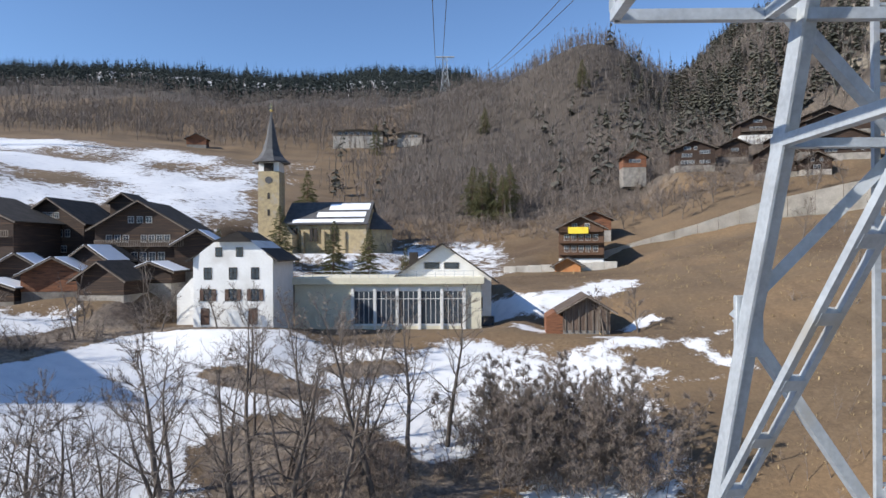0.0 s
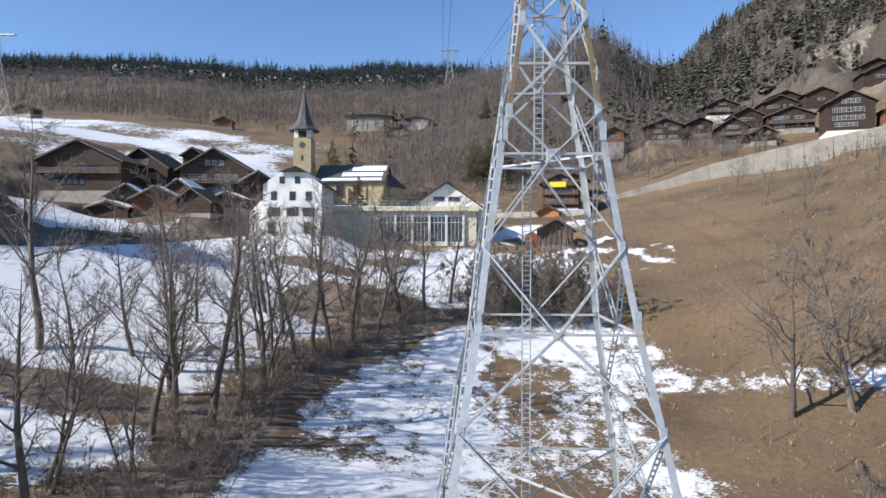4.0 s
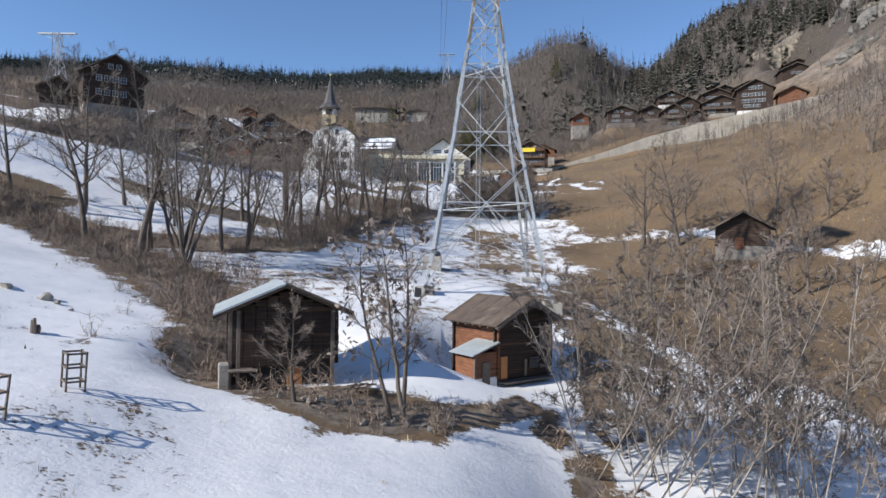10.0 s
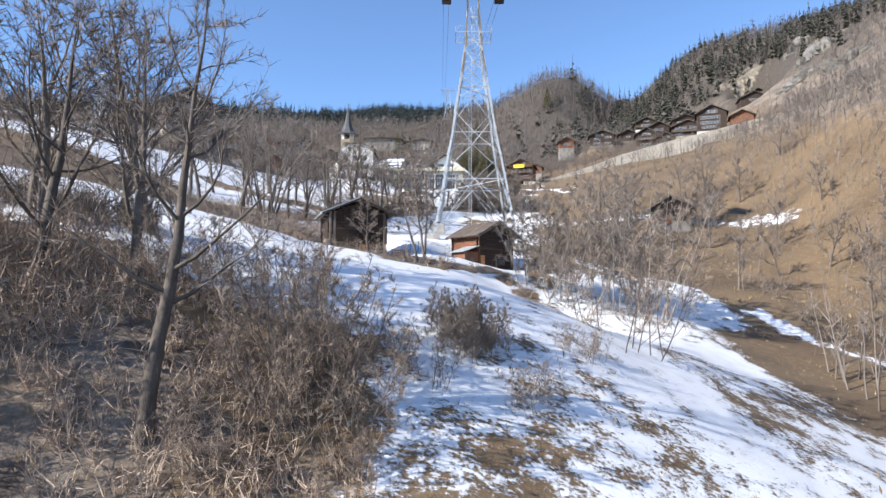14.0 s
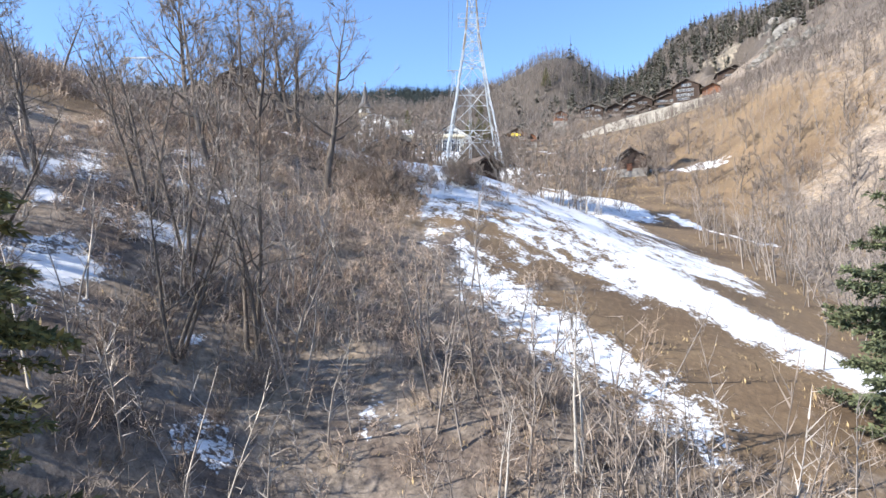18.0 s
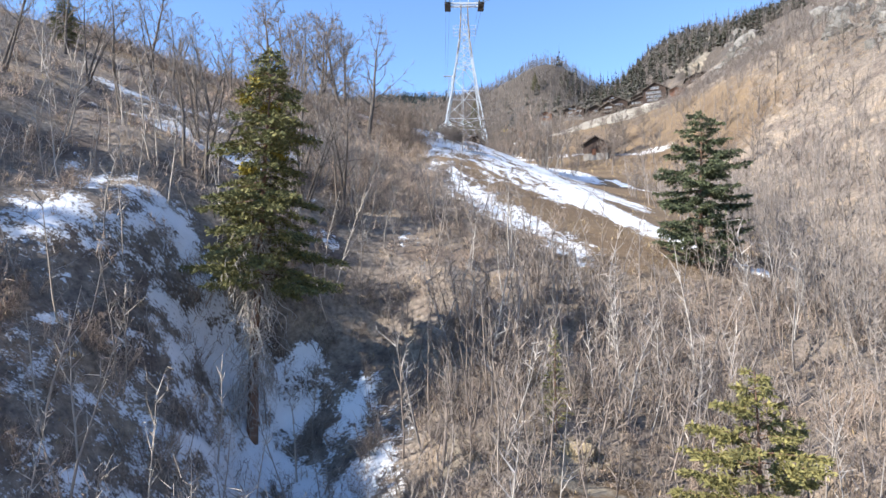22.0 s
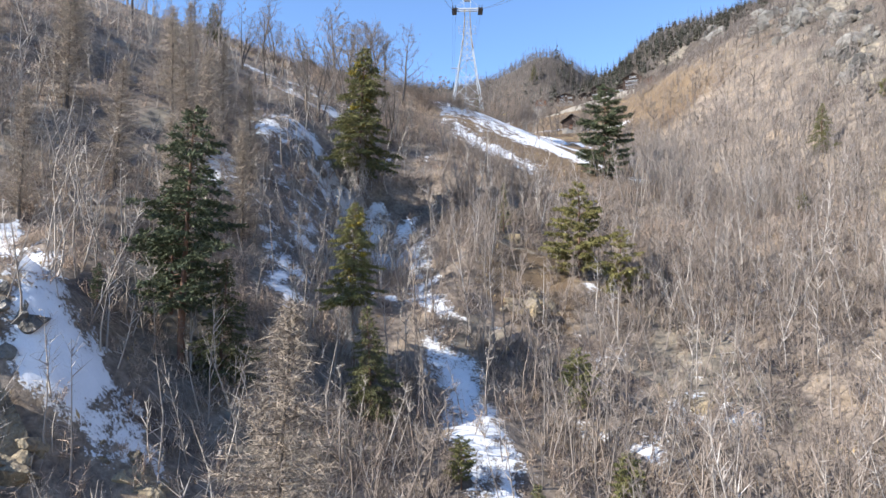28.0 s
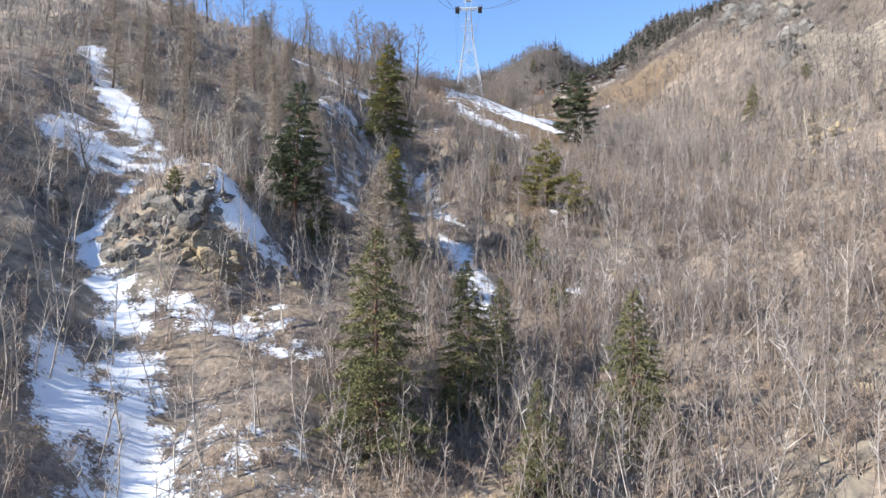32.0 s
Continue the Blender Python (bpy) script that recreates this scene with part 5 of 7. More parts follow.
# ---- the two old barns under the tower ----
def log_box(root, w, d, z0, eave, ridge, mats, course=0.22):
    """Log walls on four sides, crossing at the corners, courses proud and uneven."""
    rng = random.Random(w * 100 + d)
    for side, mname in zip(("front", "back"), mats[:2]):
        yy = -d / 2 if side == "front" else d / 2 - 0.18
        wall_ob = part("log_wall", gable_prism(bmesh.new(), w - 0.1, 0.1, z0, eave - 0.1, ridge - 0.15, pose(0, yy + 0.12, 0)), mname, root)
        n = int((ridge - z0) / course)
        for i in range(n):
            za, zb = z0 + i * course, z0 + (i + 1) * course - 0.018
            u = max(0.0, (zb - eave) / (ridge - eave))
            h = (w / 2 + 0.22) * (1 - u) if u > 0 else w / 2 + 0.22
            if h < 0.2:
                break
            j = rng.uniform(-0.018, 0.018)
            part("log", box(bmesh.new(), -h - rng.uniform(0, 0.05), h + rng.uniform(0, 0.05), yy + j, yy + 0.18 + j, za, zb, 0.02), mname, wall_ob)
    for s, mname in zip((-1, 1), mats[2:]):
        wall_ob = part("log_wall", box(bmesh.new(), s * (w / 2 - 0.1) - 0.05, s * (w / 2 - 0.1) + 0.05, -d / 2 + 0.1, d / 2 - 0.1, z0, eave), mname, root)
        n = int((eave - z0) / course)
        for i in range(n):
            za, zb = z0 + i * course + course / 2, z0 + (i + 1) * course - 0.018 + course / 2
            j = rng.uniform(-0.018, 0.018)
            part("log", box(bmesh.new(), s * (w / 2 - 0.09) - 0.09 + j, s * (w / 2 - 0.09) + 0.09 + j, -d / 2 - 0.22, d / 2 + 0.22, za, min(zb, eave + 0.05), 0.02), mname, wall_ob)


barn = thing("barn", pose(0.4, -25.8, 49.3, 0, 0, 37), "old log barn with reddish side wall coloured as sunlit, brown roof", "barn", "old barns")
part("stone_footing", box(bmesh.new(), -3.1, 3.1, -2.75, 2.75, -3.5, 0.35, 0.06), "stone", barn)
# Redwood left wall, dark others: wood tone plus sun and shade as colour.
log_box(barn, 6.2, 5.7, 0.35, 5.1, 6.75, ("oldwood", "oldwood", "redwood", "oldwood"))
for s in (-1, 1):
    part("roof_slope", slab(bmesh.new(), (s * 3.95, 4.85), (0, 6.95), -3.9, 3.5, 0.14), "roofstone", barn, "brown roof sheets")
    for i in range(5):
        yy = -3.7 + i * 1.7
        bm = slab(bmesh.new(), (s * 3.9, 4.98), (0, 7.08), yy, yy + 0.06, 0.05)
        part("roof_batten", bm, "roofstone", barn)
    part("bargeboard", slab(bmesh.new(), (s * 3.95, 4.62), (0, 6.75), -3.96, -3.88, 0.2), "greywood", barn)
    for i in range(8):
        part("rafter_tail", box(bmesh.new(), s * 3.8 - 0.06, s * 3.8 + 0.06, -3.6 + i * 0.98, -3.48 + i * 0.98, 4.72, 4.87), "greywood", barn)
for dx in (-0.08, 2.75):
    part("corner_board", box(bmesh.new(), dx, dx + 0.26, -3.01, -2.89, 0.5, 3.9 if dx > 1 else 1.9, 0.01), "greywood", barn)
part("hatch_door", box(bmesh.new(), -2.75, -2.05, -3.03, -2.87, 0.5, 2.3, 0.015), "orange", barn, "bleached orange plank door")
window(barn, 0.95, -2.98, 1.55, 0.9, 0.8, frame_mat="greywood")
part("balcony_plank", box(bmesh.new(), -2.8, 2.9, -3.65, -2.85, 0.15, 0.3, 0.02), "greywood", barn)
part("tall_hatch", box(bmesh.new(), 1.7, 2.5, -3.05, -2.89, 2.9, 4.6, 0.01), "greywood", barn, "pale vertical boards")
part("lean_to", box(bmesh.new(), -5.5, -3.12, -2.9, -0.5, -1.4, 2.75, 0.02), "redwood", barn, "small reddish lean-to shed")
part("lean_to_base", box(bmesh.new(), -5.56, -3.12, -2.96, -0.44, -1.8, 0.75, 0.03), "white", barn, "whitewashed footing")
part("lean_to_roof", slab(bmesh.new(), (-5.95, 2.62), (-3.12, 3.5), -3.3, -0.2, 0.1), "roofmetal", barn, "pale mossy sheet roof")
part("shed_door", box(bmesh.new(), -4.7, -3.9, -3.02, -2.92, 0.1, 2.0, 0.015), "greywood", barn, "dark plank door")
part("shed_wall_board", box(bmesh.new(), -5.52, -5.32, -3.0, -2.9, 0.76, 2.7, 0.01), "greywood", barn)

barn2 = thing("barn", pose(-16.3, -36.5, 50.9, 0, 0, 19), "tall old log barn, undercroft shade painted dark, metal-edged roof", "barn", "old barns")
part("stone_footing", box(bmesh.new(), -3.35, 3.35, -3.15, 3.15, -3.0, 1.5, 0.06), "stone", barn2)
log_box(barn2, 6.8, 6.4, 1.5, 5.3, 6.72, ("oldwood", "oldwood", "oldwood", "oldwood"))
part("roof_slope", slab(bmesh.new(), (-4.4, 5.0), (0, 6.9), -4.6, 3.4, 0.13), "roofmetal", barn2, "pale blue-grey metal roof")
part("roof_slope", slab(bmesh.new(), (4.4, 5.0), (0, 6.9), -4.6, 3.4, 0.13), "roofstone", barn2)
for s in (-1, 1):
    part("bargeboard", slab(bmesh.new(), (s * 4.4, 4.78), (0, 6.7), -4.66, -4.58, 0.2), "oldwood", barn2)
# Flat dark panel on the footing stands in for shade in the undercroft.
part("entrance_recess", box(bmesh.new(), -3.3, 3.3, -3.32, -3.14, -0.6, 1.5), "roofdark", barn2, "dark panel painted as the shade of the undercroft")
stairs = part("stair", box(bmesh.new(), -0.06, 0.06, -0.06, 0.06, 0, 3.4, 0, along((-2.2, -5.05, 1.4), (0.6, -5.05, -0.6))), "greywood", barn2, "grey wooden outside stair")
for i in range(8):
    part("tread", box(bmesh.new(), -2.1 + i * 0.32, -1.75 + i * 0.32, -5.1, -4.3, 1.45 - i * 0.24, 1.55 - i * 0.24, 0.01), "greywood", stairs)
for i in range(9):
    part("wall_board", box(bmesh.new(), -3.3 + i * 0.74, -2.6 + i * 0.74, -3.52, -3.44, 1.5, 5.2 + 1.2 * (1 - abs(i - 4) / 4.5), 0.008), "oldwood", barn2)
part("stone_pier", box(bmesh.new(), -4.1, -3.4, -4.4, -3.3, -1.2, 1.9, 0.08), "stone", barn2, "pale rubble pier beside the stair")
part("landing", box(bmesh.new(), -3.5, -2.0, -5.1, -3.8, 1.45, 1.57, 0.01), "greywood", barn2)
for px in (-3.4, -2.9, 3.1):
    part("post", box(bmesh.new(), px - 0.12, px + 0.12, -4.2, -3.96, -0.8, 5.25, 0.015), "greywood", barn2)
part("shutter_board", box(bmesh.new(), 0.2, 1.2, -3.42, -3.3, 0.2, 1.4, 0.01), "orange", barn2, "orange new board over an opening")

# ---- small things around the barns ----
def tree_guard(x, y, lean_deg):
    """A four-post wooden guard round a young fruit tree."""
    root = thing("tree_guard", pose(x, y, gz(x, y), lean_deg, lean_deg * 0.5, 15 * lean_deg), "square wooden guard frame round a young fruit tree in snow", "tree guard", "tree guards")
    for sx in (-0.42, 0.42):
        for sy in (-0.42, 0.42):
            part("post", box(bmesh.new(), sx - 0.045, sx + 0.045, sy - 0.045, sy + 0.045, -0.3, 1.85, 0.01), "greywood", root)
    for zz in (0.35, 1.05, 1.72):
        for a in (-0.42, 0.42):
            part("rail", box(bmesh.new(), -0.48, 0.48, a - 0.02, a + 0.02, zz, zz + 0.1, 0.005), "greywood", root)
            part("rail", box(bmesh.new(), a - 0.02, a + 0.02, -0.48, 0.48, zz, zz + 0.1, 0.005), "greywood", root)
    return root


tree_guard(-22.8, -50.6, 3)
tree_guard(-23.4, -55.6, 5)
stack = thing("board_stack", pose(-9.6, -41.0, gz(-9.6, -41.0)), "loose stack of dark boards and branches in the snow", "boards")
rng = random.Random(4)
for i in range(12):
    a = rng.uniform(0, 3)
    part("board", box(bmesh.new(), -0.9, 0.9, -0.07, 0.07, 0, 0.05, 0.005, pose(rng.uniform(-0.8, 0.8), rng.uniform(-0.5, 0.5), 0.05 * i, rng.uniform(-8, 8), rng.uniform(-12, 12), rng.uniform(0, 180))), "greywood", stack)
troughs = thing("stone_footing", pose(8.6, -30.5, gz(8.6, -30.5)), "low ruined dry stone footing beside the barn", "stone wall")
for i in range(46):
    s = rng.uniform(0.3, 0.62)
    bm = bmesh.new()
    bmesh.ops.create_icosphere(bm, subdivisions=1, radius=s * 0.5)
    for v in bm.verts:
        v.co *= rng.uniform(0.8, 1.15)
    bmesh.ops.transform(bm, matrix=pose(-2.4 + (i % 15) * 0.36, rng.uniform(-0.2, 0.2), 0.12 + 0.3 * (i // 15), 0, 0, rng.uniform(0, 90)) @ Matrix.Diagonal((1.1, 0.8, 0.7, 1)), verts=bm.verts)
    part("stone", bm, "stone", troughs)
# stakes and a low wall by the left barn
for i, (fx, fy) in enumerate([(-9.0, -37.5), (-8.6, -36.4), (-8.2, -35.2), (-9.4, -38.6)]):
    bm = box(bmesh.new(), -0.04, 0.04, -0.04, 0.04, -0.3, 1.3, 0.008)
    me = bpy.data.meshes.new("fence_stake")
    bm.to_mesh(me), bm.free()
    me.materials.append(M["greywood"])
    st = new("fence_stake", me)
    st.matrix_world = pose(fx, fy, gz(fx, fy), rng.uniform(-8, 8), rng.uniform(-8, 8), 0)
    tagged(st, "thin leaning wooden fence stake in snow", "fence stake", "fence stakes")


# ---- crags and boulders ----
def boulder(bm, rng, m, planes=14):
    """A lump cut by random planes into facets."""
    tmp = bmesh.new()
    bmesh.ops.create_icosphere(tmp, subdivisions=2, radius=1.0)
    cuts = []
    for _ in range(planes):
        n = Vector((rng.gauss(0, 1), rng.gauss(0, 1), rng.gauss(0, 0.8))).normalized()
        cuts.append((n, rng.uniform(0.34, 0.66)))
    for v in tmp.verts:
        for n, d in cuts:
            k = v.co.dot(n) - d
            if k > 0:
                v.co -= n * k
        v.co *= rng.uniform(0.96, 1.03)
    bmesh.ops.transform(tmp, matrix=m, verts=tmp.verts)
    me = bpy.data.meshes.new("tmp")
    tmp.to_mesh(me), tmp.free()
    bm.from_mesh(me)
    bpy.data.meshes.remove(me)


def crag(x, y, size, n, seed, material, label, tall=1.0, lift=0.0):
    """A broken rock face: slabs and blocks leaning on one another, each a part."""
    rng = random.Random(seed)
    root = thing("crag", pose(x, y, gz(x, y)), label, "rock", "crags")
    dip, strike = rng.uniform(-14, 14), rng.uniform(-25, 25)
    for i in range(int(n * 3)):
        dx, dy = rng.uniform(-1, 1) * size, rng.uniform(-0.4, 0.4) * size
        s = size * (rng.choice((0.45, 0.55, 0.65)) if i < 4 else rng.choice((0.08, 0.12, 0.17, 0.24, 0.32)))
        if i < 4:
            dx, dy = dx * 0.55, dy * 0.6
        bm = bmesh.new()
        z = gz(x + dx, y + dy) - gz(x, y) + rng.uniform(-0.6, -0.05) * s * tall + lift * (1 - abs(dx) / size)
        boulder(bm, rng, pose(dx, dy, z, dip + rng.uniform(-9, 9), rng.uniform(-10, 10), strike + rng.uniform(-22, 22)) @ Matrix.Diagonal((s * rng.uniform(0.9, 1.5), s * rng.uniform(0.6, 0.9), s * rng.uniform(0.5, 1.0) * tall, 1)), 9)
        part("rock", bm, material, root)
    return root


YELLOW, GREY = "broken yellowish-brown rock outcrop in the ravine", "grey weathered cliff rocks among bare trees"
crag(-32.0, -203.0, 4.4, 16, 1, "rock", YELLOW, 1.3, 0.2)
crag(-36, -199.6, 5.0, 16, 7, "greyrock", "dark grey rock wall beside the snow chute", 1.3, 0.1)
crag(-40.5, -203.8, 3.4, 11, 2, "greyrock", "dark grey rock wall beside the snow chute", 1.2)
crag(-40.2, -201.2, 3.6, 18, 9, "greyrock", "dark grey rock wall beside the snow chute", 1.4, 0.4)
crag(-52.3, -199.5, 3.2, 8, 3, "greyrock", "dark grey rock wall beside the snow chute")
for k, (cx, cy, cs) in enumerate([(-25.7, -206.3, 2.4), (28.4, -187.8, 3.0), (6.7, -161.5, 3.0), (6.5, -131, 3.0), (23.4, -172.6, 3.6), (8.5, -158, 2.6), (6, -137.4, 3.2), (-23.3, -198.6, 2.2), (36, -180, 3.4), (40, -205, 3.6), (82.7, -122.9, 8.0), (76, -128, 6.0), (88, -116, 7.0)]):
    crag(cx, cy, cs, 13, 20 + k, "rock", YELLOW)
for k, (cx, cy, cs) in enumerate([(108.8, -57.8, 8.0), (115.2, -23.2, 9.0), (118, -40, 7.0), (104, -70, 6.0), (122, -8, 8.0), (128, 18, 9.0), (112, 0, 6.0), (136, 44, 9.0), (142, 150, 8.0), (160, 168, 9.0), (150, 128, 8.0), (172, 200, 9.0), (128, 90, 6.0)]):
    crag(cx, cy, cs, 14, 50 + k, "greyrock", GREY, 1.35, 2.0)
for k in range(26):
    u = rng.uniform(0, 1)
    bx = rng.uniform(-17, -4)
    by = float(np.interp(bx, (-17, -10.5, -4), (-42.2, -45.0, -43.0))) + rng.uniform(-0.9, 0.9)
    bm = bmesh.new()
    boulder(bm, rng, pose(0, 0, 0.05, 0, 0, rng.uniform(0, 360)) @ Matrix.Diagonal((rng.uniform(0.15, 0.45), rng.uniform(0.15, 0.35), rng.uniform(0.12, 0.3), 1)), 6)
    me = bpy.data.meshes.new("stone")
    bm.to_mesh(me), bm.free()
    me.materials.append(M["stone"])
    st = new("stone", me)
    st.matrix_world = pose(bx, by, gz(bx, by))
    tagged(st, "grey field stone on the bare bank before the barns", "stone", "bank stones")
for bx, by, bs in ((-35.7, -32.7, 0.9), (-34.2, -33.4, 0.5), (-39, -32.5, 0.8), (-32.6, -34.4, 0.3)):
    bm = bmesh.new()
    boulder(bm, rng, pose(0, 0, 0.1, 0, 0, rng.uniform(0, 360)) @ Matrix.Diagonal((bs, bs * 0.7, bs * 0.6, 1)), 9)
    me = bpy.data.meshes.new("boulder")
    bm.to_mesh(me), bm.free()
    me.materials.append(M["stone"])
    st = new("boulder", me)
    st.matrix_world = pose(bx, by, gz(bx, by))
    tagged(st, "dark boulder standing out of the snow", "boulder", "snow boulders")
stump = thing("tree_stump", pose(-31.2, -40.7, gz(-31.2, -40.7), 0, 0, 20), "old split tree stump sticking out of the snow", "stump")
for k in range(6):
    part("splinter", box(bmesh.new(), -0.09, 0.09, -0.07, 0.07, -0.3, 0.45 + 0.12 * k, 0.02, pose(0.2 * math.cos(k), 0.2 * math.sin(k), 0, 6 * math.sin(k), 8 * math.cos(k), 40 * k)), "greywood", stump)
fence = thing("fence", pose(0, 0, 0), "old leaning wooden post fence on the meadow", "fence")
for k in range(9):
    fx, fy = 47.5 + k * 1.05, 14 - k * 0.8
    part("post", box(bmesh.new(), -0.07, 0.07, -0.07, 0.07, -0.4, rng.uniform(1.3, 1.8), 0.012, pose(fx, fy, gz(fx, fy), rng.uniform(-6, 6), rng.uniform(-6, 6), rng.uniform(0, 90))), "greywood", fence)

# ---- trees ----
class Twigs:
    """Collects tapered branches as plain arrays: tubes with few sides, or slivers that end in a point."""

    def __init__(self):
        self.v, self.f, self.n = [], [], 0

    def tube(self, pts, radii, sides):
        pts = np.asarray(pts)
        d = np.gradient(pts, axis=0)
        d /= np.linalg.norm(d, axis=1)[:, None] + 1e-9
        ref = np.array([0.31, 0.77, 0.56])
        u = np.cross(d, ref)
        u /= np.linalg.norm(u, axis=1)[:, None] + 1e-9
        w = np.cross(d, u)
        a = np.arange(sides) * 2 * math.pi / sides
        ring = pts[:, None, :] + np.asarray(radii)[:, None, None] * (np.cos(a)[None, :, None] * u[:, None, :] + np.sin(a)[None, :, None] * w[:, None, :])
        self.v.append(ring.reshape(-1, 3))
        k = np.arange(sides)
        k2 = (k + 1) % sides
        for i in range(len(pts) - 1):
            a0, b0 = self.n + i * sides, self.n + (i + 1) * sides
            self.f.append(np.stack([a0 + k, a0 + k2, b0 + k2], 1))
            self.f.append(np.stack([a0 + k, b0 + k2, b0 + k], 1))
        self.n += len(pts) * sides

    def sliver(self, a, b, r):
        """A thin three-sided spike from a to b (arrays of rows)."""
        a, b = np.atleast_2d(a), np.atleast_2d(b)
        d = b - a
        d = d / (np.linalg.norm(d, axis=1)[:, None] + 1e-9)
        u = np.cross(d, [0.31, 0.77, 0.56])
        u /= np.linalg.norm(u, axis=1)[:, None] + 1e-9
        w = np.cross(d, u)
        r = np.broadcast_to(np.asarray(r, float), (len(a),))[:, None]
        ring = [a + r * (math.cos(t) * u + math.sin(t) * w) for t in (0, 2.094, 4.189)]
        self.v.append(np.stack(ring + [b], 1).reshape(-1, 3))
        base = self.n + 4 * np.arange(len(a))
        for i, j in ((0, 1), (1, 2), (2, 0)):
            self.f.append(np.stack([base + i, base + j, base + 3], 1))
        self.n += 4 * len(a)

    def needle(self, a, b, w):
        """The finest twigs: one narrow triangle each."""
        a, b = np.atleast_2d(a), np.atleast_2d(b)
        d = b - a
        k = np.arange(len(a))
        u = np.cross(d, np.stack([np.cos(k * 2.4), np.sin(k * 2.4), 0.4 + 0 * k], 1))
        u *= w / (np.linalg.norm(u, axis=1)[:, None] + 1e-9)
        self.v.append(np.stack([a - u, a + u, b], 1).reshape(-1, 3))
        base = self.n + 3 * k
        self.f.append(np.stack([base, base + 1, base + 2], 1))
        self.n += 3 * len(a)

    def blade(self, a, b, side, w):
        """Flat leaf-like triangles: foot a, tip b, half width w along side."""
        a, b, side = np.atleast_2d(a), np.atleast_2d(b), np.atleast_2d(side)
        m = a * 0.55 + b * 0.45
        w = np.broadcast_to(np.asarray(w, float), (len(a),))[:, None]
        self.v.append(np.stack([a, m + side * w, b, m - side * w], 1).reshape(-1, 3))
        base = self.n + 4 * np.arange(len(a))
        self.f.append(np.stack([base, base + 1, base + 2], 1))
        self.f.append(np.stack([base, base + 2, base + 3], 1))
        self.n += 4 * len(a)

    def arrays(self):
        return np.concatenate(self.v), np.concatenate(self.f)

    def mesh(self, name, material):
        me = mesh_from(name, *self.arrays())
        me.materials.append(M[material])
        return me


def unit(v):
    return v / (np.linalg.norm(v) + 1e-9)


def bough(rng, p, d, length, bend, up, n):
    """A wandering line from p."""
    pts = [p]
    for i in range(n):
        d = unit(d + rng.normal(0, bend, 3) + np.array([0, 0, up]))
        pts.append(pts[-1] + d * length / n)
    return np.array(pts), d


def bare_tree(seed, h, lean=0.1, stems=1, limb=0.42, fork=0.28, twigs=9, second=7, droop=0.05, thick=1.0, leaves=0, twig=0.022):
    """Meshes of a leafless tree: trunk with limbs, crown of twigs."""
    rng = np.random.default_rng(seed)
    wood, fine = Twigs(), Twigs()
    for s in range(stems):
        a = rng.uniform(0, 6.28)
        d0 = unit(np.array([math.cos(a) * lean * (1 + s), math.sin(a) * lean * (1 + s), 1]))
        hs = h * rng.uniform(0.8, 1.0) if s else h
        start = np.array([rng.normal(0, 0.12 * (stems > 1) * stems), rng.normal(0, 0.12 * (stems > 1) * stems), -0.5])
        tr, _ = bough(rng, start, d0, hs, 0.06, 0.03, 9)
        r0 = thick * (0.012 * hs + 0.05) / (1 + 0.25 * (stems - 1))
        wood.tube(tr, np.linspace(r0 * 1.25, 0.012, 10), 6)
        k1 = int(9 + hs * 0.5)
        for i in range(k1):
            u = fork + (1 - fork) * (i + rng.uniform(0, 1)) / k1
            j = min(int(u * 9), 8)
            p = tr[j] + (tr[j + 1] - tr[j]) * (u * 9 - j)
            ang = i * 2.4 + rng.uniform(-0.5, 0.5)
            ln = hs * limb * (1.05 - 0.75 * u) * rng.uniform(0.7, 1.15)
            dd = unit(np.array([math.cos(ang), math.sin(ang), rng.uniform(0.35, 1.1)]))
            lb, _ = bough(rng, p, dd, ln, 0.16, 0.10, 5)
            rl = r0 * (1.05 - u) * 0.5 + 0.008
            wood.tube(lb, np.linspace(rl, 0.008, 6), 4)
            k2 = max(3, int(second * rng.uniform(0.7, 1.2)))
            for m in range(k2):
                v = 0.25 + 0.75 * (m + rng.uniform(0, 1)) / k2
                q = lb[min(int(v * 5), 4)] * (1 - (v * 5 % 1)) + lb[min(int(v * 5) + 1, 5)] * (v * 5 % 1)
                dv = unit(unit(lb[-1] - lb[0]) + rng.normal(0, 0.55, 3) + np.array([0, 0, 0.25]))
                sb, _ = bough(rng, q, dv, ln * rng.uniform(0.25, 0.5), 0.18, 0.06 - droop, 3)
                fine.tube(sb, np.linspace(0.4 * rl * (1 - 0.6 * v) + 0.006, 0.005, 4), 3)
                t = rng.integers(0, 3, twigs)
                f = rng.uniform(0, 1, (twigs, 1))
                a0 = sb[t] * (1 - f) + sb[t + 1] * f
                dirs = unit(sb[-1] - sb[0]) + rng.normal(0, 0.6, (twigs, 3)) + np.array([0, 0, 0.2 - droop])
                dirs /= np.linalg.norm(dirs, axis=1)[:, None]
                b0 = a0 + dirs * rng.uniform(0.35, 1.0, (twigs, 1)) * (0.35 + ln * 0.12)
                fine.needle(a0, b0, twig)
                if leaves and rng.uniform() < leaves:
                    n = 3
                    pa = b0[:n]
                    fine.blade(pa, pa + rng.normal(0, 0.16, (n, 3)) - np.array([0, 0, 0.08]), rng.normal(0, 1, (n, 3)), 0.07)
    return wood, fine


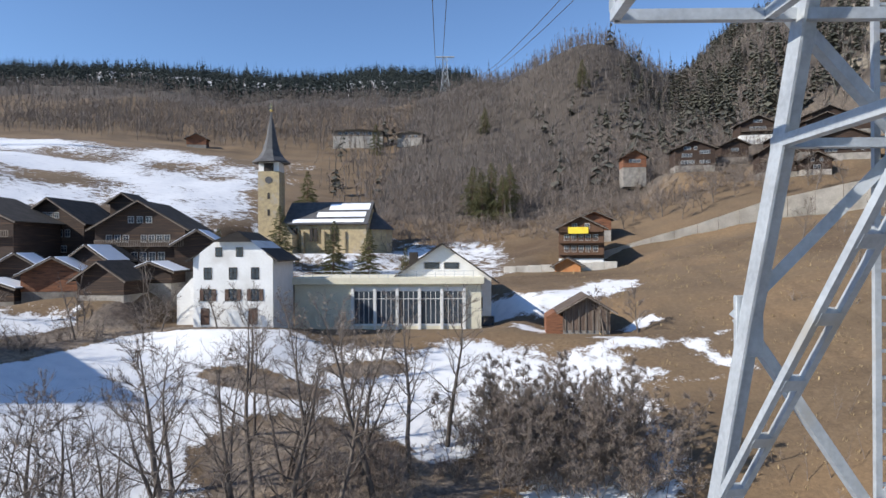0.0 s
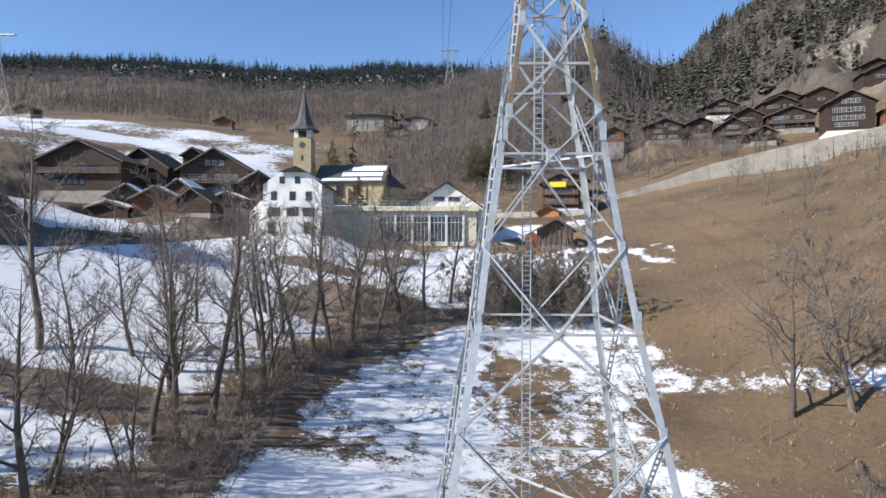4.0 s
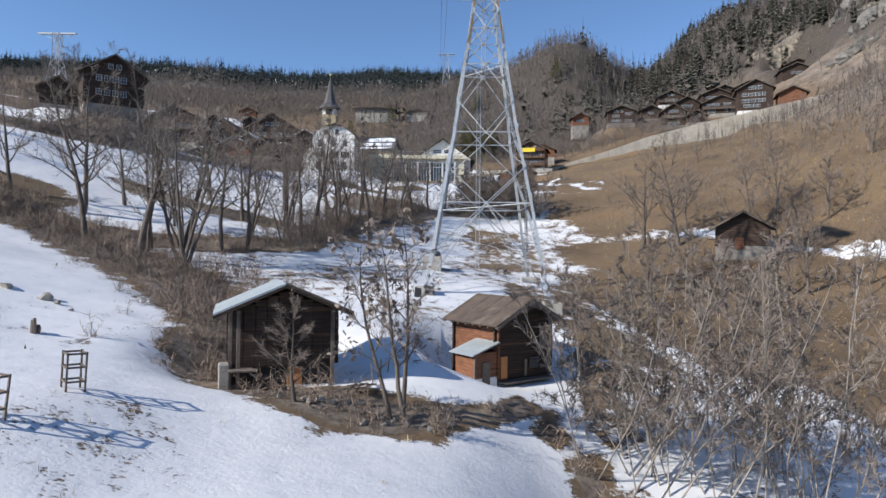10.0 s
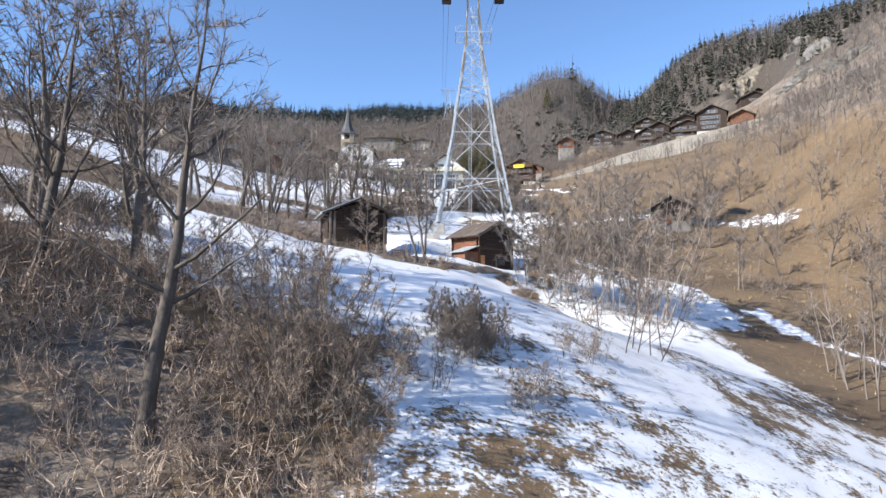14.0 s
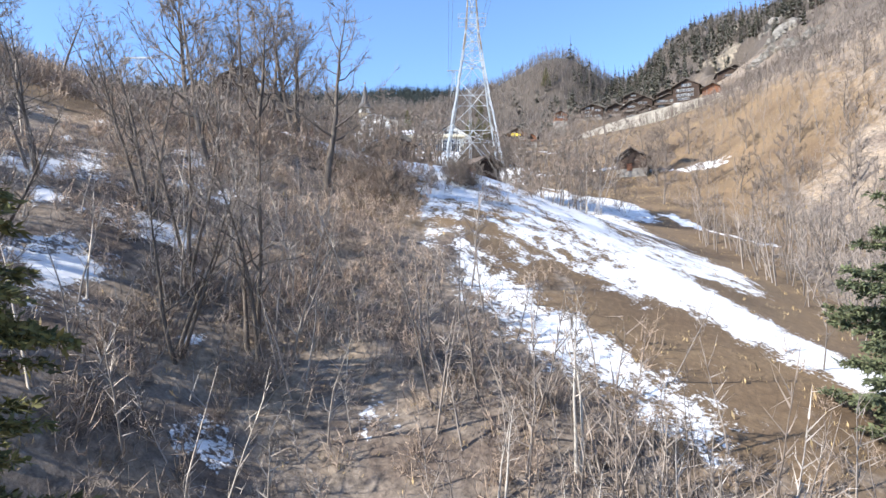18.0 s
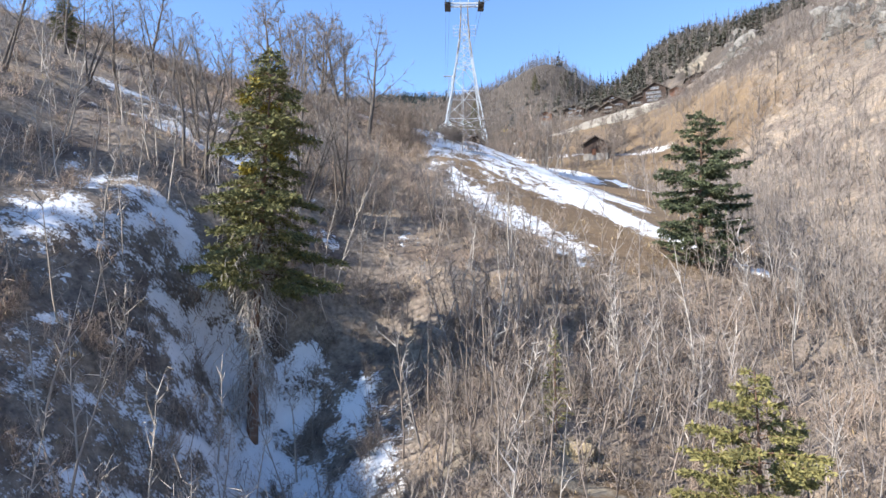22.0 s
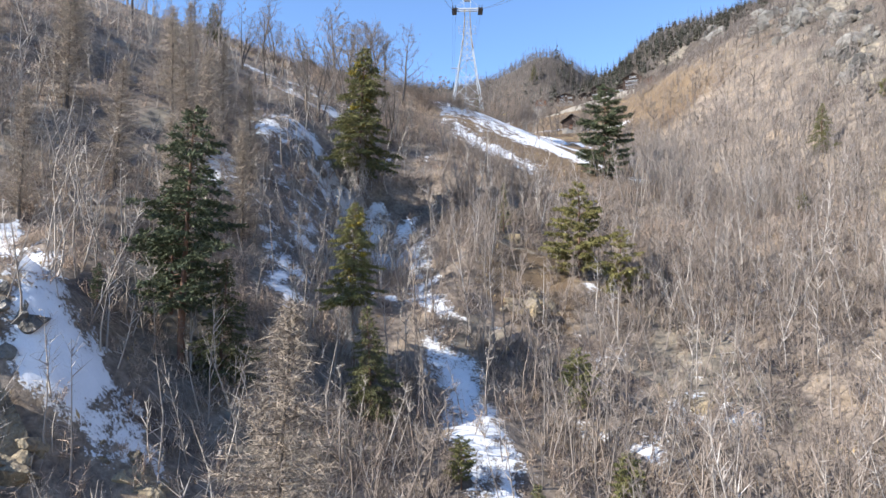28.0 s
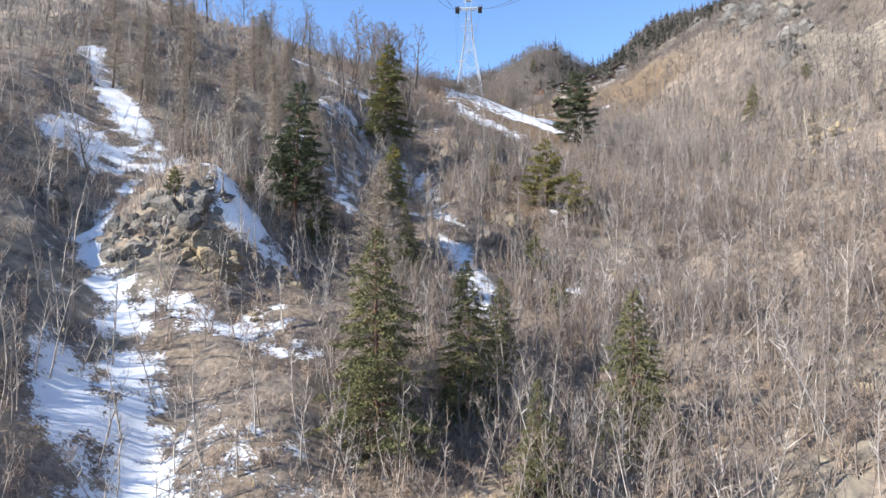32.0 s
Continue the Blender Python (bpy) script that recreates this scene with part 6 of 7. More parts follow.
def conifer(seed, h, profile, boughs, gaps=0.12, sag=0.3, lift=0.12, fill=26, wild=0.3, needle=1.0, limb=0.05):
    """Trunk and layered boughs; each bough is an arched limb with flat sprays of short needles.
    profile: heights (0 to 1 of h) and the reach of the boughs there, as a share of h."""
    rng = np.random.default_rng(seed)
    wood, leaf = Twigs(), Twigs()
    tr, _ = bough(rng, np.array([0, 0, -0.6]), np.array([0.01, 0, 1.0]), h + 0.6, 0.018, 0.02, 10)
    wood.tube(tr, np.linspace(0.013 * h + 0.06, 0.02, 11), 7)
    low = profile[0][0]
    for i in range(boughs):
        u = low + (0.995 - low) * (i + rng.uniform(0, 1)) / boughs
        if rng.uniform() < gaps:
            continue
        j = min(int(u * 10), 9)
        p = tr[j] + (tr[j + 1] - tr[j]) * (u * 10 - j)
        ang = i * 2.4 + rng.uniform(-0.5, 0.5)
        r = h * np.interp(u, profile[0], profile[1]) * rng.uniform(1 - 1.3 * wild, 1 + 0.5 * wild)
        out, side = np.array([math.cos(ang), math.sin(ang), 0]), np.array([-math.sin(ang), math.cos(ang), 0])
        s = np.linspace(0, 1, 6)[:, None]
        fall = sag * rng.uniform(0.5, 1.4)
        lb = p + out * r * s + np.array([0, 0, 1.0]) * r * (lift * s - fall * s ** 1.6 + 0.35 * fall * s ** 4) + side * r * rng.normal(0, 0.09) * s ** 2
        wood.tube(lb, np.linspace(limb * (0.4 + 0.12 * r), 0.008, 6), 4)
        n = max(3, int(r * 3.4))
        for k in range(n):
            v = 0.22 + 0.78 * (k + rng.uniform(0, 1)) / n
            m = min(int(v * 5), 4)
            q = lb[m] + (lb[m + 1] - lb[m]) * (v * 5 - m)
            for sg in (-1, 1):
                if rng.uniform() < 0.15:
                    continue
                ln = (0.30 * r * (1.15 - v) + 0.26) * rng.uniform(0.6, 1.2)
                d = unit(out * rng.uniform(0.5, 1.0) + side * sg * rng.uniform(0.5, 1.0) + np.array([0, 0, rng.uniform(-0.45, 0.1)]))
                c = max(6, int(ln * fill))
                f = rng.uniform(0.05, 1.0, (c, 1))
                a = q + d * ln * f + rng.normal(0, 0.05, (c, 3)) - np.array([0, 0, 0.18]) * ln * f ** 2
                w = d * rng.uniform(0.3, 0.9, (c, 1)) + rng.normal(0, 0.5, (c, 3)) * np.array([1, 1, 0.7])
                w /= np.linalg.norm(w, axis=1)[:, None]
                leaf.blade(a, a + w * rng.uniform(0.13, 0.30, (c, 1)) * needle, np.cross(w, rng.normal(0, 1, (c, 3))), needle * rng.uniform(0.014, 0.034, c))
    return wood, leaf


def old_spruce(seed, h):
    """A ragged old spruce: uneven boughs, a bare foot hung with pale dead twigs, yellow mistletoe."""
    rng = np.random.default_rng(seed)
    wood, leaf = conifer(seed, h, ((0.40, 0.46, 0.55, 0.63, 0.70, 0.77, 0.88, 0.96, 1.0), (0.19, 0.22, 0.15, 0.17, 0.10, 0.13, 0.085, 0.05, 0.015)), 165, 0.16, 0.42, 0.08, 42, 0.5, 1.2)
    dead, gold = Twigs(), []
    for i in range(95):
        z = h * rng.uniform(0.12, 0.60)
        ang = rng.uniform(0, 6.283)
        r = rng.uniform(0.3, 0.075 * h)
        p = np.array([math.cos(ang) * 0.2, math.sin(ang) * 0.2, z])
        q, d = bough(rng, p, np.array([math.cos(ang), math.sin(ang), 0.1]), r, 0.2, -0.35, 4)
        dead.tube(q, np.linspace(0.05, 0.02, 5), 3)
        for k in range(5):
            a, _ = bough(rng, q[rng.integers(1, 5)], rng.normal(0, 0.5, 3) + np.array([0, 0, -0.6]), rng.uniform(0.6, 2.2), 0.28, -0.22, 4)
            dead.tube(a, np.linspace(0.034, 0.014, 5), 3)
            n = 7
            b = a[rng.integers(1, 5, n)]
            dead.needle(b, b + rng.normal(0, 0.22, (n, 3)) + np.array([0, 0, -1]) * rng.uniform(0.2, 0.7, (n, 1)), 0.016)
    for i in range(9):
        u = rng.uniform(0.5, 0.97)
        ang = rng.uniform(0, 6.283)
        r = h * 0.15 * (1.08 - u) * rng.uniform(0.5, 1.1)
        c = np.array([math.cos(ang) * r, math.sin(ang) * r, h * u])
        ball = Twigs()
        n = 420
        d = rng.normal(0, 1, (n, 3)) * np.array([1.0, 1.0, 0.55])
        a = c + d * rng.uniform(0.05, 0.34, (n, 1))
        ball.blade(a, a + rng.normal(0, 0.13, (n, 3)), rng.normal(0, 1, (n, 3)), 0.046)
        gold.append(ball)
    return wood, leaf, gold, dead


def larch_tree(seed, h):
    """A leafless larch: straight trunk, level limbs, a haze of short twigs."""
    rng = np.random.default_rng(seed)
    wood, fine = Twigs(), Twigs()
    tr, _ = bough(rng, np.array([0, 0, -0.5]), np.array([0, 0, 1.0]), h + 0.5, 0.015, 0.02, 8)
    wood.tube(tr, np.linspace(0.013 * h + 0.04, 0.015, 9), 6)
    n = int(h * 13)
    for i in range(n):
        u = 0.1 + 0.9 * i / n
        ang = i * 2.4
        r = h * 0.27 * (1 - u) ** 0.75 * rng.uniform(0.6, 1.1) + 0.2
        p = tr[min(int(u * 8), 7)] * (1 - (u * 8 % 1)) + tr[min(int(u * 8) + 1, 8)] * (u * 8 % 1)
        d = np.array([math.cos(ang), math.sin(ang), rng.uniform(-0.1, 0.45)])
        lb, _ = bough(rng, p, d, r, 0.10, 0.03, 3)
        wood.tube(lb, np.linspace(0.03, 0.008, 4), 3)
        k = int(20 + r * 24)
        s = rng.uniform(0, 2.99, k)
        j = s.astype(int)
        a = lb[j] + (lb[j + 1] - lb[j]) * (s - j)[:, None]
        fine.needle(a, a + (rng.normal(0, 0.28, (k, 3)) + unit(d) * 0.25 - np.array([0, 0, 0.05])), 0.016)
    return wood, fine


def plant(meshes, name, x, y, turn, scale, label, category, group="", lean=0.0, sink=0.0):
    """One tree with its parts, standing on the ground."""
    root = thing(name, pose(x, y, gz(x, y) - sink, lean, lean * 0.6, turn) @ Matrix.Diagonal((scale, scale, scale, 1)), label, category, group)
    for pname, me, pl in meshes:
        ob = new(pname, me)
        ob.parent = root
        if pl:
            ob["label"] = pl
    return root


def tree_set(fn, n, material, crown, crown_mat, **kw):
    out = []
    for i in range(n):
        made = fn(100 * n + i + kw.get("off", 0), **{k: v for k, v in kw.items() if k != "off"})
        out.append([("trunk", made[0].mesh("trunk", material), ""), (crown, made[1].mesh(crown, crown_mat), "")])
        if len(made) > 3:
            out[-1] += [("mistletoe", g.mesh("mistletoe", "mistletoe"), "yellow mistletoe clump") for g in made[2]]
        if len(made) > 3:
            out[-1].append(("deadwood", made[3].mesh("deadwood", "palestem"), "pale dead twigs hanging down"))
    return out


ASH = tree_set(bare_tree, 5, "bark", "crown", "twig", h=18.0, limb=0.40, second=10, twigs=11, twig=0.016)
OAK = tree_set(bare_tree, 4, "bark", "crown", "twig", h=13.0, fork=0.16, limb=0.56, second=10, twigs=13, lean=0.16, thick=1.15, off=20)
LEAN = tree_set(bare_tree, 4, "bark", "crown", "greytwig", h=15.0, stems=3, lean=0.14, limb=0.36, second=7, twigs=8, twig=0.017, off=40)
FRUIT = tree_set(bare_tree, 4, "bark", "crown", "twig", h=7.0, fork=0.2, limb=0.5, second=11, twigs=16, twig=0.015, off=70)
HAZEL = tree_set(bare_tree, 4, "bark", "crown", "brush", h=6.5, stems=9, lean=0.09, limb=0.30, second=5, twigs=9, fork=0.12, thick=0.6, twig=0.012, off=90)
THICKET = tree_set(bare_tree, 3, "palebark", "crown", "twig", h=13.0, stems=11, lean=0.06, limb=0.20, second=6, twigs=10, fork=0.22, thick=0.7, off=110)
DENSE = tree_set(bare_tree, 2, "bark", "crown", "twig", h=6.0, stems=10, lean=0.07, limb=0.22, second=7, twigs=12, fork=0.1, thick=0.55, twig=0.012, off=115)
BIRCH = tree_set(bare_tree, 3, "birch", "crown", "greytwig", h=11.0, stems=2, lean=0.10, limb=0.20, second=5, twigs=9, fork=0.45, thick=0.8, droop=0.12, off=120)
CLING = tree_set(bare_tree, 2, "bark", "crown", "twig", h=9.0, stems=3, lean=0.09, limb=0.36, second=8, twigs=9, leaves=0.6, twig=0.012, off=150)
SPRUCE = tree_set(conifer, 3, "pinebark", "crown", "spruce", h=15.0, profile=((0.03, 0.12, 0.3, 0.6, 0.85, 1.0), (0.20, 0.31, 0.28, 0.18, 0.08, 0.01)), boughs=150, gaps=0.1, sag=0.55, lift=0.18, fill=32, wild=0.36, needle=1.15)
SHADE = tree_set(conifer, 2, "pinebark", "crown", "darkpine", h=18.0, profile=((0.2, 0.35, 0.6, 0.85, 1.0), (0.12, 0.21, 0.19, 0.11, 0.02)), boughs=110, gaps=0.12, sag=0.25, lift=0.15, fill=40, wild=0.45, needle=1.4, off=240)
OPEN = tree_set(conifer, 2, "pinebark", "crown", "pine", h=20.0, profile=((0.1, 0.3, 0.7, 1.0), (0.13, 0.16, 0.10, 0.01)), boughs=70, gaps=0.25, sag=0.2, lift=0.15, fill=26, wild=0.45, needle=1.3, off=180)
OLD = tree_set(old_spruce, 1, "pinebark", "crown", "pine", h=24.0, off=185)
PINE = tree_set(conifer, 3, "pinebark", "crown", "pine", h=14.0, profile=((0.12, 0.4, 0.8, 1.0), (0.24, 0.30, 0.22, 0.06)), boughs=60, gaps=0.1, sag=0.05, lift=0.25, fill=28, wild=0.4, needle=2.0, off=200)
BROAD = tree_set(conifer, 1, "pinebark", "crown", "darkpine", h=18.0, profile=((0.06, 0.25, 0.5, 0.75, 0.93, 1.0), (0.27, 0.33, 0.28, 0.20, 0.12, 0.04)), boughs=110, gaps=0.15, sag=0.2, lift=0.2, fill=38, wild=0.45, needle=1.6, off=205)
GOLD = tree_set(conifer, 2, "pinebark", "crown", "yellowpine", h=14.0, profile=((0.1, 0.35, 0.7, 0.92, 1.0), (0.34, 0.36, 0.24, 0.10, 0.04)), boughs=62, gaps=0.18, sag=0.12, lift=0.2, fill=44, wild=0.5, needle=1.6, off=210)
BIGLARCH = tree_set(larch_tree, 1, "bark", "crown", "larchtwig", h=25.0, off=230)
LARCH = tree_set(larch_tree, 2, "bark", "crown", "larchtwig", h=15.0, off=220)

L_ASH = "tall leafless ash tree with upswept grey-brown branches"
L_OAK = "broad leafless tree with dark crooked spreading branches"
L_THICKET = "tall thicket of thin bare grey stems"
L_LEAN = "leafless tree with several leaning dark stems"
L_FRUIT = "low spreading leafless fruit tree"
L_HAZEL = "many-stemmed bare brown hazel bush"
L_BIRCH = "slender bare birch with pale stems"
L_SPRUCE = "dark green spruce with drooping boughs"
rng = random.Random(11)


def grove(kinds, spots, name, label, category, group, lo=0.85, hi=1.2):
    for x, y in spots:
        plant(rng.choice(kinds), name, x, y, rng.uniform(0, 360), rng.uniform(lo, hi), label, category, group, rng.uniform(-4, 4))


def scatter(n, x0, x1, y0, y1, keep=None, gap=2.5, seed=0):
    r = random.Random(seed)
    out = []
    for _ in range(n * 30):
        if len(out) >= n:
            break
        x, y = r.uniform(x0, x1), r.uniform(y0, y1)
        if (keep is None or keep(x, y)) and all((x - a) ** 2 + (y - b) ** 2 > gap * gap for a, b in out):
            out.append((x, y))
    return out


def crowned(meshes, name, x, y, top, h, turn, label, group):
    """A tree whose tip reaches the height top; h is its modelled height."""
    return plant(meshes, name, x, y, turn, (top - gz(x, y)) / h, label, "tree", group)


# slope under the white house and along the brook
def bank_edge(y):
    """x of the foot of the wooded bank, where the open snow of the gully begins."""
    return np.interp(y, (-24, -14, 0, 6, 13, 34, 48, 56, 62), (-27, -27.5, -34, -26, -22.5, -19.5, -13.5, -6.5, 0))


grove(ASH, [(-34.8, 3), (-32, 5), (-27.5, 17.4), (-25.6, 27.6), (-30, 18), (-31.8, 25.7), (-23, 38), (-21.6, 40), (-19.8, 42), (-17.6, 45), (-14.8, 47), (-22.4, 51), (-17.5, 49.5), (-12, 53), (-9, 58), (-5.5, 64), (-28, 33), (-26, 44), (-24, 30)], "tree", L_ASH, "tree", "slope trees", 0.88, 1.08)
grove(ASH, [(-26.5, 22), (-33, 30), (-46, 28)], "tree", L_ASH, "tree", "slope trees", 1.0, 1.3)
grove(LEAN, [(-33, -12), (-36, -7)], "tree", L_LEAN, "tree", "slope trees", 1.3, 1.5)
grove(ASH, [(-40, -9), (-48, -6)], "tree", L_ASH, "tree", "slope trees", 1.2, 1.4)
grove(HAZEL, [(-31, -8), (-28, -10.5), (-26, -13), (-34, -8), (-22, -22), (-20.5, -21), (-19, -22.5), (-24, -17), (-37, -9), (-29, -14), (-33, -15), (-25, -19)], "bush", L_HAZEL, "bush", "bank bushes", 0.35, 0.6)
grove(LEAN, [(-28.5, 12), (-30, 22), (-24.5, 33), (-33, 10), (-27, 39), (-20, 54), (-15, 57)], "tree", L_LEAN, "tree", "slope trees", 0.8, 1.05)
grove(OAK, [(-37.4, 19.6), (-38, 30.7), (-36, 42), (-30, 50)], "tree", L_OAK, "tree", "slope trees", 0.85, 1.1)
grove(ASH, scatter(7, -30, -12, 56, 74, None, 4, 14), "tree", L_ASH, "tree", "slope trees", 0.5, 0.68)
grove(HAZEL, scatter(16, -44, -2, 8, 58, lambda x, y: bank_edge(y) - 7 < x < bank_edge(y) - 1, 2.6, 4), "bush", L_HAZEL, "bush", "brook bushes", 0.7, 1.1)
grove(HAZEL, scatter(12, -4, 14, 56, 66, None, 2.4, 3), "bush", L_HAZEL, "bush", "brook bushes", 0.7, 1.1)
grove(LEAN, [(-40.5, -5.4), (-38, 0), (-44, 8)], "tree", L_LEAN, "tree", "slope trees", 1.1, 1.35)
grove(OAK, [(-53, 13), (-54.5, 4.8), (-64, 4)], "tree", L_OAK, "tree", "slope trees", 1.1, 1.5)
grove(DENSE, [(0, 58), (3, 60), (6, 57), (2, 62), (8, 60), (4, 58.5), (1, 65), (7, 65), (12, 62), (15, 60), (11, 58), (13, 56), (5, 63), (9, 63), (-2, 63)], "thicket", "dense dark thicket of bare stems by the brook", "thicket", "brook bushes", 1.5, 1.95)
grove(FRUIT, [(-36, 80), (-26, 79), (-64, 76), (-52, 77), (-43, 79), (-20, 80), (17, 88), (22, 88), (-78, 76), (-14, 78)], "fruit_tree", L_FRUIT, "fruit tree", "orchard trees", 0.7, 1.0)
# orchard trees on the meadow
grove(FRUIT, [(22, 2), (26, 14), (36, 12), (44, 8), (52, 20), (33, -2), (57, 4), (50, -10), (41, 40), (62, 30), (70, 12), (66, -14), (38, -22), (52, -30), (76, -2), (30, 8), (59, -9), (50, 24)], "fruit_tree", L_FRUIT, "fruit tree", "orchard trees", 1.0, 1.5)
grove(OAK, scatter(14, 52, 112, -44, 60, None, 9, 7), "tree", L_OAK, "tree", "slope trees", 0.5, 0.85)
# around the barns
plant(CLING[0], "tree", -7.6, -43.5, 20, 1.35, "slim leafless tree with a few withered leaves in the snow", "tree", "barn trees")
plant(FRUIT[0], "fruit_tree", -13.2, -44.6, 60, 0.86, "round bare fruit bush before the barn", "fruit tree", "barn trees")
grove(THICKET, [(6.2, -41.8), (8.6, -41.2), (11, -42.4), (15, -41), (19, -42)], "thicket", L_THICKET, "thicket", "barn trees", 1.15, 1.45)
grove(HAZEL, [(19, -38), (26, -34)], "bush", L_HAZEL, "bush", "barn bushes", 0.8, 1.1)
grove(HAZEL, [(-10.3, -84), (-11.2, -86.5), (-9.7, -88), (-12.4, -83)], "bush", L_HAZEL, "bush", "bank bushes", 0.95, 1.15)
plant(HAZEL[1], "bush", 9.6, -66.5, 10, 1.6, "bare many-stemmed bush above the snow stripes", "bush", "barn bushes")
plant(DENSE[0], "bush", -3.0, -77.5, 0, 0.6, "dense dark bush in the snow gully", "bush", "barn bushes")
grove(DENSE, [(-3.1, -79.7), (-2.2, -79.2), (-4.4, -78.6), (-1.6, -78.5), (-3.7, -78.4), (-2.1, -78.0), (-4.1, -77.0), (-2.7, -76.6)], "bush", "dense dark bush in the snow gully", "bush", "barn bushes", 0.45, 0.62)
grove(HAZEL, [(4.9, -74.9), (3.6, -74.4), (5.6, -73.6), (-6, -82.8), (-7.4, -82), (-4.8, -83.6)], "bush", L_HAZEL, "bush", "barn bushes", 0.3, 0.45)
grove(HAZEL, [(0.2, -82.8), (1.2, -81.5), (-9.5, -85.7), (-7.5, -89.4), (-11, -84), (-9, -92)], "bush", L_HAZEL, "bush", "barn bushes", 0.3, 0.5)
# bank beside the gully
grove(OAK, [(-27.5, -71), (-23.5, -74.5), (-32, -74), (-21, -81.5), (-25, -84), (-34, -80), (-27, -92)], "tree", L_OAK, "tree", "bank trees", 1.05, 1.4)
grove(OAK, [(-29, -77)], "tree", L_OAK, "tree", "bank trees", 0.95, 1.25)
grove(LEAN, [(-26, -93), (-32, -95), (-38, -88)], "tree", L_LEAN, "tree", "bank trees", 0.7, 0.9)
grove(HAZEL, scatter(7, -34, -14, -102, -84, None, 2.6, 8) + [(-12, -76.5), (-17, -80.5), (-19.5, -79), (-21.5, -80), (-18.5, -82.5), (-11.5, -82), (-12.5, -86), (-14, -80), (-11, -89), (-13.5, -91)], "bush", L_HAZEL, "bush", "bank bushes", 0.5, 0.9)
plant(ASH[1], "tree", -16, -90.5, 40, 1.1, L_ASH, "tree", "ridge trees")
grove(ASH, scatter(9, -80, -26, -125, -70, None, 8, 9), "tree", L_ASH, "tree", "ridge trees", 0.6, 0.9)
grove(LEAN, [(-22.2, -107.4), (-16.8, -110.3), (-33, -112), (-29, -120), (-47, -112), (-36, -104), (-43, -105), (-52, -120), (-27, -102), (-20, -113.5)], "tree", L_LEAN, "tree", "ridge trees", 0.85, 1.1)
grove(HAZEL, scatter(16, -34, -20, -158, -138, None, 2.4, 51) + scatter(8, -11, -1, -142, -124, None, 2.4, 52), "bush", L_HAZEL, "bush", "ravine bushes", 0.3, 0.6)
# conifers of the ravine
crowned(OLD[0], "spruce", -19.5, -134.0, 38.9, 24, 0, "tall olive-green spruce hung with pale dead twigs and mistletoe", "ravine conifers")
crowned(BROAD[0], "pine", 28, -107, 40.6, 18, 0, "dark broad pine on the slope edge", "ravine conifers")
crowned(GOLD[0], "pine", 15.3, -148.8, 13.8, 14, 0, "yellowish thin-crowned pine on bare ground", "ravine conifers")
crowned(GOLD[1], "pine", 20, -152.5, 7.0, 14, 90, "small yellowish pine beside a taller one", "ravine conifers")
crowned(OPEN[1], "pine", 5.2, -136.7, 15.5, 20, 30, "small olive conifer among brush", "ravine conifers")
crowned(OLD[0], "spruce", -12, -179.2, 7.4, 24, 120, "narrow dark spruce with yellow mistletoe", "ravine conifers")
crowned(SPRUCE[0], "spruce", -9, -217.4, -8.5, 15, 0, L_SPRUCE, "ravine conifers")
crowned(SPRUCE[1], "spruce", 16, -211.6, -14.5, 15, 50, L_SPRUCE, "ravine conifers")
crowned(SPRUCE[2], "spruce", -0.6, -209, -11.5, 15, 80, L_SPRUCE, "ravine conifers")
crowned(SPRUCE[0], "spruce", 3.4, -199, -13.5, 15, 160, L_SPRUCE, "ravine conifers")
crowned(SPRUCE[1], "spruce", -9.6, -184.5, -2.5, 15, 10, L_SPRUCE, "ravine conifers")
crowned(SPRUCE[2], "spruce", 5.4, -222, -22, 15, 60, L_SPRUCE, "ravine conifers")
plant(BIGLARCH[0], "larch", -10.2, -212, 0, (-1.1 - gz(-10.2, -212)) / 25, "leafless pale brown larch with a haze of fine twigs", "tree", "ravine larches")
crowned(SHADE[0], "pine", -25, -188, 14.5, 18, 70, "dark green conifer in the shaded wood", "ravine conifers")
crowned(SPRUCE[2], "spruce", -22, -187, 1.5, 15, 0, "dark green conifer in the shaded wood", "ravine conifers")
crowned(SHADE[1], "pine", -27.5, -184.5, 8, 18, 20, "dark green conifer in the shaded wood", "ravine conifers")
crowned(SHADE[0], "pine", -30.5, -191, 1, 18, 30, "dark green conifer in the shaded wood", "ravine conifers")
crowned(SPRUCE[1], "spruce", -58, -100, 62, 15, 0, "dark conifer standing on the ridge", "ridge conifers")
grove(LARCH, [(-44, -150), (-52, -162), (-38, -146), (-58, -150), (-62, -170), (-30, -156), (-47, -138), (-66, -140), (-36, -158), (-56, -172), (-70, -156), (-34, -166), (-27, -168), (-40, -172), (-31, -176), (-45, -180)], "larch", "leafless pale brown larch with a haze of fine twigs", "tree", "ravine larches", 0.8, 1.15)
grove(PINE, [(97.9, -89.2), (62, -120), (12, -188), (10.2, -177), (-1.5, -190)], "pine", "low dark green pine on the rocks", "tree", "rock pines", 0.25, 0.5)
plant(PINE[1], "pine", -36.6, -200.2, 10, 0.28, "low dark green pine on top of the crag", "tree", "rock pines", sink=-0.6)
plant(SPRUCE[0], "spruce", 80.2, -94.3, 0, 0.75, "grey-green spruce on the wooded flank", "tree", "ridge conifers")
plant(OAK[2], "tree", -52.9, -191.5, 0, 0.62, "small dark leafless tree on the snow slope", "tree", "ravine trees")
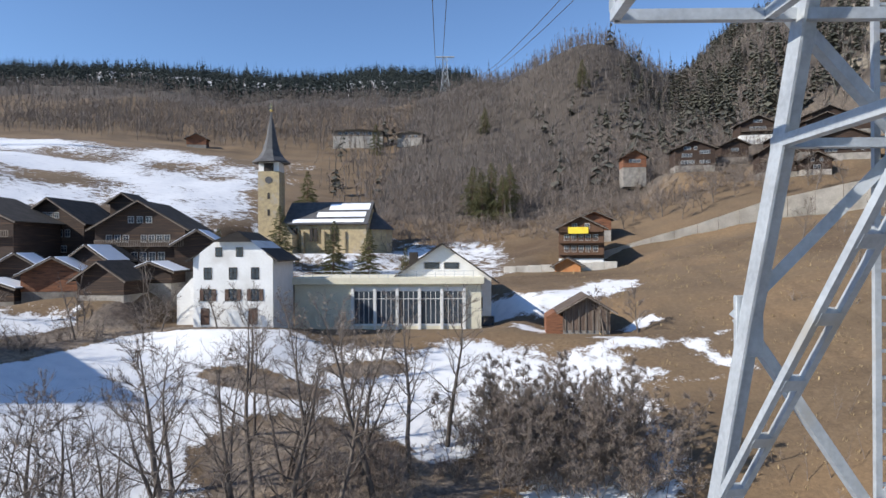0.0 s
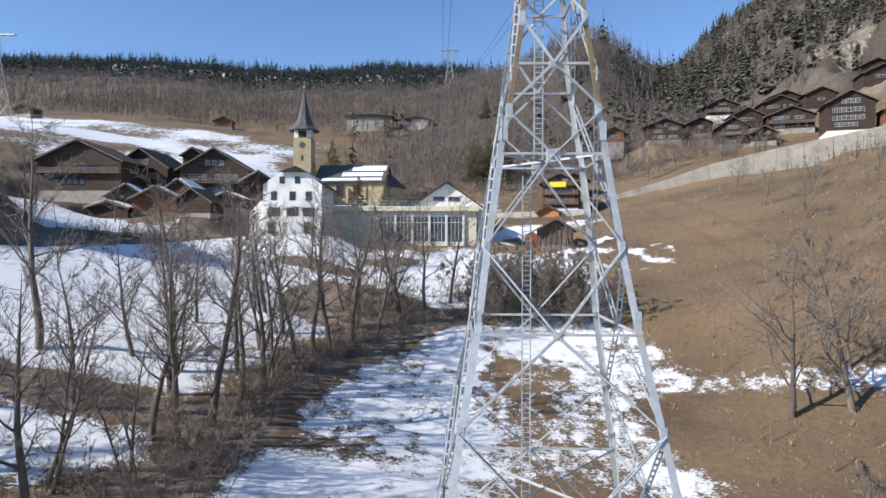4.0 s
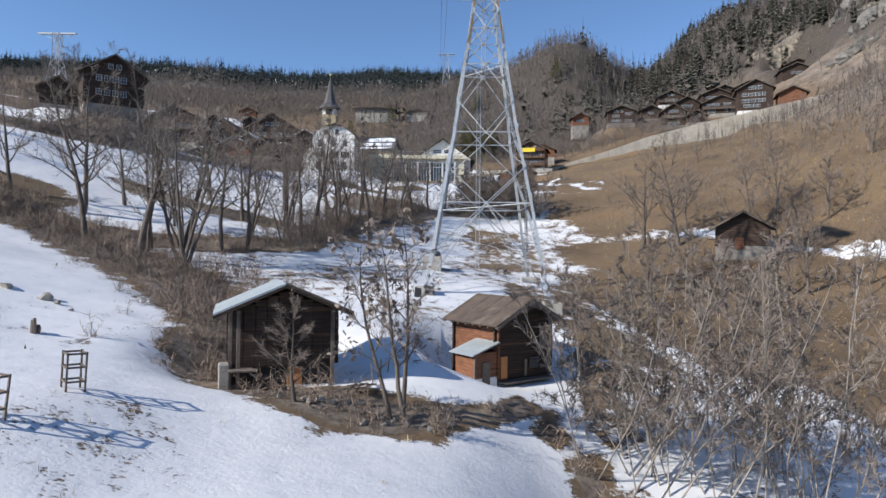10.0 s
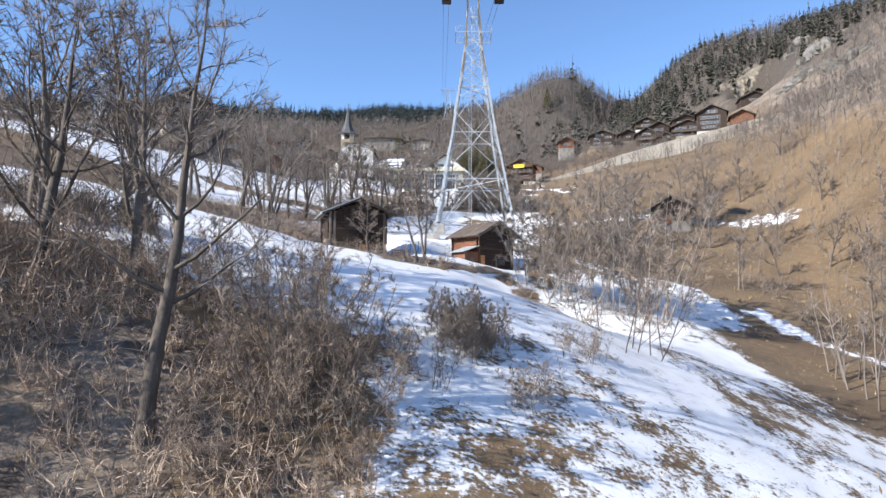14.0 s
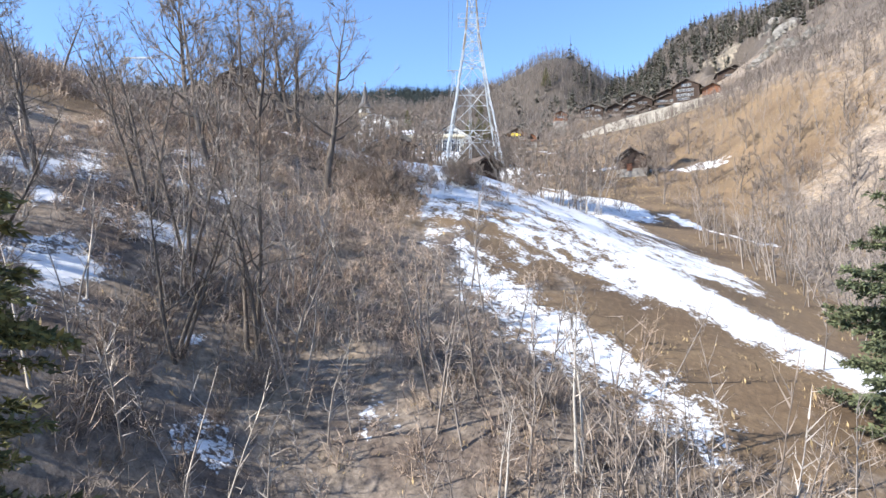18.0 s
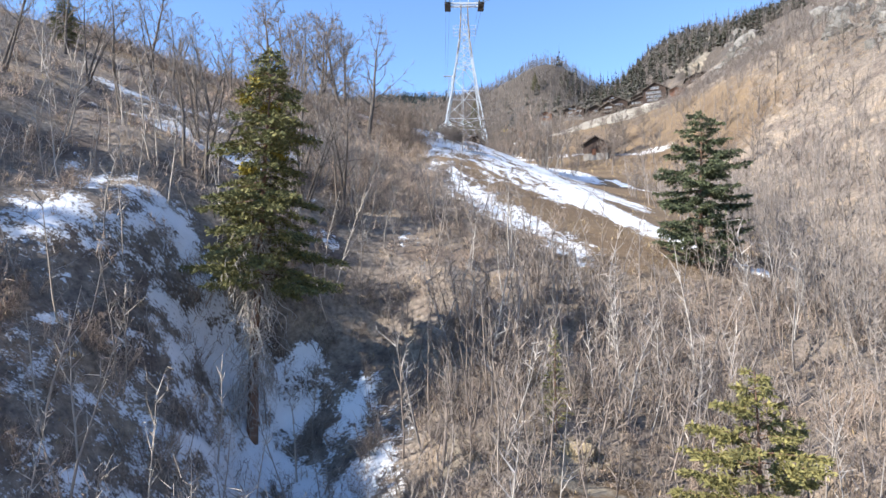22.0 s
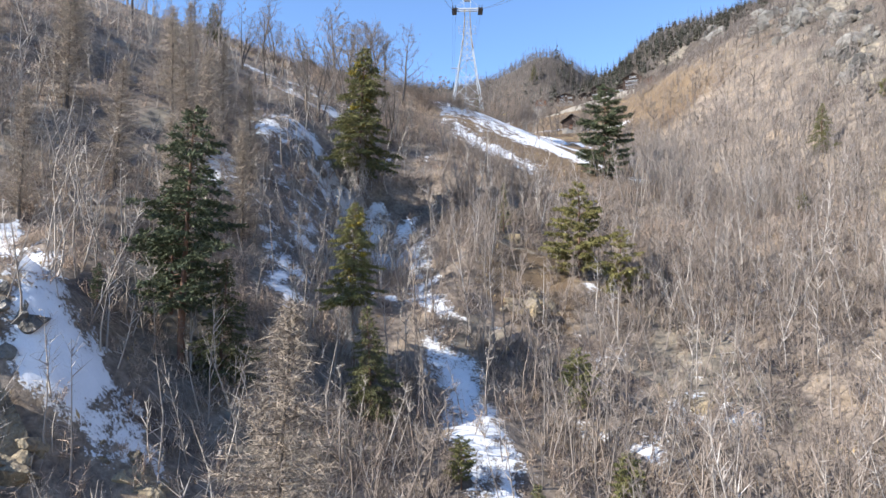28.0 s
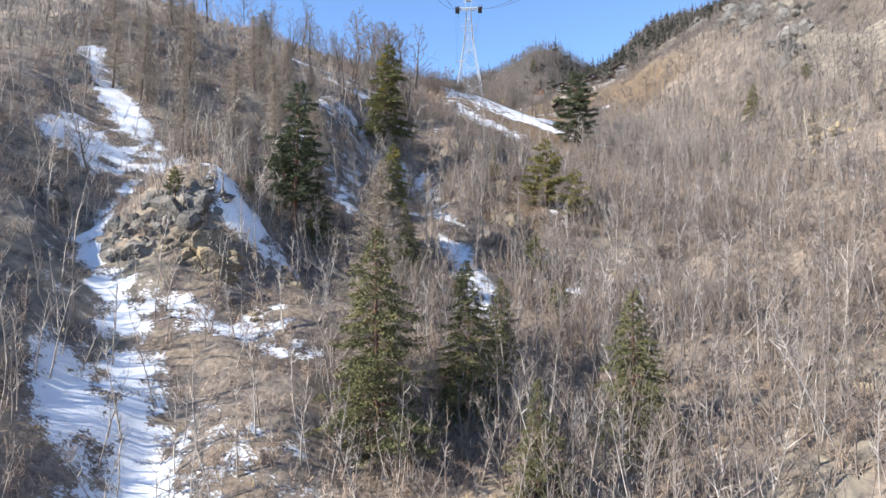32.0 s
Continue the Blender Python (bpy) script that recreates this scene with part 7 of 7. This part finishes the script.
grove(BIRCH, [(-2.1, -125), (-1, -116), (2.5, -120), (4, -113), (31.8, -121.5), (30.3, -164.9), (-13.5, -155.9), (-24, -188), (51.3, -168.8), (33.7, -213.2), (8, -221), (12, -193.5), (27.6, -202), (45, -150), (34, -190), (20, -196), (50, -185), (7, -214)], "birch", L_BIRCH, "tree", "birches", 0.6, 1.0)
grove(FRUIT, scatter(26, 22, 92, 150, 172, lambda x, y: y > 150 + 0.0 * x and abs(x - 28) > 6, 4, 15), "tree", "small bare tree on the slope above the wall", "tree", "wall trees", 0.6, 1.1)
grove(OAK, [(30.5, 33), (37, 33)], "tree", L_OAK, "tree", "slope trees", 1.3, 1.5)
grove(OAK, [(51, 35), (57, 38), (46, 8), (49, 22)], "tree", L_OAK, "tree", "slope trees", 0.85, 1.05)
grove(OAK, [(62, 118), (70, 100), (78, 92), (88, 104), (60, 84), (96, 84), (72, 70), (84, 60), (58, 96)], "tree", L_OAK, "tree", "slope trees", 0.4, 0.75)
grove(SPRUCE, [(4.4, 184), (7, 187), (1.5, 190), (10, 182), (13, 192), (11.6, 305), (-40, 300), (60, 310)], "spruce", "dark fir among the bare trees of the hill", "tree", "hill firs", 0.7, 1.15)
# church yard conifers and village trees
for sx, sy, ss in ((-41.5, 131, 0.85), (-30, 131, 0.78), (-22.5, 131, 0.7), (-14.5, 130, 0.4), (-50, 118, 0.55), (-44, 168, 1.1)):
    plant(SPRUCE[int(abs(sx)) % 3], "spruce", sx, sy, sx * 7, ss, "dark trimmed spruce below the church wall", "tree", "church spruces")


# ---- brush, grass and far woods, too many to count ----
def clone_field(templates, spots, seed, lo, hi, sink=0.1, tilt=0.12):
    """Copies of small arrays of triangles over the ground, joined into one pair of arrays."""
    r = np.random.default_rng(seed)
    spots = np.asarray(spots, float)
    z = ground(spots[:, 0], spots[:, 1]) - sink
    vs, fs, n = [], [], 0
    for i, (x, y) in enumerate(spots):
        v, f = templates[r.integers(len(templates))]
        a, s = r.uniform(0, 6.283), r.uniform(lo, hi)
        c, sn = math.cos(a) * s, math.sin(a) * s
        tx, ty = r.normal(0, tilt, 2)
        px, py, pz = v[:, 0] * c - v[:, 1] * sn, v[:, 0] * sn + v[:, 1] * c, v[:, 2] * s * r.uniform(0.8, 1.2)
        vs.append(np.stack([px + pz * tx + x, py + pz * ty + y, pz + z[i]], 1))
        fs.append(f + n)
        n += len(v)
    return np.concatenate(vs), np.concatenate(fs)


def stuff(name, templates, spots, seed, lo, hi, material, label, category, **kw):
    me = mesh_from(name, *clone_field(templates, spots, seed, lo, hi, **kw))
    me.materials.append(M[material])
    return tagged(new(name, me), label, category, kind="stuff")


def brush_template(seed, h, stems, twigs):
    r = np.random.default_rng(seed)
    t = Twigs()
    for s in range(stems):
        a = r.uniform(0, 6.283)
        d = unit(np.array([math.cos(a) * r.uniform(0.05, 0.6), math.sin(a) * r.uniform(0.05, 0.6), 1]))
        p, _ = bough(r, np.array([r.normal(0, 0.35), r.normal(0, 0.35), -0.2]), d, h * r.uniform(0.5, 1), 0.15, 0.04, 3)
        t.sliver(p[:1], p[2:3], 0.026)
        t.needle(p[1:2], p[3:], 0.028)
        j = r.integers(0, 3, twigs)
        f = r.uniform(0, 1, (twigs, 1))
        a0 = p[j] * (1 - f) + p[j + 1] * f
        dd = r.normal(0, 0.6, (twigs, 3)) + np.array([0, 0, 0.45])
        t.needle(a0, a0 + dd * h * 0.30, 0.022)
    return t.arrays()


def sapling_template(seed, h):
    r = np.random.default_rng(seed)
    t = Twigs()
    d = unit(np.array([r.normal(0, 0.14), r.normal(0, 0.14), 1]))
    p, _ = bough(r, np.array([0, 0, -0.3]), d, h, 0.07, 0.04, 4)
    t.tube(p, np.linspace(0.009 * h + 0.018, 0.012, 5), 3)
    for i in range(int(h * 2.0)):
        u = r.uniform(0.2, 1) * 3.99
        q = p[int(u)] + (p[int(u) + 1] - p[int(u)]) * (u % 1)
        e, _ = bough(r, q, unit(np.array([r.normal(), r.normal(), 1.1])), h * 0.2 * r.uniform(0.5, 1.1), 0.12, 0.06, 2)
        t.needle(e[:1], e[2:], 0.034)
        k = 3
        a0 = e[1] + (e[2] - e[1]) * r.uniform(-0.6, 1, (k, 1))
        t.needle(a0, a0 + (r.normal(0, 0.4, (k, 3)) + np.array([0, 0, 0.4])) * 0.85, 0.015)
    return t.arrays()


def tuft_template(seed, n=10):
    r = np.random.default_rng(seed)
    t = Twigs()
    a = r.normal(0, 0.28, (n, 3)) * np.array([1, 1, 0])
    d = r.normal(0, 0.35, (n, 3)) + np.array([0, -0.15, 0.75])
    t.blade(a, a + d * 0.42, np.cross(d, r.normal(0, 1, (n, 3))), 0.02)
    return t.arrays()


def fir_template(seed, h=12.0, n=13):
    r = np.random.default_rng(seed)
    t = Twigs()
    u = np.sort(r.uniform(0.05, 1, n))
    ang = np.arange(n) * 2.4
    rad = h * 0.17 * (1.02 - u)
    out = np.stack([np.cos(ang), np.sin(ang), np.zeros(n)], 1)
    a = np.stack([np.zeros(n), np.zeros(n), u * h + rad * 0.7], 1)
    t.blade(a, a + out * rad[:, None] * 1.25 - np.array([0, 0, 1]) * rad[:, None] * 0.9, np.cross(out, [0, 0, 1]), rad * 0.75)
    t.needle([[0, 0, -1]], [[0, 0, h * 1.05]], h * 0.025)
    return t.arrays()


def haze_template(seed, h=9.0):
    """A far leafless tree: thin trunk and a sparse upright fan of spikes."""
    r = np.random.default_rng(seed)
    t = Twigs()
    n = 24
    u = r.uniform(0.10, 0.9, n)
    ang = np.arange(n) * 2.4
    out = np.stack([np.cos(ang), np.sin(ang), r.uniform(0.25, 1.5, n)], 1)
    a = np.stack([np.zeros(n), np.zeros(n), u * h], 1)
    t.needle(a, a + out * (h * 0.20 * (1.25 - u))[:, None], 0.085)
    t.needle([[0, 0, -1], [0.1, 0, -1]], [[0, 0, h], [0, 0.2, h * 0.9]], 0.08)
    return t.arrays()


def field(n, x0, x1, y0, y1, keep, seed):
    r = np.random.default_rng(seed)
    x, y = r.uniform(x0, x1, n * 3), r.uniform(y0, y1, n * 3)
    ok = keep(x, y) > r.uniform(0, 1, n * 3)
    return np.stack([x[ok], y[ok]], 1)[:n]


BRUSH = [brush_template(i, 2.3, 6, 9) for i in range(8)]
SAPLING = [sapling_template(20 + i, 6.5) for i in range(6)]
TUFT = [tuft_template(40 + i) for i in range(5)]
FIR = [fir_template(60 + i) for i in range(6)]
TALLFIR = [fir_template(160 + i, 13.0, 34) for i in range(6)]
HAZE = [haze_template(80 + i) for i in range(6)]


def not_snow(x, y):
    s, c, r = cover(x, y)
    return np.clip((1 - 1.35 * s), 0.03, 1)


def woods(x, y):
    s, c, r = cover(x, y)
    return np.clip(c * (1 - 1.2 * s) * (1 - 0.5 * r) * np.clip(0.65 + fbm(x, y, 15, 2, 51), 0.1, 1), 0, 1)


clear = lambda x, y: 1.0 - (np.abs(x + 2) < 6) * (y < -232)
# Left slope gets lighter brush and saplings: its missing skylight goes into the colours.
stuff("brush", BRUSH, field(2600, -75, -6, -264, -92, lambda x, y: woods(x, y) * clear(x, y) * (1 - 0.62 * (y > -128)), 44), 44, 0.6, 1.3, "bankbrush", "leafless reddish brush on the shaded ravine slope, lightened in colour", "brush")
stuff("brush", BRUSH, field(4200, -6, 75, -264, -92, lambda x, y: woods(x, y) * clear(x, y), 1), 1, 0.6, 1.4, "brush", "dense leafless brown brush on the steep ravine slope", "brush")
stuff("saplings", SAPLING, field(1300, -85, -6, -262, -98, lambda x, y: woods(x, y) * clear(x, y) * (1 - 0.6 * (y > -150)), 45), 45, 0.6, 1.5, "brightened_twig", "bare saplings on the shaded ravine slope, lightened in colour", "saplings")
stuff("saplings", SAPLING, field(2300, -6, 95, -262, -98, lambda x, y: woods(x, y) * clear(x, y), 2), 2, 0.6, 1.4, "greytwig", "thin bare grey saplings crowding the ravine slope", "saplings")
thick = lambda x, y: (1 - 0.85 * meadow_spur(x, y)) * np.clip(0.55 + 1.2 * fbm(x, y, 9, 3, 53), 0, 1) * not_snow(x, y) * clear(x, y)
stuff("brush", BRUSH, field(2600, -24, 62, -196, -106, lambda x, y: thick(x, y) * (1 - 0.8 * (x > 6) * (y > -110)), 41), 41, 0.7, 1.6, "twig", "dark leafless thickets on the ravine slope", "brush")
stuff("saplings", SAPLING, field(1700, -10, 80, -236, -112, thick, 42), 42, 0.7, 1.5, "twig", "dark bare saplings standing close on the ravine slope", "saplings")
stuff("saplings", SAPLING, field(380, -6, 92, -238, -116, thick, 43), 43, 1.0, 1.7, "palestem", "slender pale-stemmed saplings on the ravine slope", "saplings")
bank = lambda x, y: np.clip(woods(x, y) * 1.6, 0, 1) * (y > -82) * ((x < bank_edge(y)) | (y < -24)) * (np.hypot(x, y) > 13) * (np.hypot(x - 4, y + 23) > 7) * (np.hypot(x + 14.6, y + 34.6) > 7.5)
stuff("brush", BRUSH, field(3600, -80, 14, -98, 70, bank, 3), 3, 0.5, 1.1, "brush", "brown brush and brambles on the banks between snow", "brush")
stuff("brush", BRUSH, field(850, -40, -6, -108, -79, lambda x, y: not_snow(x, y) * step(-y - 0.35 * (x + 18), 77, 82), 33), 33, 0.6, 1.1, "bankbrush", "thick brown brush covering the bank", "brush")
edge_band = lambda x, y: np.clip(1 - np.abs(y - np.interp(x, (-110, -87, -80, -69, -60, -45), (24, 33, 37, 46, 58, 88))) / 7, 0, 1)
stuff("brush", BRUSH, field(520, -110, -45, 15, 95, edge_band, 46), 46, 0.9, 1.9, "twig", "bare brown hedge along the upper edge of the snow field", "brush")
stuff("saplings", SAPLING, field(130, -110, -45, 15, 95, edge_band, 47), 47, 0.8, 1.5, "twig", "bare young trees along the upper edge of the snow field", "saplings")
stuff("saplings", SAPLING, field(600, 45, 118, -62, 44, lambda x, y: 0.25 + 0.75 * step(x, 55, 90), 48), 48, 0.4, 0.95, "greytwig", "small bare trees on the upper meadow", "saplings")
stuff("brush", BRUSH, field(380, -70, -24, -80, -58, lambda x, y: beside(x, y, [(-66, -64), (-42, -68), (-27, -74)], 3.0), 49), 49, 0.9, 1.7, "twig", "tall bare brush on the bank above the snow", "brush")
stuff("saplings", SAPLING, field(1300, 34, 112, -125, -48, lambda x, y: 0.8 + 0 * x, 34), 34, 0.8, 1.6, "greytwig", "thin bare grey trees on the flank", "saplings")
stuff("brush", BRUSH, field(1300, -70, 16, -44, 66, lambda x, y: np.clip(beside(x, y, BAND, 2.6) + 0.9 * beside(x, y, BANK, 3.2), 0, 1) * ((x < bank_edge(y)) | (y < -24)), 31), 31, 0.7, 1.25, "brush", "thick brown bramble hedge along the snow gully", "brush")
stuff("saplings", SAPLING, field(420, 26, 105, -45, 70, lambda x, y: np.clip(0.35 + fbm(x, y, 22, 2, 71), 0, 1) * not_snow(x, y), 39), 39, 0.35, 0.8, "twig", "small bare trees scattered over the meadow", "saplings")
stuff("brush", BRUSH, field(420, -72, -20, -92, -76, lambda x, y: beside(x, y, [(-70, -80), (-40, -83), (-22, -85)], 2.6), 40), 40, 1.1, 1.8, "brush", "tall brown brush along the edge of the bank", "brush")
stuff("brush", BRUSH, field(900, 40, 150, -90, 125, lambda x, y: np.clip(0.2 + fbm(x, y, 30, 2, 61), 0, 1), 4), 4, 0.7, 1.6, "twig", "scattered bare bushes on the brown meadow", "bushes")
stuff("dry_grass", TUFT, field(7000, -60, 60, -262, -70, lambda x, y: not_snow(x, y) * clear(x, y), 5), 5, 0.5, 1.2, "grassblade", "tufts of dry straw-coloured grass", "grass")
stuff("dry_grass", TUFT, field(4500, 14, 105, -40, 130, lambda x, y: not_snow(x, y), 37), 37, 0.6, 1.3, "grassblade", "rough tufts of dry grass on the meadow", "grass")
stuff("brush", BRUSH, field(800, -66, -20, -40, 4, lambda x, y: beside(x, y, BANK, 1.6 + 2.4 * step(-x, 22, 34)), 38), 38, 0.6, 1.0, "twig", "dense dark brush on the bank above the barn", "brush")
stuff("dry_grass", TUFT, field(4000, -60, 80, -70, 60, lambda x, y: not_snow(x, y) * (np.hypot(x, y) > 6), 6), 6, 0.4, 0.8, "grassblade", "tufts of dry straw-coloured grass", "grass")
# woods behind the church, on the shoulder and on the right-hand mountain
mid = lambda x, y: np.clip(step(y, 168, 205) * step(x + 0.25 * (y - 170), -45, -15) + step(x, 118, 150) * 0.8 + step(y, 300, 360), 0, 1) * (1 - (x > 60) * (x < 160) * (y > 150) * (y < 215))
stuff("brush", BRUSH, field(1600, -25, 95, 148, 250, lambda x, y: step(y - 0.1 * x, 150, 175), 35), 35, 1.2, 2.4, "twig", "grey leafless undergrowth behind the church", "brush")
stuff("bare_wood", HAZE, field(900, 66, 130, 10, 125, lambda x, y: step(x, 72, 100) + 0.2, 36), 36, 0.4, 0.75, "farbare", "scattered bare trees on the upper meadow", "wood")
stuff("bare_wood", HAZE, field(13000, -260, 420, 100, 460, lambda x, y: mid(x, y) * (np.hypot(x + 40, y - 318) > 22), 7), 7, 0.65, 1.25, "farbare", "grey-brown leafless wood covering the mountainside", "wood")
stuff("bare_wood", HAZE, field(3200, 85, 330, -300, 130, lambda x, y: step(x, 85, 115) * np.clip(0.55 + fbm(x, y, 40, 2, 63), 0, 1), 8), 8, 0.6, 1.1, "farbare", "grey-brown leafless wood on the rocky flank", "wood")
stuff("bare_wood", HAZE, field(2600, -330, -70, -320, 60, lambda x, y: np.clip(0.6 + fbm(x, y, 40, 2, 64), 0, 1) * (y < 20 - 0.3 * (x + 70)) * (x < -72), 9), 9, 0.6, 1.1, "larchhaze", "grey-brown leafless wood on the bank above", "wood")
stuff("bare_wood", HAZE, field(8000, -520, 420, 300, 800, lambda x, y: 0.9 + 0 * x, 17), 17, 0.9, 1.6, "farbare", "grey-brown leafless wood climbing to the ridge", "wood")
stuff("bare_wood", HAZE, field(3600, 50, 230, -260, 20, lambda x, y: step(x, 48, 80) * np.clip(0.75 + fbm(x, y, 30, 2, 68), 0, 1) * step(20 - y, 0, 60), 18), 18, 0.5, 1.0, "farbare", "grey leafless wood on the flank reaching down to the ravine", "wood")
stuff("fir_wood", FIR, field(800, 30, 460, 190, 640, lambda x, y: np.clip(0.15 + 1.4 * fbm(x, y, 60, 2, 65), 0, 1) + 0.6 * step(y + 0.6 * x, 560, 640), 10), 10, 0.8, 1.5, "mixfir", "dark firs scattered through the mountain wood", "wood")
stuff("fir_wood", FIR, field(160, -60, 140, 215, 520, lambda x, y: np.clip(0.1 + fbm(x, y, 50, 2, 66), 0, 1), 11), 11, 0.8, 1.6, "mixfir", "dark firs scattered through the shoulder wood", "wood")
stuff("fir_wood", FIR, field(15000, -1500, 420, 560, 1600, lambda x, y: np.clip(0.1 + 1.0 * step(y, 640, 820) + 0.9 * fbm(x, y, 120, 3, 67), 0, 1), 12), 12, 1.4, 2.3, "farfir", "dark fir forest along the far ridge", "forest")
stuff("fir_wood", TALLFIR, field(1900, 105, 460, 150, 640, lambda x, y: np.clip(0.25 + 1.5 * fbm(x, y, 45, 3, 70), 0, 1) * (1 - (x < 160) * (y < 215)), 71), 71, 0.6, 1.25, "mountfir", "dark firs standing close on the mountain flank", "wood")
stuff("fir_wood", TALLFIR, field(260, 60, 330, 205, 330, lambda x, y: np.clip(0.3 + 1.2 * fbm(x, y, 30, 2, 72), 0, 1), 73), 73, 0.5, 1.0, "mountfir", "dark firs above the upper village", "wood")
# bare trees before the tall chalet at the meadow's upper edge
grove(ASH, scatter(9, -94, -62, 42, 60, None, 5, 61), "tree", L_ASH, "tree", "slope trees", 0.6, 0.9)
grove(HAZEL, scatter(12, -96, -66, 48, 62, None, 3, 62), "bush", L_HAZEL, "bush", "slope bushes", 0.6, 1.0)
